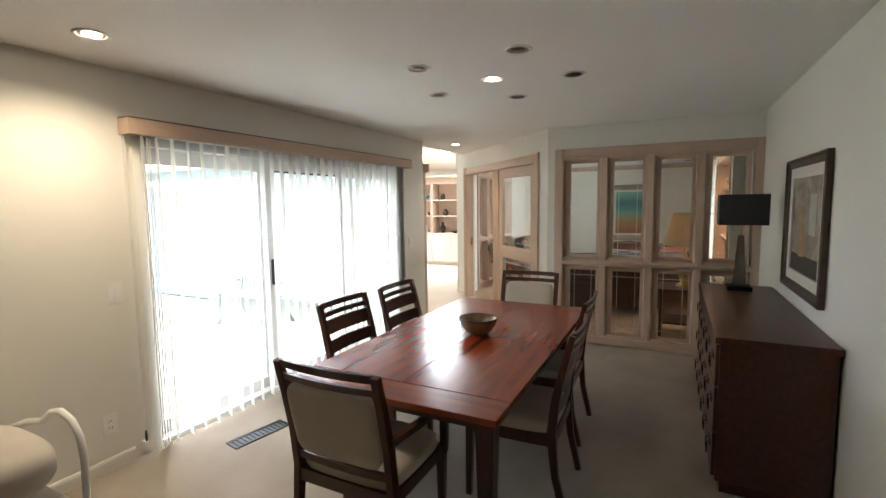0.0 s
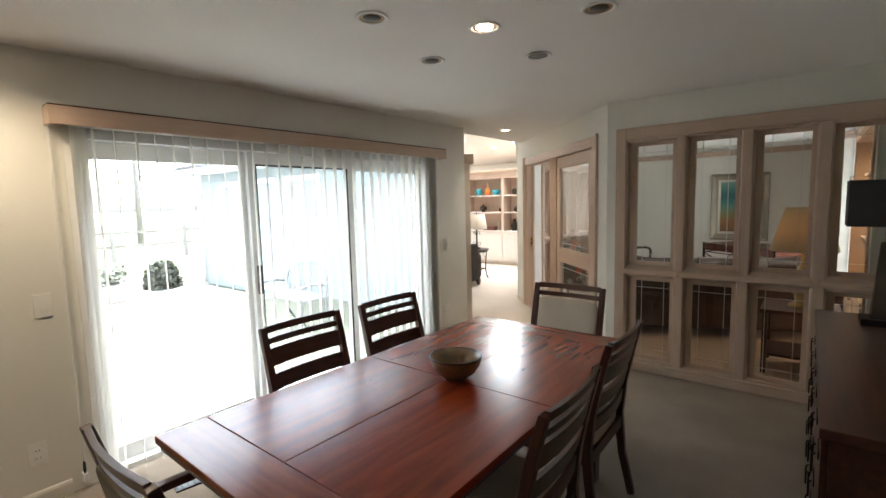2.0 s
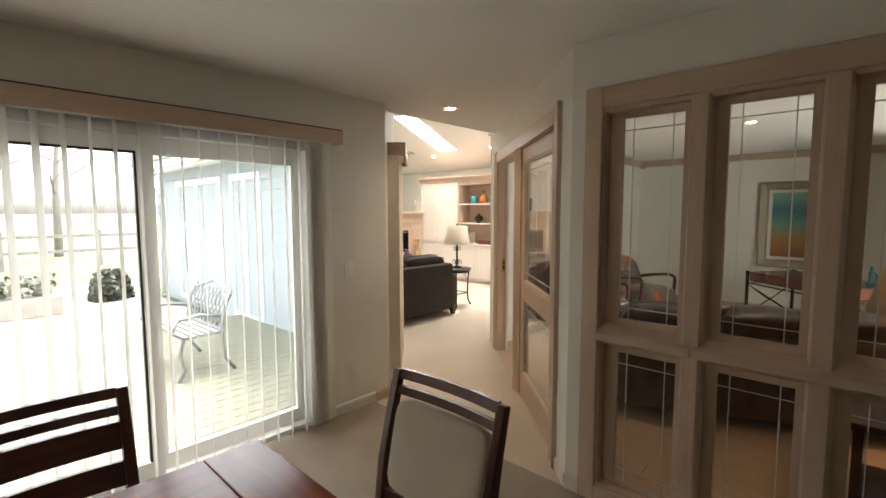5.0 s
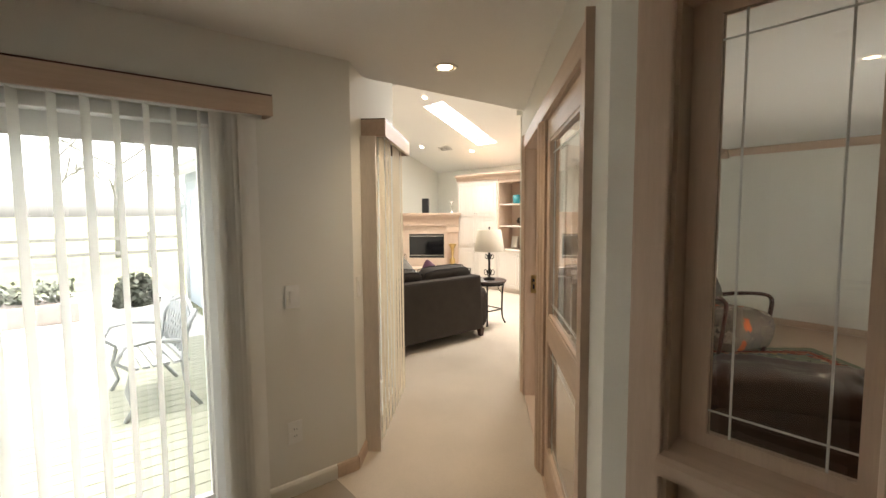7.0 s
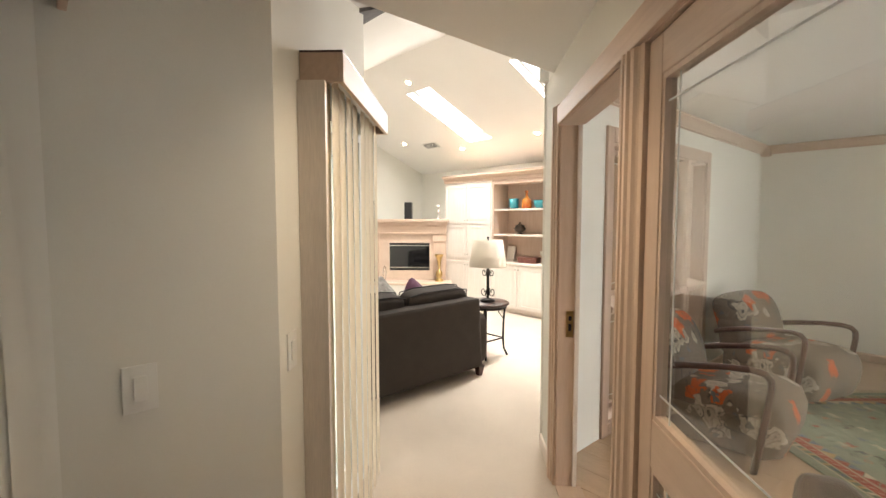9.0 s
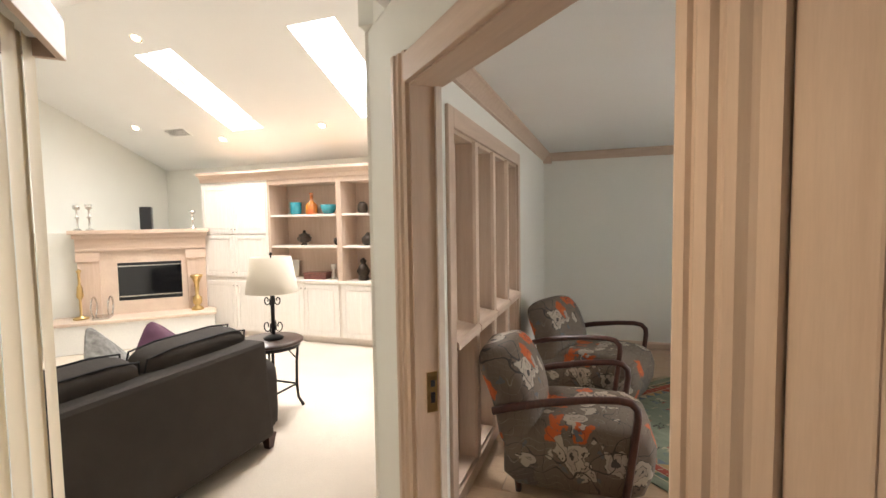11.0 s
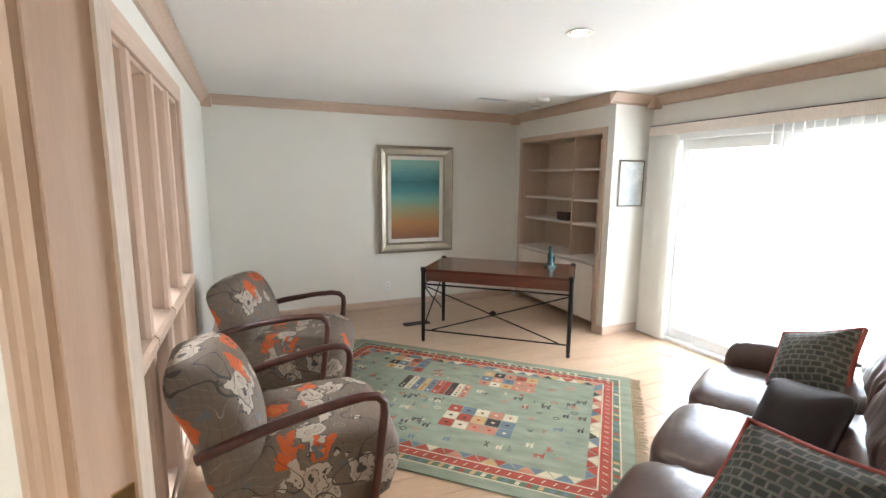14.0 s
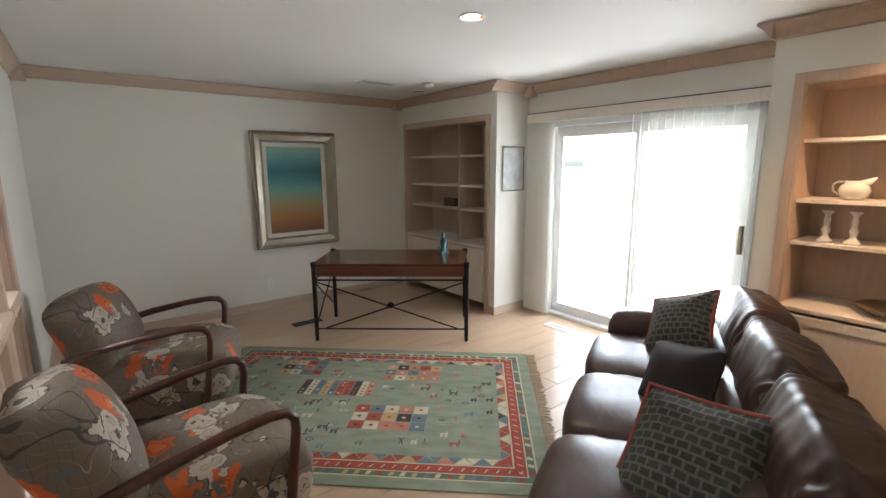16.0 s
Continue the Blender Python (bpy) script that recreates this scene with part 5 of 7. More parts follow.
# pale lounge chair by the wall
lc = thing("lounge_chair", -1.945, 0.64, 0, 90, "cream cushioned lounge chair with curved metal arms", "chair")
bm = bmesh.new()
cushion(bm, 0.66, 0.66, 0.28, Matrix.Translation((0, 0, 0.49)), 8, 0.4, 4)
part("seat_cushion", bm, TAN_SOFA, lc, smooth=True)
bm = bmesh.new()
cushion(bm, 0.60, 0.22, 0.52, Matrix.Translation((-0.02, 0.26, 0.62)) @ Matrix.Rotation(radians(-14), 4, "X"), 8, 0.3, 4)
part("back_cushion", bm, TAN_SOFA, lc, smooth=True)
for s in (-1, 1):
    bm = bmesh.new()
    tube(bm, [(s * 0.34, -0.30, 0.0), (s * 0.36, -0.34, 0.3), (s * 0.36, -0.35, 0.50), (s * 0.36, -0.33, 0.60), (s * 0.36, -0.27, 0.66), (s * 0.36, -0.18, 0.685), (s * 0.36, -0.09, 0.66), (s * 0.36, 0.0, 0.60), (s * 0.36, 0.14, 0.57), (s * 0.35, 0.34, 0.5), (s * 0.33, 0.36, 0.0)], 0.016, 8)
    part("arm_tube", bm, VINYL, lc, "white curved metal arm", smooth=True)
block("seat_base", (-0.32, -0.33, 0.24), (0.32, 0.38, 0.33), TAN_SOFA, lc, bevel=0.02)

# ---- study ----


def study_desk():
    e = thing("writing_desk", 0.18, 10.16, 0, -39.5, "cherry writing desk on a dark iron base with crossed bars", "desk")
    hx, hy = 0.71, 0.36
    block("top", (-hx, -hy, 0.715), (hx, hy, 0.74), wood("desk_cherry_top", (0.13, 0.045, 0.022), (0.07, 0.022, 0.012), 0.25, axis=0, coat=0.5), e, bevel=0.005)
    block("drawer_box", (-hx + 0.03, -hy + 0.025, 0.615), (hx - 0.03, hy - 0.025, 0.715), wood("desk_cherry_apron", (0.16, 0.04, 0.02), (0.09, 0.022, 0.012), 0.3, axis=0, coat=0.4), e, bevel=0.003)
    for sx in (-1, 1):
        for sy in (-1, 1):
            bm = bmesh.new()
            lathe(bm, [(0, 0), (0.014, 0.0), (0.02, 0.02), (0.014, 0.04), (0.019, 0.05), (0.021, 0.70), (0.026, 0.71), (0.026, 0.735), (0.03, 0.742), (0.024, 0.752), (0, 0.755)], 14, sx * (hx - 0.012), sy * (hy - 0.012))
            part("leg", bm, DARKMETAL, e, smooth=True)
    for sy in (-1, 1):
        y = sy * (hy - 0.012)
        bm = bmesh.new()
        tube(bm, [(-hx + 0.02, y, 0.585), (hx - 0.02, y, 0.585)], 0.009, 8)
        part("top_bar", bm, DARKMETAL, e)
    for y, nm in ((-(hy - 0.012), "front"), (hy - 0.012, "rear")):
        if nm == "rear":
            continue
        for s in (-1, 1):
            bm = bmesh.new()
            tube(bm, [(s * (hx - 0.02), y, 0.57), (s * -(hx - 0.10), y, 0.125)], 0.007, 8)
            part("cross_bar", bm, DARKMETAL, e)
        bm = bmesh.new()
        bmesh.ops.create_uvsphere(bm, u_segments=12, v_segments=8, radius=0.03, matrix=Matrix.Translation((0.0, y - 0.004, 0.35)) @ Matrix.Diagonal((1, 0.5, 1, 1)))
        part("boss", bm, DARKMETAL, e, smooth=True)
        bm = bmesh.new()
        tube(bm, [(-hx + 0.02, y, 0.118), (hx - 0.02, y, 0.118)], 0.008, 8)
        part("stretcher", bm, DARKMETAL, e)
    for s in (-1, 1):
        x = s * (hx - 0.012)
        for t in (-1, 1):
            bm = bmesh.new()
            tube(bm, [(x, t * (hy - 0.02), 0.57), (x, t * 0.06, 0.38), (x, -t * 0.06, 0.32), (x, -t * (hy - 0.02), 0.14)], 0.007, 8)
            part("side_scroll", bm, DARKMETAL, e)
        bm = bmesh.new()
        tube(bm, [(x, -hy + 0.02, 0.585), (x, hy - 0.02, 0.585)], 0.008, 8)
        part("side_bar", bm, DARKMETAL, e)
    return e


study_desk()
fig = thing("figurine", 0.64, 9.97, 0.74, 0, "small verdigris bronze figurine on the desk", "figurine")
bm = bmesh.new()
bm_box(bm, (-0.06, -0.045, 0.0), (0.06, 0.045, 0.025))
lathe(bm, [(0, 0.025), (0.045, 0.025), (0.03, 0.08), (0.038, 0.13), (0.03, 0.17), (0.018, 0.19), (0.026, 0.215), (0.02, 0.245), (0, 0.25)], 12)
tube(bm, [(0.02, 0, 0.16), (0.06, 0.0, 0.12), (0.05, 0, 0.05)], 0.012, 6)
part("body", bm, VERDI, fig)
fig.scale = (0.8, 0.8, 0.84)

framed("framed_painting", Matrix.Translation((-0.20, SY1, 1.343)) @ pose(0, 0, 0, 0, 0, 180), 0.965, 1.30, 0.12, 0.06, SILVERGOLD, PAINTED, "abstract teal and orange seascape in a broad silver frame", 0.045, category="painting")
framed("framed_drawing", Matrix.Translation((1.473, 9.83, 1.573)) @ pose(0, 0, 0, 0, 0, 180), 0.335, 0.466, 0.014, 0.015, CHROME, SKETCH, "small pale drawing in a thin silver frame", 0.0)


def armchair(m):
    """Faces +x."""
    e = new("armchair")
    e.matrix_world = m
    tagged(e, "floral taupe armchair with bentwood arms", "armchair", "pair of floral armchairs")
    bm = bmesh.new()
    n = 14
    # seat body: rounded front roll, tapering to the rear
    prof = [(-0.36, 0.12), (-0.36, 0.44), (-0.10, 0.475), (0.18, 0.485), (0.36, 0.475), (0.45, 0.43), (0.485, 0.34), (0.475, 0.22), (0.43, 0.10), (0.34, 0.06), (-0.28, 0.06)]
    rings = []
    for i in range(n + 1):
        u = -1 + 2 * i / n
        y = 0.316 * math.copysign(abs(u) ** 0.8, u)
        k = 1 - 0.10 * abs(u) ** 5
        rings.append([bm.verts.new((x * k, y, 0.27 + (z - 0.27) * (k if abs(u) < 1 else 0.82))) for x, z in prof])
    for a, b in zip(rings, rings[1:]):
        for j in range(len(prof)):
            bm.faces.new((a[j], b[j], b[(j + 1) % len(prof)], a[(j + 1) % len(prof)]))
    bm.faces.new(rings[0])
    bm.faces.new(rings[-1][::-1])
    part("seat", bm, FLORAL, e, smooth=True)
    bm = bmesh.new()
    cushion(bm, 0.27, 0.67, 0.56, None, 9, 0.0, 5.0)
    for v in bm.verts:
        k = (v.co.z / 0.54 + 0.5)
        v.co.x -= 0.05 * (2 * k - 1) ** 2
        v.co.x += 0.03 * math.cos(v.co.y / 0.285 * 1.4)
        v.co.y *= 1.0 - 0.05 * k
        v.co.z += 0.03 * (1 - (v.co.y / 0.285) ** 2) * k
    bmesh.ops.transform(bm, verts=bm.verts, matrix=Matrix.Translation((-0.30, 0, 0.57)) @ Matrix.Rotation(radians(-17), 4, "Y"))
    part("backrest", bm, FLORAL, e, smooth=True)
    for s in (-1, 1):
        bm = bmesh.new()
        pts = [(-0.40, s * 0.325, 0.50), (-0.30, s * 0.33, 0.535), (-0.10, s * 0.335, 0.585), (0.12, s * 0.338, 0.625), (0.27, s * 0.34, 0.64), (0.335, s * 0.34, 0.632), (0.368, s * 0.34, 0.60), (0.372, s * 0.34, 0.55), (0.355, s * 0.34, 0.40), (0.33, s * 0.34, 0.20), (0.30, s * 0.34, 0.0)]
        rings = []
        P = [Vector(p) for p in pts]
        for i, p in enumerate(P):
            d = (P[min(i + 1, len(P) - 1)] - P[max(i - 1, 0)]).normalized()
            u = Vector((0, 1, 0))
            v = d.cross(u).normalized()
            hw, hh = 0.026, (0.024 if i < 3 else 0.021)
            rings.append([bm.verts.new(p + u * math.cos(a) * hw + v * math.sin(a) * hh) for a in [math.pi / 4 * q for q in range(8)]])
        for a, b in zip(rings, rings[1:]):
            for q in range(8):
                bm.faces.new((a[q], a[(q + 1) % 8], b[(q + 1) % 8], b[q]))
        bm.faces.new(rings[0][::-1])
        bm.faces.new(rings[-1])
        part("armrest", bm, CHERRY, e, "dark bentwood arm and front leg", smooth=True)
        bm = bmesh.new()
        tube(bm, [(-0.27, s * 0.24, 0.10), (-0.27, s * 0.24, 0.05), (-0.27, s * 0.24, 0.0)], [0.024, 0.022, 0.018], 8)
        part("rear_leg", bm, CHERRY, e, smooth=True)
    return e


ac = armchair(pose(-1.965, 8.46, 0, 0, 0, 2))
copy_thing(ac, pose(-1.875, 9.86, 0, 0, 0, -20))


def leather_sofa():
    """Faces +y, long axis x."""
    e = thing("leather_sofa", 0.08, 7.36, 0, 26, "brown leather three-seat sofa with pillow backs", "sofa")
    block("base", (-1.16, -0.40, 0.06), (0.90, 0.36, 0.27), LEATHER, e, bevel=0.03)
    for i in range(3):
        x = -0.81 + 0.68 * i
        bm = bmesh.new()
        cushion(bm, 0.685, 0.74, 0.23, None, 26, 0.30, 5)
        for v in bm.verts:
            w = noise.noise(Vector((v.co.x * 5, v.co.y * 5, v.co.z * 3)) + Vector((i * 5.3, 2, 0)))
            rim = math.exp(-((0.34 - abs(v.co.x)) / 0.06) ** 2)
            v.co.z += 0.006 * w + 0.004 * rim * math.sin(v.co.y * 70 + 6 * w)
        bmesh.ops.translate(bm, verts=bm.verts, vec=(x, 0.13, 0.36))
        sc = part("seat_cushion", bm, LEATHER, e, smooth=True)
        bm = bmesh.new()
        tube(bm, [(x, 0.45, 0.40), (x, 0.30, 0.462), (x, 0.10, 0.474), (x, -0.12, 0.466)], 0.004, 5)
        part("seam", bm, LEATHER, sc)
        bm = bmesh.new()
        cushion(bm, 0.70, 0.25, 0.42, None, 40, 0.0, 7.0)
        for v in bm.verts:
            w = noise.noise(Vector((v.co.x * 3, v.co.y * 9, v.co.z * 9)) + Vector((i * 3.1, 0, 0)))
            gather = math.exp(-((0.34 - abs(v.co.x)) / 0.085) ** 2)
            fold = 0.011 * gather * math.sin(abs(v.co.x) * 80 + 6 * w + 16 * v.co.y)
            across = Vector((0, v.co.y, v.co.z)).normalized()
            v.co += across * 0.005 * noise.noise(Vector((v.co.x * 22 + 7 * i, v.co.y * 5, v.co.z * 4)))
            v.co += across * (fold + 0.018 * w + 0.016 * math.cos(v.co.x / 0.3425 * 1.5))
        bmesh.ops.transform(bm, verts=bm.verts, matrix=Matrix.Translation((x, -0.37, 0.645)) @ Matrix.Rotation(radians(16), 4, "X"))
        part("back_cushion", bm, LEATHER, e, smooth=True)
        bm = bmesh.new()
        cushion(bm, 0.65, 0.20, 0.24, Matrix.Translation((x, -0.24, 0.52)), 7, 0.0, 3.0)
        part("lumbar_cushion", bm, LEATHER, e, smooth=True)
    bm = bmesh.new()
    cushion(bm, 2.06, 0.20, 0.60, Matrix.Translation((-0.13, -0.45, 0.40)), 8, 0.0, 8)
    part("back", bm, LEATHER, e, smooth=True)
    for s in (-1, 1):
        bm = bmesh.new()
        cushion(bm, 0.20, 0.86, 0.54, Matrix.Translation((s * 1.12 - 0.13, 0.0, 0.33)), 8, 0.0, 5)
        part("arm", bm, LEATHER, e, smooth=True)
        for y in (-0.40, 0.32):
            block("foot", (s * 1.07 - 0.16, y - 0.03, 0.0), (s * 1.07 - 0.10, y + 0.03, 0.07), ESPRESSO, e)
    return e


leather_sofa()
mSofa = pose(0.08, 7.36, 0, 0, 0, 26)


def pillow(x, y, z, tip, rz, spin, size, material, label, welt=None):
    e = new("throw_pillow")
    e.matrix_world = mSofa @ pose(x, y, z, 0, 0, rz) @ pose(0, 0, 0, -tip, 0, 0) @ pose(0, 0, 0, 0, 0, spin)
    tagged(e, label, "pillow", "throw pillows on the leather sofa")
    bm = bmesh.new()
    cushion(bm, size, size, 0.21, None, 12, 0.0, 6)
    for v in bm.verts:
        r = max(abs(v.co.x), abs(v.co.y)) / (size / 2)
        v.co.z *= max(0.12, 1 - r ** 2.6)
        k = 1 - 0.07 * (1 - (min(abs(v.co.x), abs(v.co.y)) / (size / 2)) ** 2) * r
        v.co.x *= k
        v.co.y *= k
    part("cover", bm, material, e, smooth=True)
    if welt:
        h = size / 2 * 0.965
        bm = bmesh.new()
        pts = []
        for a, b in (((-h, -h), (h, -h)), ((h, -h), (h, h)), ((h, h), (-h, h)), ((-h, h), (-h, -h))):
            for i in range(6):
                t = i / 6
                x0, y0 = a[0] + (b[0] - a[0]) * t, a[1] + (b[1] - a[1]) * t
                k = 1 - 0.06 * (1 - (2 * t - 1) ** 2)
                pts.append((x0 * k, y0 * k, 0))
        pts.append(pts[0])
        tube(bm, pts, 0.013, 6)
        part("welt", bm, welt, e, "red corded edge", smooth=True)
    return e


pillow(0.64, -0.02, 0.64, 50, 42, 28, 0.44, WEAVE, "dark basket-pattern throw pillow with a red edge", WELT)
pillow(-0.06, 0.0, 0.56, 56, 42, 14, 0.42, PILLOW_D, "plain dark brown throw pillow")
pillow(-0.76, -0.04, 0.57, 44, 58, 8, 0.52, WEAVE, "dark basket-pattern throw pillow with a red edge", WELT)

# lamp and table at the sofa's end, beside the near bookcase
et = thing("end_table", 0.85, 6.12, 0, 0, "dark wood end table beside the sofa", "table")
block("top", (-0.28, -0.28, 0.55), (0.28, 0.28, 0.58), ESPRESSO, et, bevel=0.005)
for sx in (-1, 1):
    for sy in (-1, 1):
        block("leg", (sx * 0.24 - 0.02, sy * 0.24 - 0.02, 0.0), (sx * 0.24 + 0.02, sy * 0.24 + 0.02, 0.55), ESPRESSO, et, bevel=0.003)
block("shelf", (-0.24, -0.24, 0.16), (0.24, 0.24, 0.18), ESPRESSO, et)
tl_ = thing("table_lamp", 0.85, 6.12, 0.58, 0, "table lamp with a large tan shade on the end table", "lamp")
bm = bmesh.new()
lathe(bm, [(0, 0), (0.09, 0.0), (0.09, 0.02), (0.04, 0.05), (0.07, 0.14), (0.08, 0.22), (0.04, 0.34), (0.015, 0.38), (0.012, 0.82), (0, 0.82)], 20)
part("base", bm, BRASS, tl_, smooth=True)
bm = bmesh.new()
lathe(bm, [(0.25, 0.50), (0.14, 0.88), (0.137, 0.88), (0.247, 0.50), (0.25, 0.50)], 32)
part("shade", bm, cloth_translucent("tan_lamp_shade", (0.60, 0.49, 0.34), 0.4), tl_, "tan conical fabric shade", smooth=True)
pl = bpy.data.lights.new("lamp_bulb", "POINT")
pl.energy, pl.color, pl.shadow_soft_size = 0.4, (1.0, 0.68, 0.38), 0.05
new("lamp_bulb", pl).matrix_world = Matrix.Translation((0.85, 6.12, 1.25))

# ---- rug ----
RUGC = {
    "sage_wool": (0.27, 0.305, 0.23), "red_wool": (0.36, 0.085, 0.06), "cream_wool": (0.58, 0.50, 0.36),
    "blue_wool": (0.16, 0.20, 0.24), "dark_wool": (0.075, 0.065, 0.06), "ochre_wool": (0.50, 0.33, 0.16), "rose_wool": (0.48, 0.22, 0.15), "moss_wool": (0.13, 0.18, 0.13),
}
RUGM = {k: mat(k, v, 0.95, var=0.14, scale=6, bump=0.7, bscale=260, fine=0.14, spec=0.1, stretch=(1, 3, 1)) for k, v in RUGC.items()}
rug = thing("rug", -0.82, 9.11, 0, -43, "sage green tribal rug with red borders and patchwork squares", "rug")
RL, RW = 1.25, 0.87
block("field", (-RL, -RW, 0.0), (RL, RW, 0.009), RUGM["sage_wool"], rug)
rb = {k: bmesh.new() for k in RUGC}


def inlay(color, poly, z=0.0102):
    bm = rb[color]
    vs = [bm.verts.new((x, y, z)) for x, y in poly]
    bm.faces.new(vs)


def rect(color, x0, y0, x1, y1, z=0.0102):
    inlay(color, ((x0, y0), (x1, y0), (x1, y1), (x0, y1)), z)


def band(color, d0, d1, z):
    a, b, c, d = RL - d0, RW - d0, RL - d1, RW - d1
    rect(color, -a, -b, a, -d, z)
    rect(color, -a, d, a, b, z)
    rect(color, -a, -d, -c, d, z)
    rect(color, c, -d, a, d, z)


band("cream_wool", 0.075, 0.085, 0.0098)
band("moss_wool", 0.085, 0.125, 0.0098)
band("cream_wool", 0.125, 0.132, 0.0098)
band("red_wool", 0.132, 0.195, 0.0098)
band("cream_wool", 0.195, 0.203, 0.0098)
rr = random.Random(5)
for side in range(4):
    long = side % 2 == 0
    half = RL if long else RW
    other = RW if long else RL
    sgn = 1 if side < 2 else -1

    def P(u, d):
        return (u, sgn * (other - d)) if long else (sgn * (other - d), u)

    n = int((2 * half - 0.26) / 0.062)
    for i in range(n):
        u0 = -half + 0.13 + (2 * half - 0.26) * i / n
        u1 = -half + 0.13 + (2 * half - 0.26) * (i + 1) / n
        um = (u0 + u1) / 2
        inlay(rr.choice(("red_wool", "cream_wool", "blue_wool", "ochre_wool")), (P(u0 + 0.01, 0.089), P(u0 + 0.035, 0.089), P(u0 + 0.045, 0.121), P(u0 + 0.02, 0.121)))
        inlay("cream_wool", (P(um - 0.012, 0.150), P(um - 0.004, 0.150), P(um + 0.012, 0.178), P(um + 0.004, 0.178)))
    n = int((2 * half - 0.42) / 0.10)
    for i in range(n):
        u0 = -half + 0.21 + (2 * half - 0.42) * i / n
        u1 = -half + 0.21 + (2 * half - 0.42) * (i + 1) / n
        um = (u0 + u1) / 2
        inlay(rr.choice(("cream_wool", "blue_wool", "red_wool", "rose_wool", "ochre_wool")), (P(u0, 0.205), P(u1, 0.205), P(um, 0.265)))
        if i < n - 1:
            inlay(rr.choice(("dark_wool", "red_wool", "blue_wool", "cream_wool")), (P(um + 0.012, 0.264), P(um + (u1 - u0) - 0.012, 0.264), P(u1, 0.212)))


def patch(cx, cy, nx, ny, s, stripes=False):
    for i in range(nx):
        for j in range(ny):
            x, y = cx + (i - nx / 2) * s, cy + (j - ny / 2) * s
            cc = rr.choice(("red_wool", "cream_wool", "rose_wool", "ochre_wool", "blue_wool", "dark_wool", "cream_wool"))
            rect(cc, x + 0.003, y + 0.003, x + s - 0.003, y + s - 0.003)
            k = rr.choice([q for q in ("red_wool", "cream_wool", "dark_wool") if q != cc])
            m_ = s / 2
            inlay(k, ((x + m_ - 0.017, y + m_), (x + m_, y + m_ - 0.013), (x + m_ + 0.017, y + m_), (x + m_, y + m_ + 0.013)), 0.0107)


patch(-0.55, 0.47, 4, 3, 0.085)
patch(0.34, 0.43, 5, 3, 0.088)
patch(0.28, -0.22, 5, 3, 0.098)
for i, cc in enumerate(("dark_wool", "cream_wool", "blue_wool", "ochre_wool", "blue_wool", "red_wool", "red_wool", "dark_wool", "cream_wool", "rose_wool")):
    rect(cc, -0.45 + 0.055 * i, 0.04, -0.45 + 0.055 * i + 0.05, 0.26)
    for j in range(5):
        rect(rr.choice(("cream_wool", "dark_wool", "red_wool")), -0.45 + 0.055 * i + 0.016, 0.06 + 0.04 * j, -0.45 + 0.055 * i + 0.034, 0.075 + 0.04 * j, 0.0107)
for k in range(230):
    x, y = rr.uniform(-RL + 0.32, RL - 0.32), rr.uniform(-RW + 0.32, RW - 0.32)
    if abs(x + 0.55) < 0.23 and abs(y - 0.47) < 0.18 or abs(x - 0.34) < 0.27 and abs(y - 0.43) < 0.18 or abs(x - 0.28) < 0.30 and abs(y + 0.22) < 0.2 or abs(x + 0.18) < 0.33 and abs(y - 0.15) < 0.17:
        continue
    cc = rr.choice(("dark_wool", "dark_wool", "red_wool", "rose_wool", "blue_wool", "cream_wool"))
    kind = rr.randrange(3)
    s = rr.uniform(0.016, 0.034)
    if kind == 0:
        for sx, sy in ((1, 1), (-1, 1), (-1, -1), (1, -1)):
            inlay(cc, ((x + sx * s, y), (x + sx * (s - 0.010), y), (x, y + sy * (s * 0.75 - 0.008)), (x, y + sy * s * 0.75)))
    elif kind == 1:
        rect(cc, x - s, y - 0.006, x + s, y + 0.006)
        for q in (-0.8, -0.4, 0.5, 0.9):
            rect(cc, x + q * s - 0.004, y - 0.034, x + q * s + 0.004, y - 0.006)
        rect(cc, x + s * 0.8, y + 0.006, x + s * 1.15, y + 0.028)
    else:
        inlay(cc, ((x - s * 0.5, y - s), (x - s * 0.3, y - s), (x + s * 0.5, y + s), (x + s * 0.3, y + s)))
        inlay(cc, ((x + s * 0.5, y - s), (x + s * 0.3, y - s), (x - s * 0.5, y + s), (x - s * 0.3, y + s)))
for k, bmk in rb.items():
    if len(bmk.faces):
        ob = part("woven_motif", bmk, RUGM[k], rug)
        ob["kind"] = "stuff"
    else:
        bmk.free()
bm = bmesh.new()
for s in (-1, 1):
    for i in range(110):
        y = -RW + 2 * RW * (i + 0.5) / 110
        dy = rr.uniform(-0.012, 0.012)
        ln = rr.uniform(0.055, 0.085)
        tube(bm, [(s * RL, y, 0.005), (s * (RL + ln * 0.6), y + dy * 0.5, 0.004), (s * (RL + ln), y + dy, 0.003)], 0.003, 4)
fr = part("fringe", bm, RUGM["cream_wool"], rug, "knotted cream fringe")
fr["kind"] = "stuff"

# ---- crockery on the near bookcase ----
jug = thing("cream_jug", 1.40, 7.03, 1.40, 0, "cream ceramic jug on the bookcase shelf", "jug")
bm = bmesh.new()
lathe(bm, [(0, 0.0), (0.05, 0.0), (0.085, 0.03), (0.098, 0.07), (0.085, 0.105), (0.062, 0.125), (0.066, 0.14), (0.06, 0.14), (0.056, 0.125), (0.075, 0.10), (0.085, 0.07), (0.0, 0.012)], 28)
part("body", bm, CERAMIC, jug, smooth=True)
bm = bmesh.new()
tube(bm, [(0, 0.06, 0.125), (0, 0.10, 0.135), (0, 0.135, 0.11), (0, 0.13, 0.06), (0, 0.09, 0.035)], 0.009, 8)
part("handle", bm, CERAMIC, jug, smooth=True)
bm = bmesh.new()
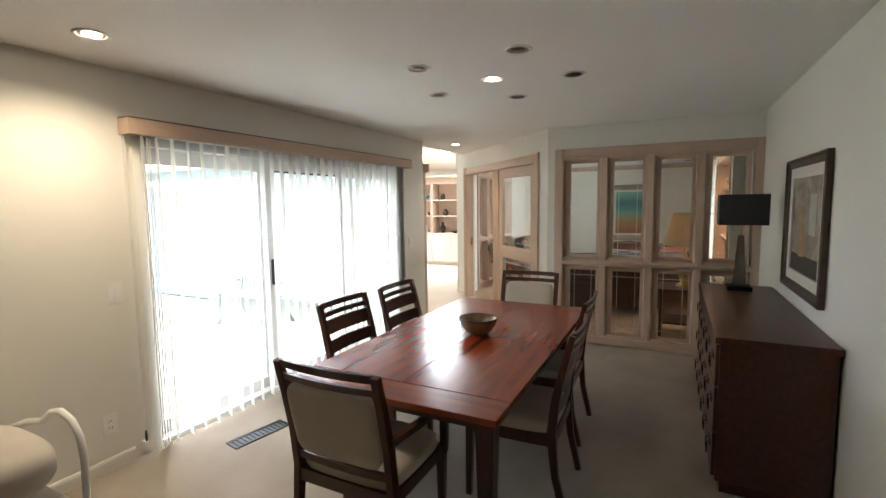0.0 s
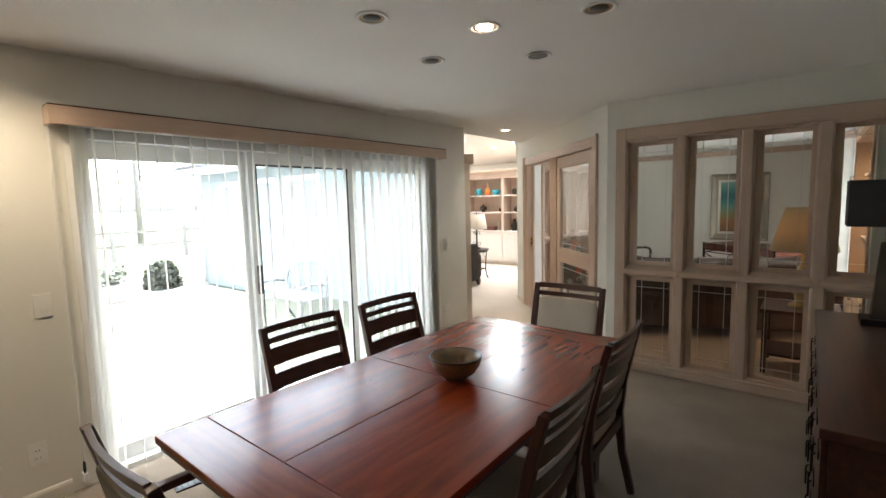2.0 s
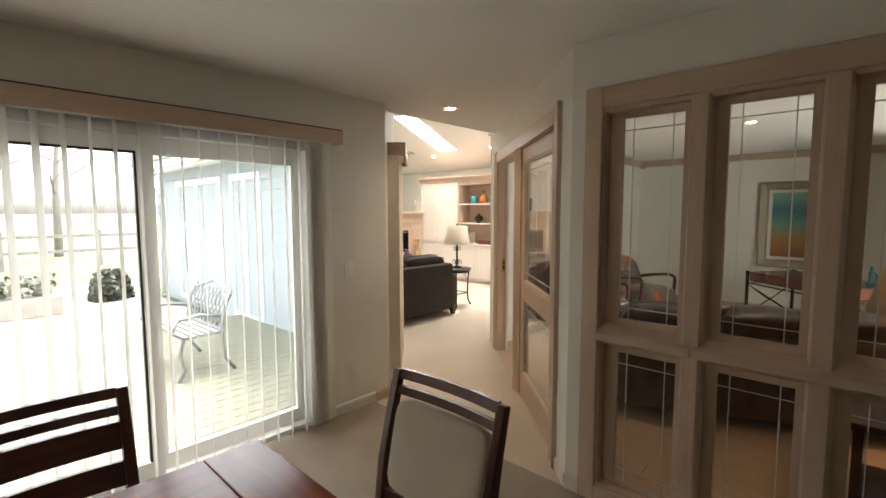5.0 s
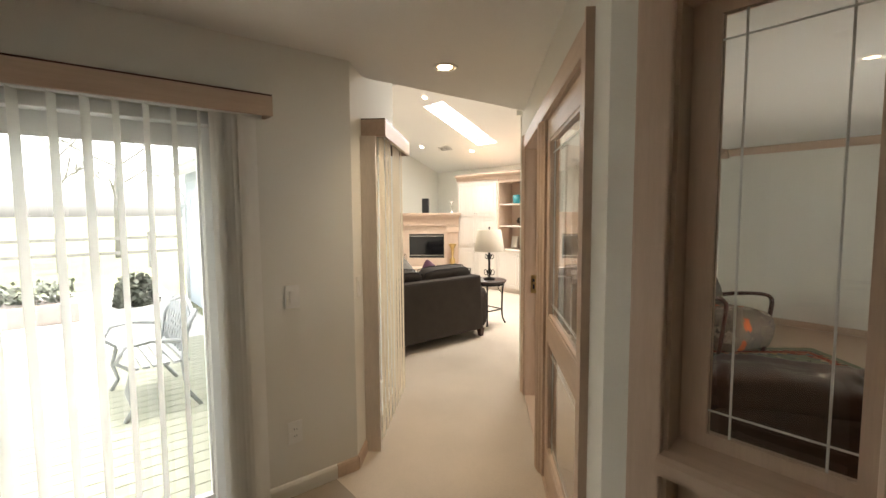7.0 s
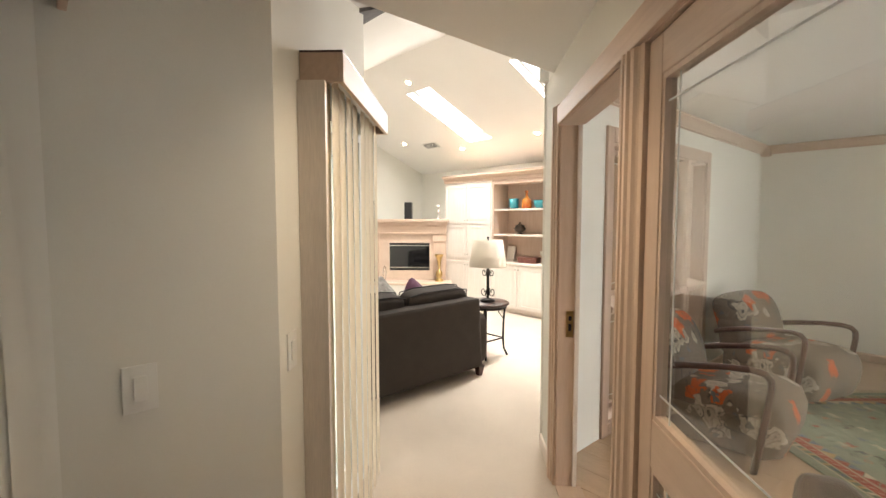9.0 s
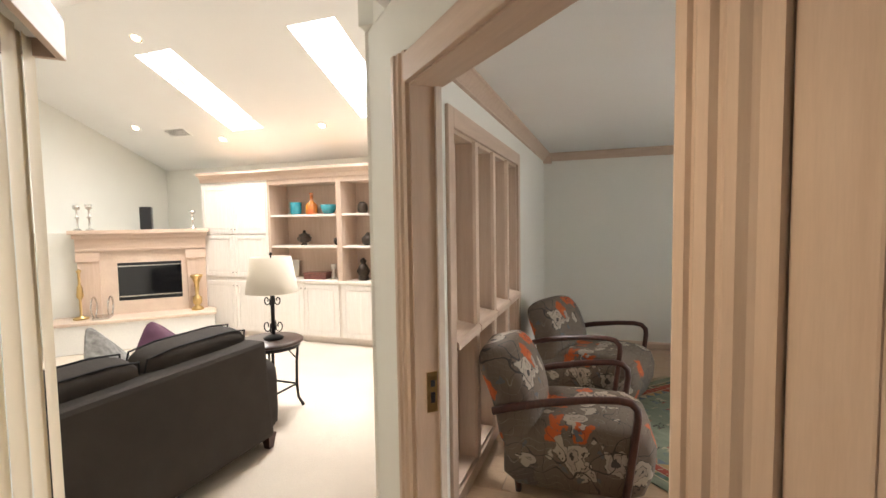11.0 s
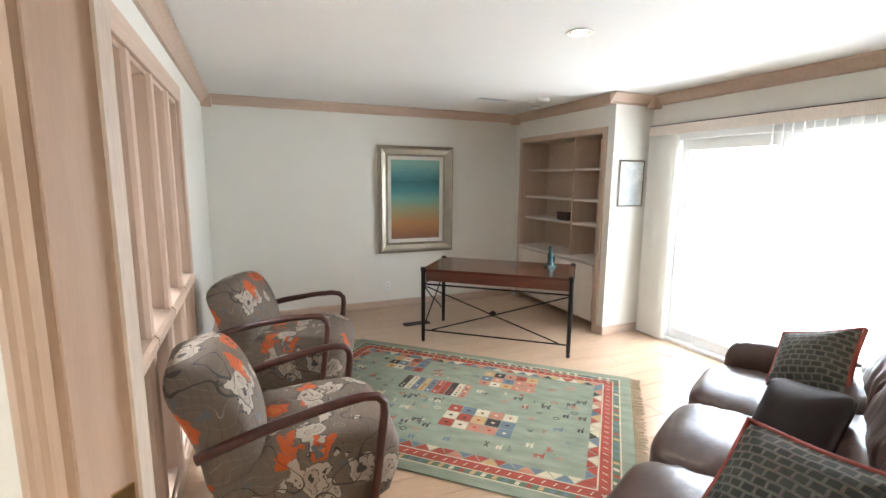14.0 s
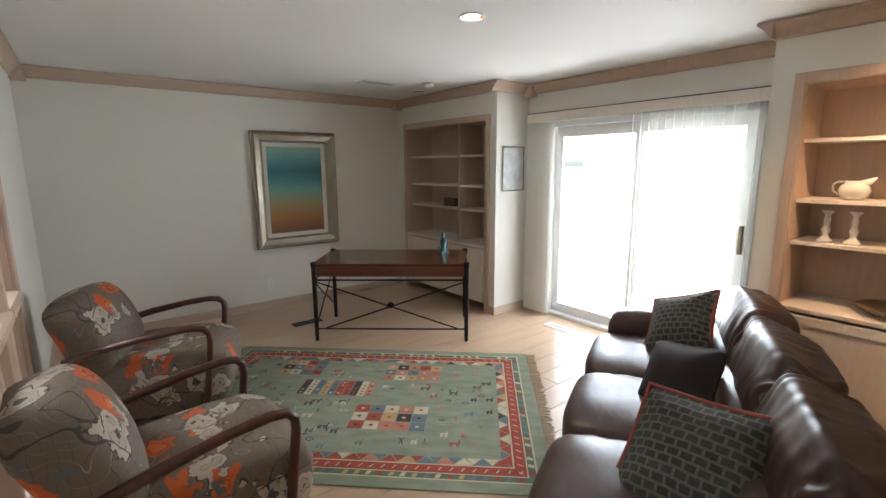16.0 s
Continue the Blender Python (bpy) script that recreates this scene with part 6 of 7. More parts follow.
tube(bm, [(0, -0.045, 0.12), (0, -0.09, 0.14), (0, -0.12, 0.165)], [0.032, 0.022, 0.006], 10)
part("spout", bm, CERAMIC, jug, smooth=True)
jug.scale = (0.76, 0.76, 0.80)


def candlestick(x, y, z):
    e = thing("candlestick", x, y, z, 0, "turned cream candlestick on the bookcase shelf", "candlestick", "candlesticks on the shelf")
    bm = bmesh.new()
    lathe(bm, [(0, 0), (0.042, 0.0), (0.042, 0.012), (0.02, 0.03), (0.014, 0.05), (0.024, 0.075), (0.014, 0.10), (0.018, 0.14), (0.012, 0.165), (0.03, 0.185), (0.03, 0.195), (0, 0.195)], 18)
    part("stem", bm, CERAMIC, e, smooth=True)


candlestick(1.38, 7.13, 1.14)
candlestick(1.38, 7.00, 1.14)
wb = thing("woven_bowl", 1.42, 6.75, 0.745, 0, "shallow brown dish on the bookcase counter", "bowl")
bm = bmesh.new()
lathe(bm, [(0, 0.01), (0.10, 0.012), (0.19, 0.05), (0.20, 0.05), (0.11, 0.002), (0, 0.0)], 32)
part("body", bm, STONEWARE, wb, smooth=True)
cov = thing("covered_dish", 1.42, 6.72, 1.76, 0, "white covered dish on the top shelf", "dish")
bm = bmesh.new()
lathe(bm, [(0, 0.0), (0.07, 0.0), (0.12, 0.05), (0.14, 0.10), (0.11, 0.14), (0.03, 0.17), (0.02, 0.19), (0, 0.195)], 24)
part("body", bm, CERAMIC, cov, smooth=True)
# small things on the far bookcase
vs_ = thing("vase", 1.45, 10.14, 1.73, 0, "small white vase on the far bookcase", "vase")
bm = bmesh.new()
lathe(bm, [(0, 0), (0.035, 0), (0.06, 0.08), (0.035, 0.17), (0.04, 0.22), (0.03, 0.22), (0, 0.1)], 18)
part("body", bm, CERAMIC, vs_, smooth=True)
bx = thing("trinket_box", 1.42, 10.78, 1.12, 0, "dark patterned trinket box on the bookcase shelf", "box")
block("body", (-0.05, -0.10, 0), (0.05, 0.10, 0.075), mat("patterned_lacquer", (0.10, 0.07, 0.05), 0.4, var=0.3, scale=40), bx, bevel=0.006)
block("lid", (-0.055, -0.105, 0.075), (0.055, 0.105, 0.10), ESPRESSO, bx, bevel=0.006)
# ---- living room ----
SOFA_G = mat("charcoal_brown_cloth", (0.062, 0.052, 0.045), 0.9, var=0.08, scale=6, bump=0.4, bscale=450, fine=0.1, spec=0.2)
PIPING = mat("black_piping", (0.012, 0.011, 0.011), 0.8)
SHADE_W = cloth_translucent("ivory_shade", (0.80, 0.74, 0.64), 0.35)
TILE = mat("peach_marble", (0.66, 0.53, 0.42), 0.3, var=0.10, scale=5, alt=(0.60, 0.46, 0.36), bscale=40, fine=0.05)
HEARTHW = mat("white_plaster_hearth", (0.80, 0.78, 0.73), 0.7, var=0.03, scale=3, bump=0.2, bscale=90)
FIREGLASS = mat("black_fire_glass", (0.008, 0.008, 0.009), 0.08, var=0.1, coat=0.4)
TEAL = mat("teal_glass", (0.03, 0.28, 0.33), 0.15, var=0.1, scale=9, coat=0.6)
AMBER = mat("amber_glass", (0.62, 0.24, 0.02), 0.15, var=0.2, scale=9, alt=(0.45, 0.06, 0.02), coat=0.6)
BRONZE = mat("dark_bronze", (0.07, 0.05, 0.035), 0.4, 0.6, var=0.3, scale=30)
REDBOX = mat("russet_leather", (0.20, 0.07, 0.05), 0.5, var=0.2, scale=20)
PLUM = mat("plum_velvet", (0.12, 0.035, 0.075), 0.8, var=0.15, scale=9)
GREYPAT = mat("grey_print_cloth", (0.38, 0.36, 0.33), 0.85, var=0.3, scale=25, alt=(0.14, 0.13, 0.12))


def living_sofa():
    """Back towards +x, seat facing -x."""
    e = thing("fabric_sofa", -4.45, 7.37, 0, 0, "charcoal brown fabric sofa seen from behind", "sofa")
    bm = bmesh.new()
    bm_box(bm, (0.30, -0.80, 0.10), (0.50, 0.80, 0.78))
    for v in bm.verts:
        if v.co.z > 0.5:
            v.co.x -= 0.05
    part("back", bm, SOFA_G, e, bevel=0.03)
    bm = bmesh.new()
    bm_box(bm, (-0.46, -0.80, 0.10), (0.30, 0.80, 0.30))
    part("base", bm, SOFA_G, e, bevel=0.02)
    for s in (-1, 1):
        bm = bmesh.new()
        cushion(bm, 0.92, 0.20, 0.54, Matrix.Translation((0.0, s * 0.82, 0.36)), 7, 0.0, 7)
        part("arm", bm, SOFA_G, e, smooth=True)
        bm = bmesh.new()
        cushion(bm, 0.62, 0.70, 0.17, Matrix.Translation((-0.14, s * 0.36, 0.38)), 7, 0.3, 6)
        part("seat_cushion", bm, SOFA_G, e, smooth=True)
        bm = bmesh.new()
        m = Matrix.Translation((0.20, s * 0.385, 0.69)) @ Matrix.Rotation(radians(12), 4, "Y")
        cushion(bm, 0.22, 0.77, 0.42, m, 8, 0.0, 5)
        bc = part("back_cushion", bm, SOFA_G, e, smooth=True)
        for off in (-0.075, 0.075):
            bm = bmesh.new()
            tube(bm, [m @ Vector((off, -0.37, 0.10)), m @ Vector((off, -0.36, 0.185)), m @ Vector((off, -0.2, 0.208)), m @ Vector((off, 0.2, 0.208)), m @ Vector((off, 0.36, 0.185)), m @ Vector((off, 0.37, 0.10))], 0.006, 6)
            part("piping", bm, PIPING, bc)
        for x in (-0.40, 0.44):
            bm = bmesh.new()
            lo = [bm.verts.new((x + u * 0.022, s * 0.80 + v * 0.022, 0.0)) for u, v in ((-1, -1), (1, -1), (1, 1), (-1, 1))]
            hi = [bm.verts.new((x + u * 0.038, s * 0.80 + v * 0.038, 0.105)) for u, v in ((-1, -1), (1, -1), (1, 1), (-1, 1))]
            bm.faces.new(lo[::-1])
            bm.faces.new(hi)
            for k in range(4):
                bm.faces.new((lo[k], lo[(k + 1) % 4], hi[(k + 1) % 4], hi[k]))
            part("foot", bm, ESPRESSO, e)
    return e


living_sofa()
for nm, x, y, z, rz, mt, lb in (("throw_pillow", -4.51, 7.43, 0.76, 35, GREYPAT, "grey patterned throw pillow standing on the sofa"), ("throw_pillow", -4.55, 7.82, 0.70, 10, PLUM, "plum velvet throw pillow standing on the sofa")):
    e = new(nm)
    e.matrix_world = pose(x, y, z, 0, 0, rz) @ pose(0, 0, 0, 0, 70, 0) @ pose(0, 0, 0, 0, 0, 45)
    tagged(e, lb, "pillow")
    bm = bmesh.new()
    cushion(bm, 0.42, 0.42, 0.15, None, 8, 0.0, 6)
    for v in bm.verts:
        r = max(abs(v.co.x), abs(v.co.y)) / 0.21
        v.co.z *= max(0.12, 1 - r ** 2.6)
    part("cover", bm, mt, e, smooth=True)


def side_table(x, y):
    e = thing("side_table", x, y, 0, 0, "round dark wood side table on twisted iron legs", "table")
    bm = bmesh.new()
    lathe(bm, [(0, 0.585), (0.255, 0.585), (0.27, 0.595), (0.27, 0.612), (0.255, 0.62), (0, 0.62)], 40)
    part("top", bm, wood("walnut_round_top", (0.06, 0.028, 0.018), (0.03, 0.014, 0.01), 0.35, axis=0, coat=0.3), e, smooth=True)
    bm = bmesh.new()
    lathe(bm, [(0.235, 0.555), (0.245, 0.555), (0.245, 0.585), (0.235, 0.585), (0.235, 0.555)], 32)
    part("ring", bm, DARKMETAL, e)
    for k in range(4):
        a = math.pi / 4 + math.pi / 2 * k
        c, s = math.cos(a), math.sin(a)
        bm = bmesh.new()
        tube(bm, [(c * 0.225, s * 0.225, 0.57), (c * 0.21, s * 0.21, 0.40), (c * 0.205, s * 0.205, 0.2), (c * 0.215, s * 0.215, 0.08), (c * 0.255, s * 0.255, 0.0)], [0.012, 0.011, 0.013, 0.011, 0.014], 8)
        part("leg", bm, DARKMETAL, e, smooth=True)
        bm = bmesh.new()
        b = a + math.pi / 2
        tube(bm, [(c * 0.207, s * 0.207, 0.20), (math.cos(b) * 0.207, math.sin(b) * 0.207, 0.20)], 0.009, 6)
        part("stretcher", bm, DARKMETAL, e)
        bm = bmesh.new()
        tube(bm, [(c * 0.21, s * 0.21, 0.42), (c * 0.15, s * 0.15, 0.50), (c * 0.20, s * 0.20, 0.56)], 0.006, 6)
        part("scroll", bm, DARKMETAL, e)
    return e


side_table(-4.44, 8.72)


def scroll_lamp(x, y, z):
    e = thing("table_lamp", x, y, z, 0, "wrought iron scroll lamp with an ivory drum shade", "lamp")
    bm = bmesh.new()
    lathe(bm, [(0, 0), (0.08, 0.0), (0.085, 0.012), (0.05, 0.03), (0.018, 0.04), (0, 0.04)], 24)
    part("foot", bm, DARKMETAL, e, smooth=True)
    bm = bmesh.new()
    tube(bm, [(0, 0, 0.03), (0, 0, 0.42)], 0.016, 10)
    part("stem", bm, DARKMETAL, e, smooth=True)
    for k in range(4):
        a = math.pi / 2 * k + 0.4
        c, s = math.cos(a), math.sin(a)
        for z0, sc in ((0.05, 1.0), (0.27, 0.8)):
            bm = bmesh.new()
            pts = []
            for i in range(14):
                t = i / 13 * 2.2 * math.pi
                r = 0.036 * sc * (1 - 0.055 * i)
                pts.append((c * (0.018 + 0.034 * sc + r * math.cos(t + math.pi)), s * (0.018 + 0.034 * sc + r * math.cos(t + math.pi)), z0 + 0.06 + r * math.sin(t + math.pi) * 1.6))
            tube(bm, pts, 0.005, 6)
            part("scroll", bm, DARKMETAL, e, smooth=True)
    bm = bmesh.new()
    lathe(bm, [(0.215, 0.40), (0.165, 0.70), (0.162, 0.70), (0.212, 0.40), (0.215, 0.40)], 36)
    part("shade", bm, SHADE_W, e, "ivory fabric drum shade", smooth=True)
    bm = bmesh.new()
    tube(bm, [(0, 0, 0.42), (0, 0, 0.715)], 0.006, 8)
    bmesh.ops.create_uvsphere(bm, u_segments=10, v_segments=8, radius=0.014, matrix=Matrix.Translation((0, 0, 0.725)))
    part("finial", bm, DARKMETAL, e, smooth=True)
    block("spider", (-0.163, -0.004, 0.66), (0.163, 0.004, 0.665), DARKMETAL, e)
    return e


scroll_lamp(-4.42, 8.74, 0.62)


def panel_door(e, x0, x1, z0, z1, y, knob):
    s = 0.055
    d = block("door", (x0, y, z0), (x1, y + 0.012, z1), PALEW, e)
    for nm, a, b in (("stile", (x0, y - 0.008, z0), (x0 + s, y, z1)), ("stile", (x1 - s, y - 0.008, z0), (x1, y, z1)), ("rail", (x0 + s, y - 0.008, z0), (x1 - s, y, z0 + s)), ("rail", (x0 + s, y - 0.008, z1 - s), (x1 - s, y, z1))):
        block(nm, a, b, PALEW, d, bevel=0.002)
    block("raised_panel", (x0 + s + 0.02, y - 0.006, z0 + s + 0.02), (x1 - s - 0.02, y, z1 - s - 0.02), PALEW, d, bevel=0.004)
    bm = bmesh.new()
    kx = x1 - 0.028 if knob > 0 else x0 + 0.028
    kz = z0 + 0.06 if z0 > 0.8 else z1 - 0.06
    bmesh.ops.create_uvsphere(bm, u_segments=8, v_segments=6, radius=0.012, matrix=Matrix.Translation((kx, y - 0.018, kz)))
    part("knob", bm, CHROME, d, smooth=True)


def cabinet_unit(x0, x1, tall, label):
    """Face at local y = 0, body behind it to y = 0.6."""
    e = thing("built_in_cabinet", (x0 + x1) / 2, 10.72, 0, 0, label, "cabinet", "built-in cabinets of the living room")
    w = (x1 - x0) / 2
    t = 0.02
    if tall:
        block("carcass", (-w, 0.0, 0.08), (w, 0.62, 2.20), PALEW, e)
    else:
        block("base_carcass", (-w, 0.0, 0.08), (w, 0.62, 0.80), PALE, e)
        block("side_panel", (-w, 0.0, 0.84), (-w + 0.035, 0.40, 2.20), OAK, e)
        block("side_panel", (w - 0.035, 0.0, 0.84), (w, 0.40, 2.20), OAK, e)
        block("back_panel", (-w + 0.035, 0.38, 0.84), (w - 0.035, 0.40, 2.20), OAK, e)
        block("top_panel", (-w + 0.035, 0.0, 2.13), (w - 0.035, 0.38, 2.20), OAK, e)
    block("toe_kick", (-w, 0.05, 0.0), (w, 0.6, 0.08), PALE, e)
    mid = 0.0
    rows = [(0.10, 0.79)] + ([(0.86, 1.45), (1.47, 2.15)] if tall else [])
    for z0, z1 in rows:
        panel_door(e, -w + 0.02, mid - 0.004, z0, z1, -0.012, 1)
        panel_door(e, mid + 0.004, w - 0.02, z0, z1, -0.012, -1)
    if not tall:
        block("counter", (-w, -0.03, 0.80), (w, 0.40, 0.84), PALE, e, bevel=0.006)
        for z in (1.30, 1.72):
            block("shelf", (-w + 0.035, 0.02, z - 0.028), (w - 0.035, 0.38, z), PALE, e, bevel=0.002)
    bm = bmesh.new()
    prof = [(0.0, 2.20), (-0.02, 2.20), (-0.025, 2.25), (-0.06, 2.29), (-0.085, 2.30), (-0.085, 2.335), (0.40, 2.335), (0.40, 2.20)]
    a = [bm.verts.new((-w, y, z)) for y, z in prof]
    b = [bm.verts.new((w, y, z)) for y, z in prof]
    bm.faces.new(a)
    bm.faces.new(b[::-1])
    for k in range(len(prof)):
        bm.faces.new((a[k], b[k], b[(k + 1) % len(prof)], a[(k + 1) % len(prof)]))
    part("crown", bm, OAK_X, e)
    return e


cabinet_unit(-7.316, -6.14, True, "tall pale limed cabinet with panelled doors")
cabinet_unit(-6.138, -5.011, False, "pale limed cabinet with open shelves holding glassware")
cabinet_unit(-5.009, -3.903, False, "pale limed cabinet with open shelves holding ornaments")
cabinet_unit(-3.901, -2.822, False, "pale limed cabinet with open shelves, mostly empty")


def turned(name, x, y, z, prof, material, label, category, n=16):
    e = thing(name, x, y, z, 0, label, category)
    bm = bmesh.new()
    lathe(bm, prof, n)
    part("body", bm, material, e, smooth=True)
    return e


cup = [(0, 0), (0.06, 0), (0.075, 0.02), (0.08, 0.17), (0.074, 0.17), (0.068, 0.02), (0, 0.012)]
turned("teal_vase", -5.815, 10.910, 1.72, cup, TEAL, "teal glass tumbler vase on the shelf", "vase")
turned("teal_bowl", -5.29, 10.910, 1.72, [(0, 0), (0.06, 0), (0.10, 0.05), (0.11, 0.13), (0.104, 0.13), (0.09, 0.05), (0, 0.015)], TEAL, "teal glass bowl on the shelf", "bowl")
turned("amber_bottle", -5.542, 10.890, 1.72, [(0, 0), (0.075, 0), (0.085, 0.03), (0.08, 0.13), (0.03, 0.18), (0.022, 0.21), (0.022, 0.27), (0.03, 0.275), (0.03, 0.29), (0, 0.29)], AMBER, "amber and red glass bottle on the shelf", "bottle")
turned("bronze_urn", -5.689, 10.910, 1.30, [(0, 0), (0.06, 0), (0.03, 0.03), (0.09, 0.06), (0.10, 0.10), (0.07, 0.13), (0.085, 0.14), (0.02, 0.17), (0.02, 0.2), (0, 0.205)], BRONZE, "dark lidded bronze urn on the shelf", "urn")
turned("dark_orb", -5.184, 10.950, 1.30, [(0, 0), (0.03, 0.0), (0.055, 0.04), (0.05, 0.09), (0, 0.11)], BRONZE, "small dark ornament on the shelf", "ornament")
bk = thing("leather_box", -5.479, 10.890, 0.84, 8, "russet leather box on the cabinet counter", "box")
block("body", (-0.16, -0.09, 0), (0.16, 0.09, 0.065), REDBOX, bk, bevel=0.006)
block("lid", (-0.165, -0.095, 0.066), (0.165, 0.095, 0.092), REDBOX, bk, bevel=0.008)
turned("glass_candle", -5.248, 10.930, 0.84, [(0, 0), (0.03, 0), (0.012, 0.03), (0.012, 0.12), (0.035, 0.14), (0.035, 0.2), (0, 0.2)], CERAMIC, "pale candle holder on the counter", "candle holder")
pf = thing("photo_frame", -5.961, 11.000, 0.84, 0, "pale leaning photo frame on the counter", "frame")
block("body", (-0.08, -0.01, 0), (0.08, 0.01, 0.24), LINEN, pf, bevel=0.003, m=Matrix.Rotation(radians(-10), 4, "X") @ Matrix.Translation((0, 0, 0.004)))
turned("dark_pot", -4.691, 10.910, 1.30, [(0, 0), (0.05, 0), (0.09, 0.05), (0.085, 0.10), (0.05, 0.13), (0.02, 0.17), (0, 0.17)], BRONZE, "dark lidded pot on the shelf", "pot")
turned("dark_pot", -4.764, 10.910, 1.72, [(0, 0), (0.05, 0), (0.07, 0.05), (0.06, 0.12), (0.03, 0.15), (0, 0.15)], BRONZE, "small dark pot on the top shelf", "pot")
turned("bronze_figure", -4.764, 10.890, 0.84, [(0, 0), (0.07, 0), (0.06, 0.06), (0.09, 0.12), (0.05, 0.2), (0.03, 0.22), (0.045, 0.26), (0, 0.3)], BRONZE, "dark bronze ornament on the counter", "ornament")
turned("flat_bowl", -4.324, 10.890, 0.84, [(0, 0), (0.10, 0), (0.20, 0.05), (0.19, 0.052), (0.09, 0.012), (0, 0.01)], BRONZE, "wide dark bowl on the counter", "bowl", 28)
turned("white_vase", -4.271, 10.950, 1.72, [(0, 0), (0.04, 0), (0.06, 0.06), (0.03, 0.14), (0.04, 0.18), (0, 0.18)], CERAMIC, "small white vase on the top shelf", "vase")
turned("dark_orb", -4.218, 10.910, 1.30, [(0, 0), (0.05, 0.0), (0.085, 0.03), (0.06, 0.07), (0, 0.08)], BRONZE, "small dark bowl on the shelf", "ornament")

# ---- corner fireplace: local x runs along the face, y into the corner ----
mF = Matrix(((-R2, -R2, 0, -7.316), (-R2, R2, 0, 10.69), (0, 0, 1, 0), (0, 0, 0, 1)))
c0, c1 = mF @ Vector((-0.06, 0.021, 0)), mF @ Vector((1.78, 0.021, 0))
slab("wall_chimney", [(c0.x, c0.y), (c0.x, 11.55), (-9.0, 11.55), (-9.0, c1.y), (c1.x, c1.y)][::-1], 0.0, 1.52, WALL, "cream chimney breast across the corner, as high as the mantel", "wall")
fp = new("fireplace")
fp.matrix_world = mF
tagged(fp, "corner fireplace with a pickled oak mantel and marble surround", "fireplace")
for nm, a, b, mt in (("mantel_shelf", (-0.10, -0.20, 1.50), (1.52, 0.02, 1.55), OAK_X), ("mantel_cove", (-0.07, -0.15, 1.44), (1.49, 0.02, 1.50), OAK_X), ("frieze", (-0.05, -0.10, 1.30), (1.47, 0.02, 1.44), OAK_X),
                     ("architrave", (-0.05, -0.115, 1.275), (1.47, 0.02, 1.30), OAK_X)):
    block(nm, a, b, mt, fp, bevel=0.005)
for a in (-0.04, 1.22):
    block("pilaster", (a, -0.085, 0.40), (a + 0.24, 0.02, 1.275), OAK, fp, bevel=0.006)
    block("pilaster_cap", (a - 0.012, -0.105, 1.13), (a + 0.252, -0.085, 1.26), OAK_X, fp, bevel=0.006)
bm = bmesh.new()
for a, b in (((0.20, -0.05, 0.40), (0.27, 0.02, 1.275)), ((1.03, -0.05, 0.40), (1.22, 0.02, 1.275)), ((0.27, -0.05, 1.10), (1.03, 0.02, 1.275)), ((0.27, -0.05, 0.40), (1.03, 0.02, 0.58))):
    bm_box(bm, a, b)
part("marble_surround", bm, TILE, fp)
fb = block("firebox", (0.27, -0.03, 0.58), (1.03, 0.015, 1.10), FIREGLASS, fp)
block("brass_trim", (0.27, -0.055, 1.045), (1.03, -0.03, 1.062), CHROME, fb)
block("brass_trim", (0.27, -0.055, 0.63), (1.03, -0.03, 0.647), CHROME, fb)
block("louvre", (0.27, -0.045, 1.066), (1.03, -0.031, 1.096), BLACK, fb)
block("louvre", (0.27, -0.045, 0.585), (1.03, -0.031, 0.625), BLACK, fb)
block("hearth_slab", (-0.16, -0.50, 0.36), (1.75, 0.02, 0.40), TILE, fp, bevel=0.008)
block("hearth_base", (-0.14, -0.47, 0.0), (1.73, 0.02, 0.36), HEARTHW, fp, bevel=0.005)


def on_mantel(u, v, z):
    return mF @ Vector((u, v, z))


p = on_mantel(0.66, -0.07, 1.55)
spk = thing("loudspeaker", p.x, p.y, p.z, -45, "small black loudspeaker on the mantel", "speaker")
block("cabinet", (-0.085, -0.07, 0), (0.085, 0.07, 0.31), BLACK, spk, bevel=0.015)
block("badge", (-0.03, -0.073, 0.22), (0.03, -0.07, 0.245), CHROME, spk)
for u, hgt in ((0.10, 0.26), (1.30, 0.34), (1.43, 0.33)):
    p = on_mantel(u, -0.08, 1.55)
    turned("candle_holder", p.x, p.y, p.z, [(0, 0), (0.045, 0), (0.045, 0.012), (0.012, 0.03), (0.012, hgt * 0.45), (0.03, hgt * 0.5), (0.012, hgt * 0.56), (0.012, hgt * 0.8), (0.04, hgt * 0.85), (0.04, hgt), (0, hgt)], CHROME, "silvery candle holder on the mantel", "candle holder")
p = on_mantel(0.08, -0.2, 0.40)
turned("lantern", p.x, p.y, p.z, [(0, 0), (0.08, 0), (0.08, 0.03), (0.03, 0.06), (0.06, 0.10), (0.06, 0.18), (0.02, 0.21), (0.035, 0.38), (0.06, 0.45), (0.08, 0.465), (0.08, 0.50), (0, 0.50)], BRASS, "tall brass lantern on the hearth", "lantern")
p = on_mantel(1.18, -0.25, 0.40)
bs = thing("log_basket", p.x, p.y, p.z, -45, "bent metal log holder on the hearth", "log holder")
for yy in (-0.09, 0.09):
    bm = bmesh.new()
    tube(bm, [(0.15 * math.cos(a), yy, 0.15 + 0.13 * math.sin(a)) for a in [math.pi * (-0.35 + 1.7 * i / 16) for i in range(17)]], 0.01, 6)
    part("hoop", bm, CHROME, bs, smooth=True)
block("tray", (-0.14, -0.09, 0.0), (0.14, 0.09, 0.025), CHROME, bs)
p = on_mantel(1.42, -0.2, 0.40)
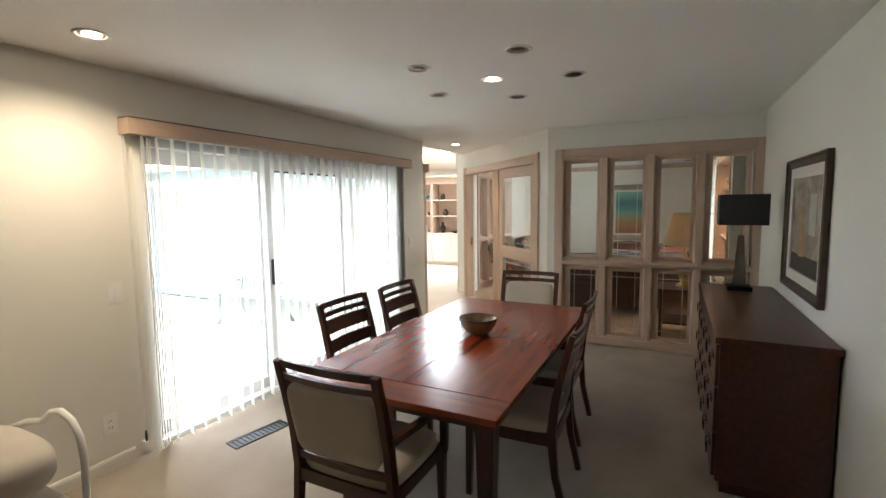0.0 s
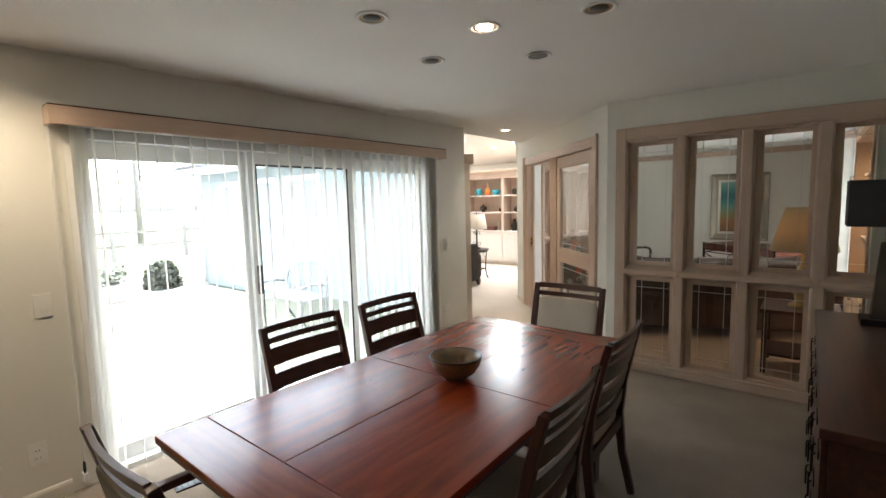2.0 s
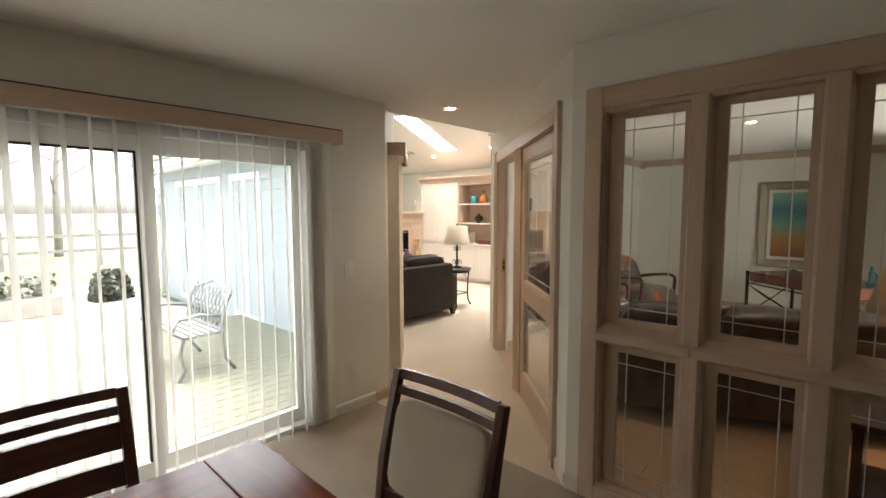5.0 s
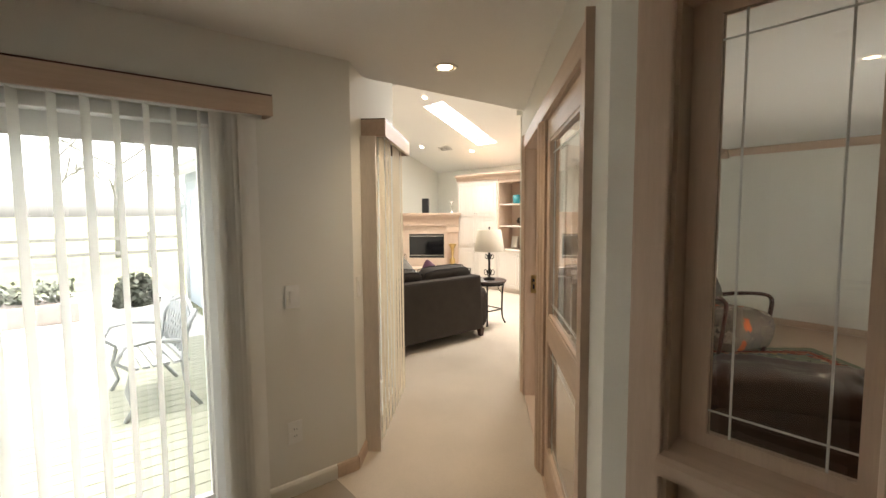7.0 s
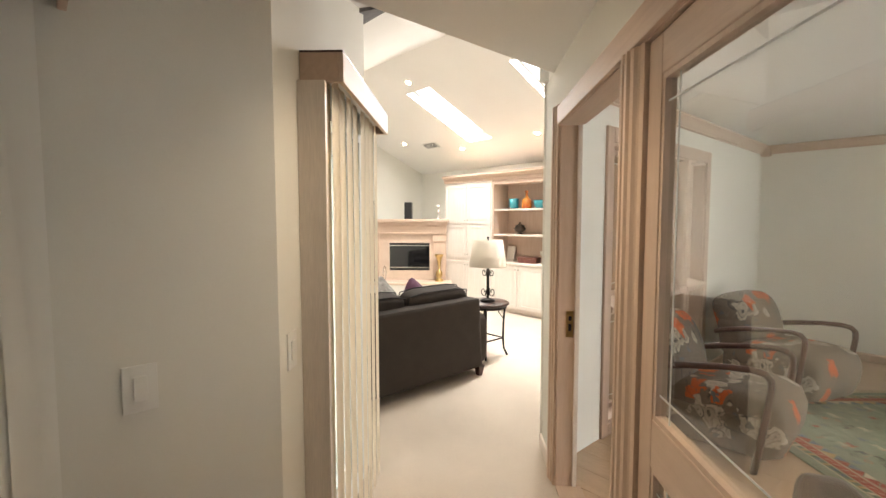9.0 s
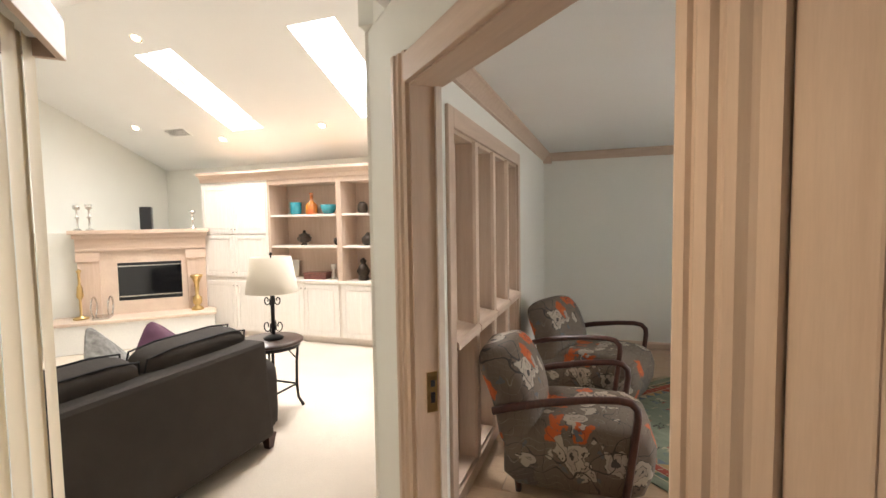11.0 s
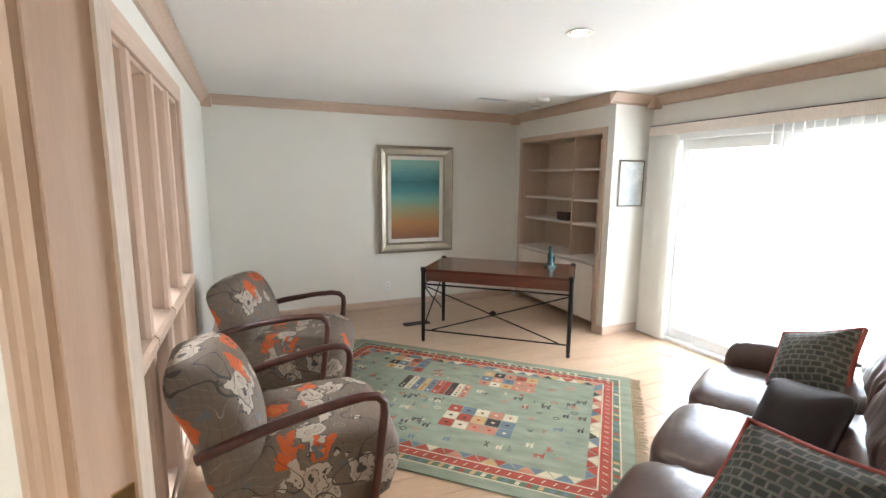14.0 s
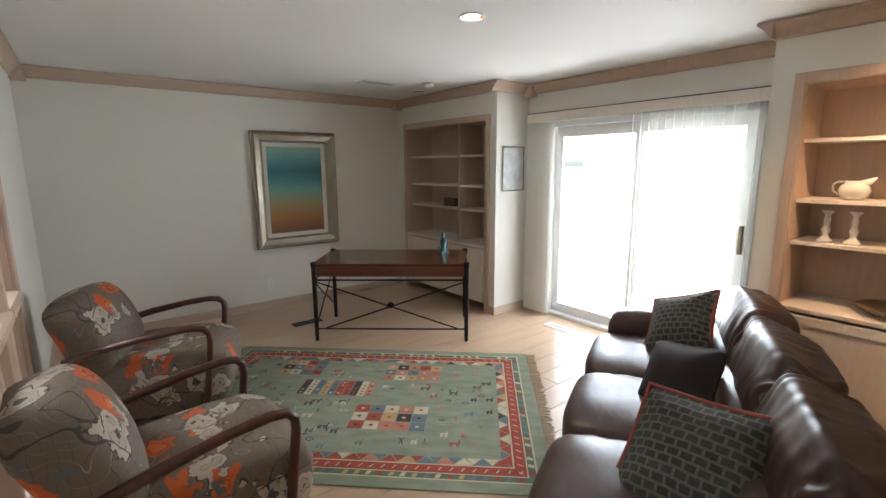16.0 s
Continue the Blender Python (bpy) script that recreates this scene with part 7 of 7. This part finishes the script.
turned("fire_tools", p.x, p.y, p.z, [(0, 0), (0.09, 0), (0.09, 0.02), (0.015, 0.04), (0.015, 0.25), (0.04, 0.3), (0.03, 0.42), (0.015, 0.45), (0.015, 0.6), (0.03, 0.63), (0, 0.66)], BRASS, "brass fire tool stand on the hearth", "fire tools")

# ---- outdoors ----
DECKM = wood("weathered_deck", (0.23, 0.225, 0.175), (0.17, 0.175, 0.125), 0.85, axis=1, scale=2.0, bump=0.3)
SIDING = mat("pale_blue_siding", (0.34, 0.39, 0.42), 0.6, var=0.05, scale=2, bump=0.15, bscale=80, fine=0.04)
TRIMW = mat("white_exterior_trim", (0.72, 0.74, 0.74), 0.5, var=0.03, scale=3)
ROOFM = mat("grey_shingle", (0.16, 0.155, 0.15), 0.9, var=0.2, scale=12, bump=0.6, bscale=50, fine=0.2)
PATIO = mat("pale_concrete", (0.42, 0.40, 0.37), 0.85, var=0.08, scale=1.2, bump=0.3, bscale=60, fine=0.08)
LEAF = mat("hedge_leaf", (0.12, 0.13, 0.09), 0.6, var=0.3, scale=9, fine=0.25)
BARK = mat("grey_bark", (0.30, 0.28, 0.26), 0.9, var=0.2, scale=8, bump=0.6, bscale=40)
WHITEIRON = mat("white_cast_iron", (0.70, 0.72, 0.72), 0.45, 0.1, var=0.06, scale=12)

slab("pavement_patio", [(1.88, 3.5), (9.0, 3.5), (9.0, 14), (1.88, 14)], -0.30, -0.10, PATIO, "pale concrete patio outside the study", "pavement")
slab("path", [(-13.5, -9), (-7.0, -9), (-7.0, 6.0), (-13.5, 6.0)], -0.30, -0.26, PATIO, "pale concrete path beyond the deck", "pavement")

# house wing
wing = thing("house_wing", -7.2, 6.2, -0.3, 0, "pale blue clapboard wing of the house with white trim", "house")
block("wall", (-3.7, 0.0, 0.0), (3.65, 0.022, 2.72), SIDING, wing)
block("side_wall", (-3.7, 0.03, 0.0), (-3.55, 5.0, 2.72), SIDING, wing)
bm = bmesh.new()
va = [(-4.1, -0.45, 2.74), (3.95, -0.45, 2.74), (3.95, 2.5, 4.22), (-4.1, 2.5, 4.22)]
lo = [bm.verts.new(v) for v in va]
hi = [bm.verts.new((x, y, z + 0.12)) for x, y, z in va]
bm.faces.new(lo[::-1])
bm.faces.new(hi)
for k in range(4):
    bm.faces.new((lo[k], lo[(k + 1) % 4], hi[(k + 1) % 4], hi[k]))
part("roof", bm, ROOFM, wing)
block("soffit", (-4.1, -0.43, 2.69), (3.95, 0.0, 2.72), TRIMW, wing)
block("fascia", (-4.1, -0.45, 2.62), (3.95, -0.43, 2.76), TRIMW, wing)
bm = bmesh.new()
prof = [(-0.56, 2.66), (-0.455, 2.66), (-0.455, 2.78), (-0.465, 2.78), (-0.465, 2.67), (-0.55, 2.67), (-0.565, 2.77), (-0.575, 2.77)]
a = [bm.verts.new((-4.1, y, z)) for y, z in prof]
b = [bm.verts.new((3.95, y, z)) for y, z in prof]
bm.faces.new(a)
bm.faces.new(b[::-1])
for k in range(len(prof)):
    bm.faces.new((a[k], b[k], b[(k + 1) % len(prof)], a[(k + 1) % len(prof)]))
part("gutter", bm, TRIMW, wing)
bm = bmesh.new()
tube(bm, [(-3.75, -0.5, 2.66), (-3.72, -0.45, 2.52), (-3.66, -0.12, 2.36), (-3.64, -0.05, 2.2), (-3.64, -0.05, 0.05)], 0.035, 8)
part("downspout", bm, TRIMW, wing, smooth=True)
for xx in (-3.7, 3.55):
    block("corner_board", (xx, -0.022, 0.0), (xx + 0.10, 0.0, 2.66), TRIMW, wing)
for x0, x1 in ((-2.45, -0.40), (0.15, 1.05)):
    wn_ = block("window", (x0, -0.008, 0.22), (x1, 0.0, 2.36), mat("dim_outdoor_glass", (0.22, 0.29, 0.31), 0.06, var=0.1, scale=1.5, coat=0.4), wing)
    bm = bmesh.new()
    xm = (x0 + x1) / 2
    for c0, c1 in (((x0 - 0.09, -0.035, 0.12), (x0, -0.004, 2.46)), ((x1, -0.035, 0.12), (x1 + 0.09, -0.004, 2.46)), ((x0, -0.035, 2.36), (x1, -0.004, 2.46)), ((x0, -0.035, 0.12), (x1, -0.004, 0.22)), ((xm - 0.05, -0.03, 0.22), (xm + 0.05, -0.009, 2.36))):
        bm_box(bm, c0, c1)
    part("frame", bm, TRIMW, wn_)
lan = thing("wall_lantern", -10.45, 6.16, 1.62, 0, "white and glass wall lantern beside the patio door", "wall lamp")
block("bracket", (-0.03, -0.14, 0.10), (0.03, 0.03, 0.14), TRIMW, lan)
block("back_plate", (-0.05, 0.0, -0.02), (0.05, 0.035, 0.24), TRIMW, lan)
bm = bmesh.new()
lathe(bm, [(0, -0.14), (0.05, -0.12), (0.08, 0.08), (0.10, 0.09), (0.03, 0.18), (0, 0.2)], 6, 0, -0.16, 0.0)
part("housing", bm, WHITEIRON, lan)


# dark iron lifted to grey: the outdoor glare's haze is in the colour
DARKIRON = mat("glare_greyed_cast_iron", (0.36, 0.37, 0.37), 0.5, 0.2, var=0.2, scale=20)


def bench(x, y, rz):
    e = thing("garden_bench", x, y, -0.12, rz, "ornate dark cast-iron garden bench on the deck, greyed in colour for glare", "bench")
    for s in (-1, 1):
        bm = bmesh.new()
        tube(bm, [(s * 0.46, -0.26, 0.0), (s * 0.46, -0.20, 0.1), (s * 0.46, -0.24, 0.25), (s * 0.46, -0.20, 0.42), (s * 0.46, -0.30, 0.50), (s * 0.46, -0.24, 0.62), (s * 0.46, -0.05, 0.64), (s * 0.46, 0.16, 0.60)], 0.02, 6)
        part("front_leg", bm, DARKIRON, e, smooth=True)
        bm = bmesh.new()
        tube(bm, [(s * 0.46, 0.30, 0.0), (s * 0.46, 0.20, 0.15), (s * 0.46, 0.17, 0.42), (s * 0.46, 0.22, 0.7), (s * 0.44, 0.30, 0.86)], 0.02, 6)
        part("rear_leg", bm, DARKIRON, e, smooth=True)
    for i in range(6):
        yy = -0.20 + 0.075 * i
        block("seat_slat", (-0.48, yy, 0.42), (0.48, yy + 0.05, 0.44), DARKIRON, e)
    bm = bmesh.new()
    tube(bm, [(-0.46, 0.28, 0.80), (-0.24, 0.30, 0.86), (0, 0.31, 0.92), (0.24, 0.30, 0.86), (0.46, 0.28, 0.80)], 0.018, 6)
    part("crest_rail", bm, DARKIRON, e, smooth=True)
    for i in range(9):
        u = -0.38 + 0.095 * i
        bm = bmesh.new()
        tube(bm, [(u, 0.19, 0.47), (u + 0.05, 0.22, 0.58), (u - 0.05, 0.25, 0.70), (u, 0.29, 0.84)], 0.010, 5)
        part("back_scroll", bm, DARKIRON, e, smooth=True)
        bm = bmesh.new()
        tube(bm, [(u, 0.19, 0.47), (u - 0.05, 0.22, 0.58), (u + 0.05, 0.25, 0.70), (u, 0.29, 0.84)], 0.010, 5)
        part("back_scroll", bm, DARKIRON, e, smooth=True)
    return e


bench(-4.80, 4.70, 2)


def shrub(x, y, rx, ry, rz_, seed, label):
    e = thing("shrub", x, y, -0.30, 0, label, "bush", "clipped shrubs beyond the path")
    q = random.Random(seed)
    bm = bmesh.new()
    for i in range(1500):
        a, b = q.uniform(0, 2 * math.pi), math.acos(q.uniform(-0.1, 1))
        k = q.uniform(0.72, 1.05) * (1 + 0.12 * math.sin(3 * a + seed))
        c = Vector((rx * k * math.sin(b) * math.cos(a), ry * k * math.sin(b) * math.sin(a), rz_ * max(0.02, k * math.cos(b)) * 1.0 + 0.02))
        u = Vector((q.uniform(-1, 1), q.uniform(-1, 1), q.uniform(-1, 1))).normalized() * 0.07
        v = u.cross(Vector((q.uniform(-1, 1), q.uniform(-1, 1), 1))).normalized() * 0.04
        bm.faces.new([bm.verts.new(c + d) for d in (-u, v, u, -v)])
    ob = part("foliage", bm, LEAF, e)
    ob["kind"] = "stuff"
    bm = bmesh.new()
    tube(bm, [(0, 0, 0), (0.02, 0, rz_ * 0.6)], [0.05, 0.02], 6)
    part("stem", bm, BARK, e)


for i, (x, y, a, b, c) in enumerate(((-11.0, 5.2, 0.38, 0.38, 0.62), (-11.6, 3.0, 0.38, 0.38, 0.5))):
    shrub(x, y, a, b, c, i + 3, "dark green clipped shrub beyond the path")


def bare_tree(x, y, h, seed):
    e = thing("bare_tree", x, y, -0.30, 0, "leafless grey tree behind the garden", "tree", "bare trees behind the garden")
    q = random.Random(seed)
    bm = bmesh.new()
    tube(bm, [(0, 0, 0), (q.uniform(-0.1, 0.1), q.uniform(-0.1, 0.1), h * 0.35), (q.uniform(-0.3, 0.3), q.uniform(-0.3, 0.3), h * 0.75), (q.uniform(-0.4, 0.4), q.uniform(-0.4, 0.4), h)], [0.16, 0.12, 0.06, 0.015], 8)
    part("trunk", bm, BARK, e, smooth=True)
    bm = bmesh.new()

    def limb(p, d, ln, r, depth):
        e1 = p + d * ln * 0.5 + Vector((q.uniform(-1, 1), q.uniform(-1, 1), q.uniform(-0.3, 0.6))) * ln * 0.08
        e2 = p + d * ln
        tube(bm, [p, e1, e2], [r, r * 0.75, r * 0.45], 5, False)
        if depth:
            for _ in range(4):
                nd = (d + Vector((q.uniform(-0.8, 0.8), q.uniform(-0.8, 0.8), q.uniform(-0.1, 0.7)))).normalized()
                limb(p + d * ln * q.uniform(0.35, 1.0), nd, ln * q.uniform(0.45, 0.7), r * 0.5, depth - 1)

    for k in range(9):
        a = q.uniform(0, 6.28)
        limb(Vector((0, 0, h * q.uniform(0.3, 0.85))), Vector((math.cos(a), math.sin(a), q.uniform(0.4, 1.1))).normalized(), h * q.uniform(0.2, 0.32), 0.05, 2)
    ob = part("crown", bm, BARK, e)
    ob["kind"] = "stuff"


for i, (x, y, h) in enumerate(((-24, 6, 8), (-27, 10, 9), (-26, 13, 8.5), (-25, 1.5, 8), (-29, 4, 9.5), (-23, -4, 7.5))):
    bare_tree(x, y, h, 20 + i)
fence = thing("rail_fence", -19.0, 4.0, -0.3, 0, "low grey split-rail fence behind the shrubs", "fence")
for i in range(9):
    block("post", (-0.06, -10.06 + 2.5 * i, 0.0), (0.06, -9.94 + 2.5 * i, 1.25), BARK, fence)
for z in (0.55, 1.05):
    block("rail", (-0.03, -10, z - 0.05), (0.03, 10, z + 0.05), BARK, fence)
pb = thing("planter", -10.2, 3.7, -0.26, 0, "terracotta-coloured planter box with low greenery", "planter")
# terracotta paled in its colour to carry the outdoor glare
block("box", (-0.35, -0.6, 0), (0.35, 0.6, 0.34), mat("glare_paled_terracotta", (0.45, 0.38, 0.34), 0.85, var=0.12, scale=6), pb, bevel=0.02)
q = random.Random(9)
bm = bmesh.new()
for i in range(420):
    c = Vector((q.uniform(-0.32, 0.32), q.uniform(-0.55, 0.55), 0.34 + q.uniform(0, 0.34)))
    u = Vector((q.uniform(-1, 1), q.uniform(-1, 1), q.uniform(-1, 1))).normalized() * 0.06
    v = u.cross(Vector((0.3, 0.2, 1))).normalized() * 0.035
    bm.faces.new([bm.verts.new(c + d) for d in (-u, v, u, -v)])
part("foliage", bm, LEAF, pb)["kind"] = "stuff"
# neighbour's house past the study patio
nb = thing("neighbour_house", 13.0, 6.9, -0.3, 0, "pale blue neighbouring house beyond the study patio", "house")
block("wall", (0.0, -2.6, 0.0), (5.0, 1.9, 3.0), SIDING, nb)
bm = bmesh.new()
for v in (-1,):
    pts = [(-0.5, 2.9), (5.5, 2.9), (2.5, 4.3)]
    a = [bm.verts.new((x, -3.0, z)) for x, z in pts]
    b = [bm.verts.new((x, 2.3, z)) for x, z in pts]
    bm.faces.new(a)
    bm.faces.new(b[::-1])
    for k in range(3):
        bm.faces.new((a[k], b[k], b[(k + 1) % 3], a[(k + 1) % 3]))
part("roof", bm, ROOFM, nb)

# ---- small pieces last: deck boards, clapboards, laminate ----
deck = thing("deck", -4.7, 2.0, -0.30, 0, "weathered grey-green timber deck outside the dining room", "deck", "", "structure")
bm = bmesh.new()
bm_box(bm, (-0.069, -4.2, 0.0), (0.069, 4.18, 0.035))
board = finish("board", bm, DECKM, 0.004, segs=1)
for i in range(30):
    o = new("board", board)
    o.parent = deck
    o.matrix_local = Matrix.Translation((-2.15 + 0.145 * i, random.uniform(-0.01, 0.01), 0.145))
block("joist_bed", (-2.2, -4.15, 0.0), (2.15, 4.15, 0.143), BARK, deck)
bm = bmesh.new()
pr = [(0.0, 0.0), (-0.022, 0.0), (-0.008, 0.155), (0.0, 0.155)]
a = [bm.verts.new((-3.6, y, z)) for y, z in pr]
b = [bm.verts.new((3.55, y, z)) for y, z in pr]
bm.faces.new(a)
bm.faces.new(b[::-1])
for k in range(4):
    bm.faces.new((a[k], b[k], b[(k + 1) % 4], a[(k + 1) % 4]))
clap = finish("clapboard", bm, SIDING)
for i in range(17):
    o = new("clapboard", clap)
    o.parent = wing
    o.matrix_local = Matrix.Translation((0, 0.0, 0.02 + 0.155 * i))
LAM = wood("pale_maple_laminate", (0.56, 0.40, 0.27), (0.50, 0.35, 0.23), 0.28, axis=0, scale=1.6, coat=0.2, bump=0.02, lines=9)
fl = bpy.data.objects["floor_study"]
bm = bmesh.new()
bm_box(bm, (0.0, 0.0, 0.0), (1.195, 0.192, 0.006))
lam = finish("laminate_plank", bm, LAM, 0.0012, segs=1)


def in_study(x, y):
    return SX0 < x < SX1 and YW + 0.14 < y < SY1 and x + y > 4.72


n_ = 0
for j in range(32):
    y = YW + 0.15 + 0.194 * j
    for i in range(-1, 5):
        x = SX0 - 0.6 + 1.197 * i + (j % 3) * 0.4
        if y + 0.19 > SY1 or x > SX1 or x + 1.197 < SX0 or x + 1.2 + y < 4.75:
            continue
        o = new("laminate_plank", lam)
        x0, x1 = max(x, SX0), min(x + 1.195, SX1)
        if y < 7.45:
            x0 = max(x0, 4.75 - y)
        if x1 - x0 < 0.05:
            bpy.data.objects.remove(o)
            continue
        o.matrix_world = Matrix.Translation((x0, y, -0.006)) @ Matrix.Diagonal(((x1 - x0) / 1.195, 1, 1, 1))
        o.parent = fl
        n_ += 1
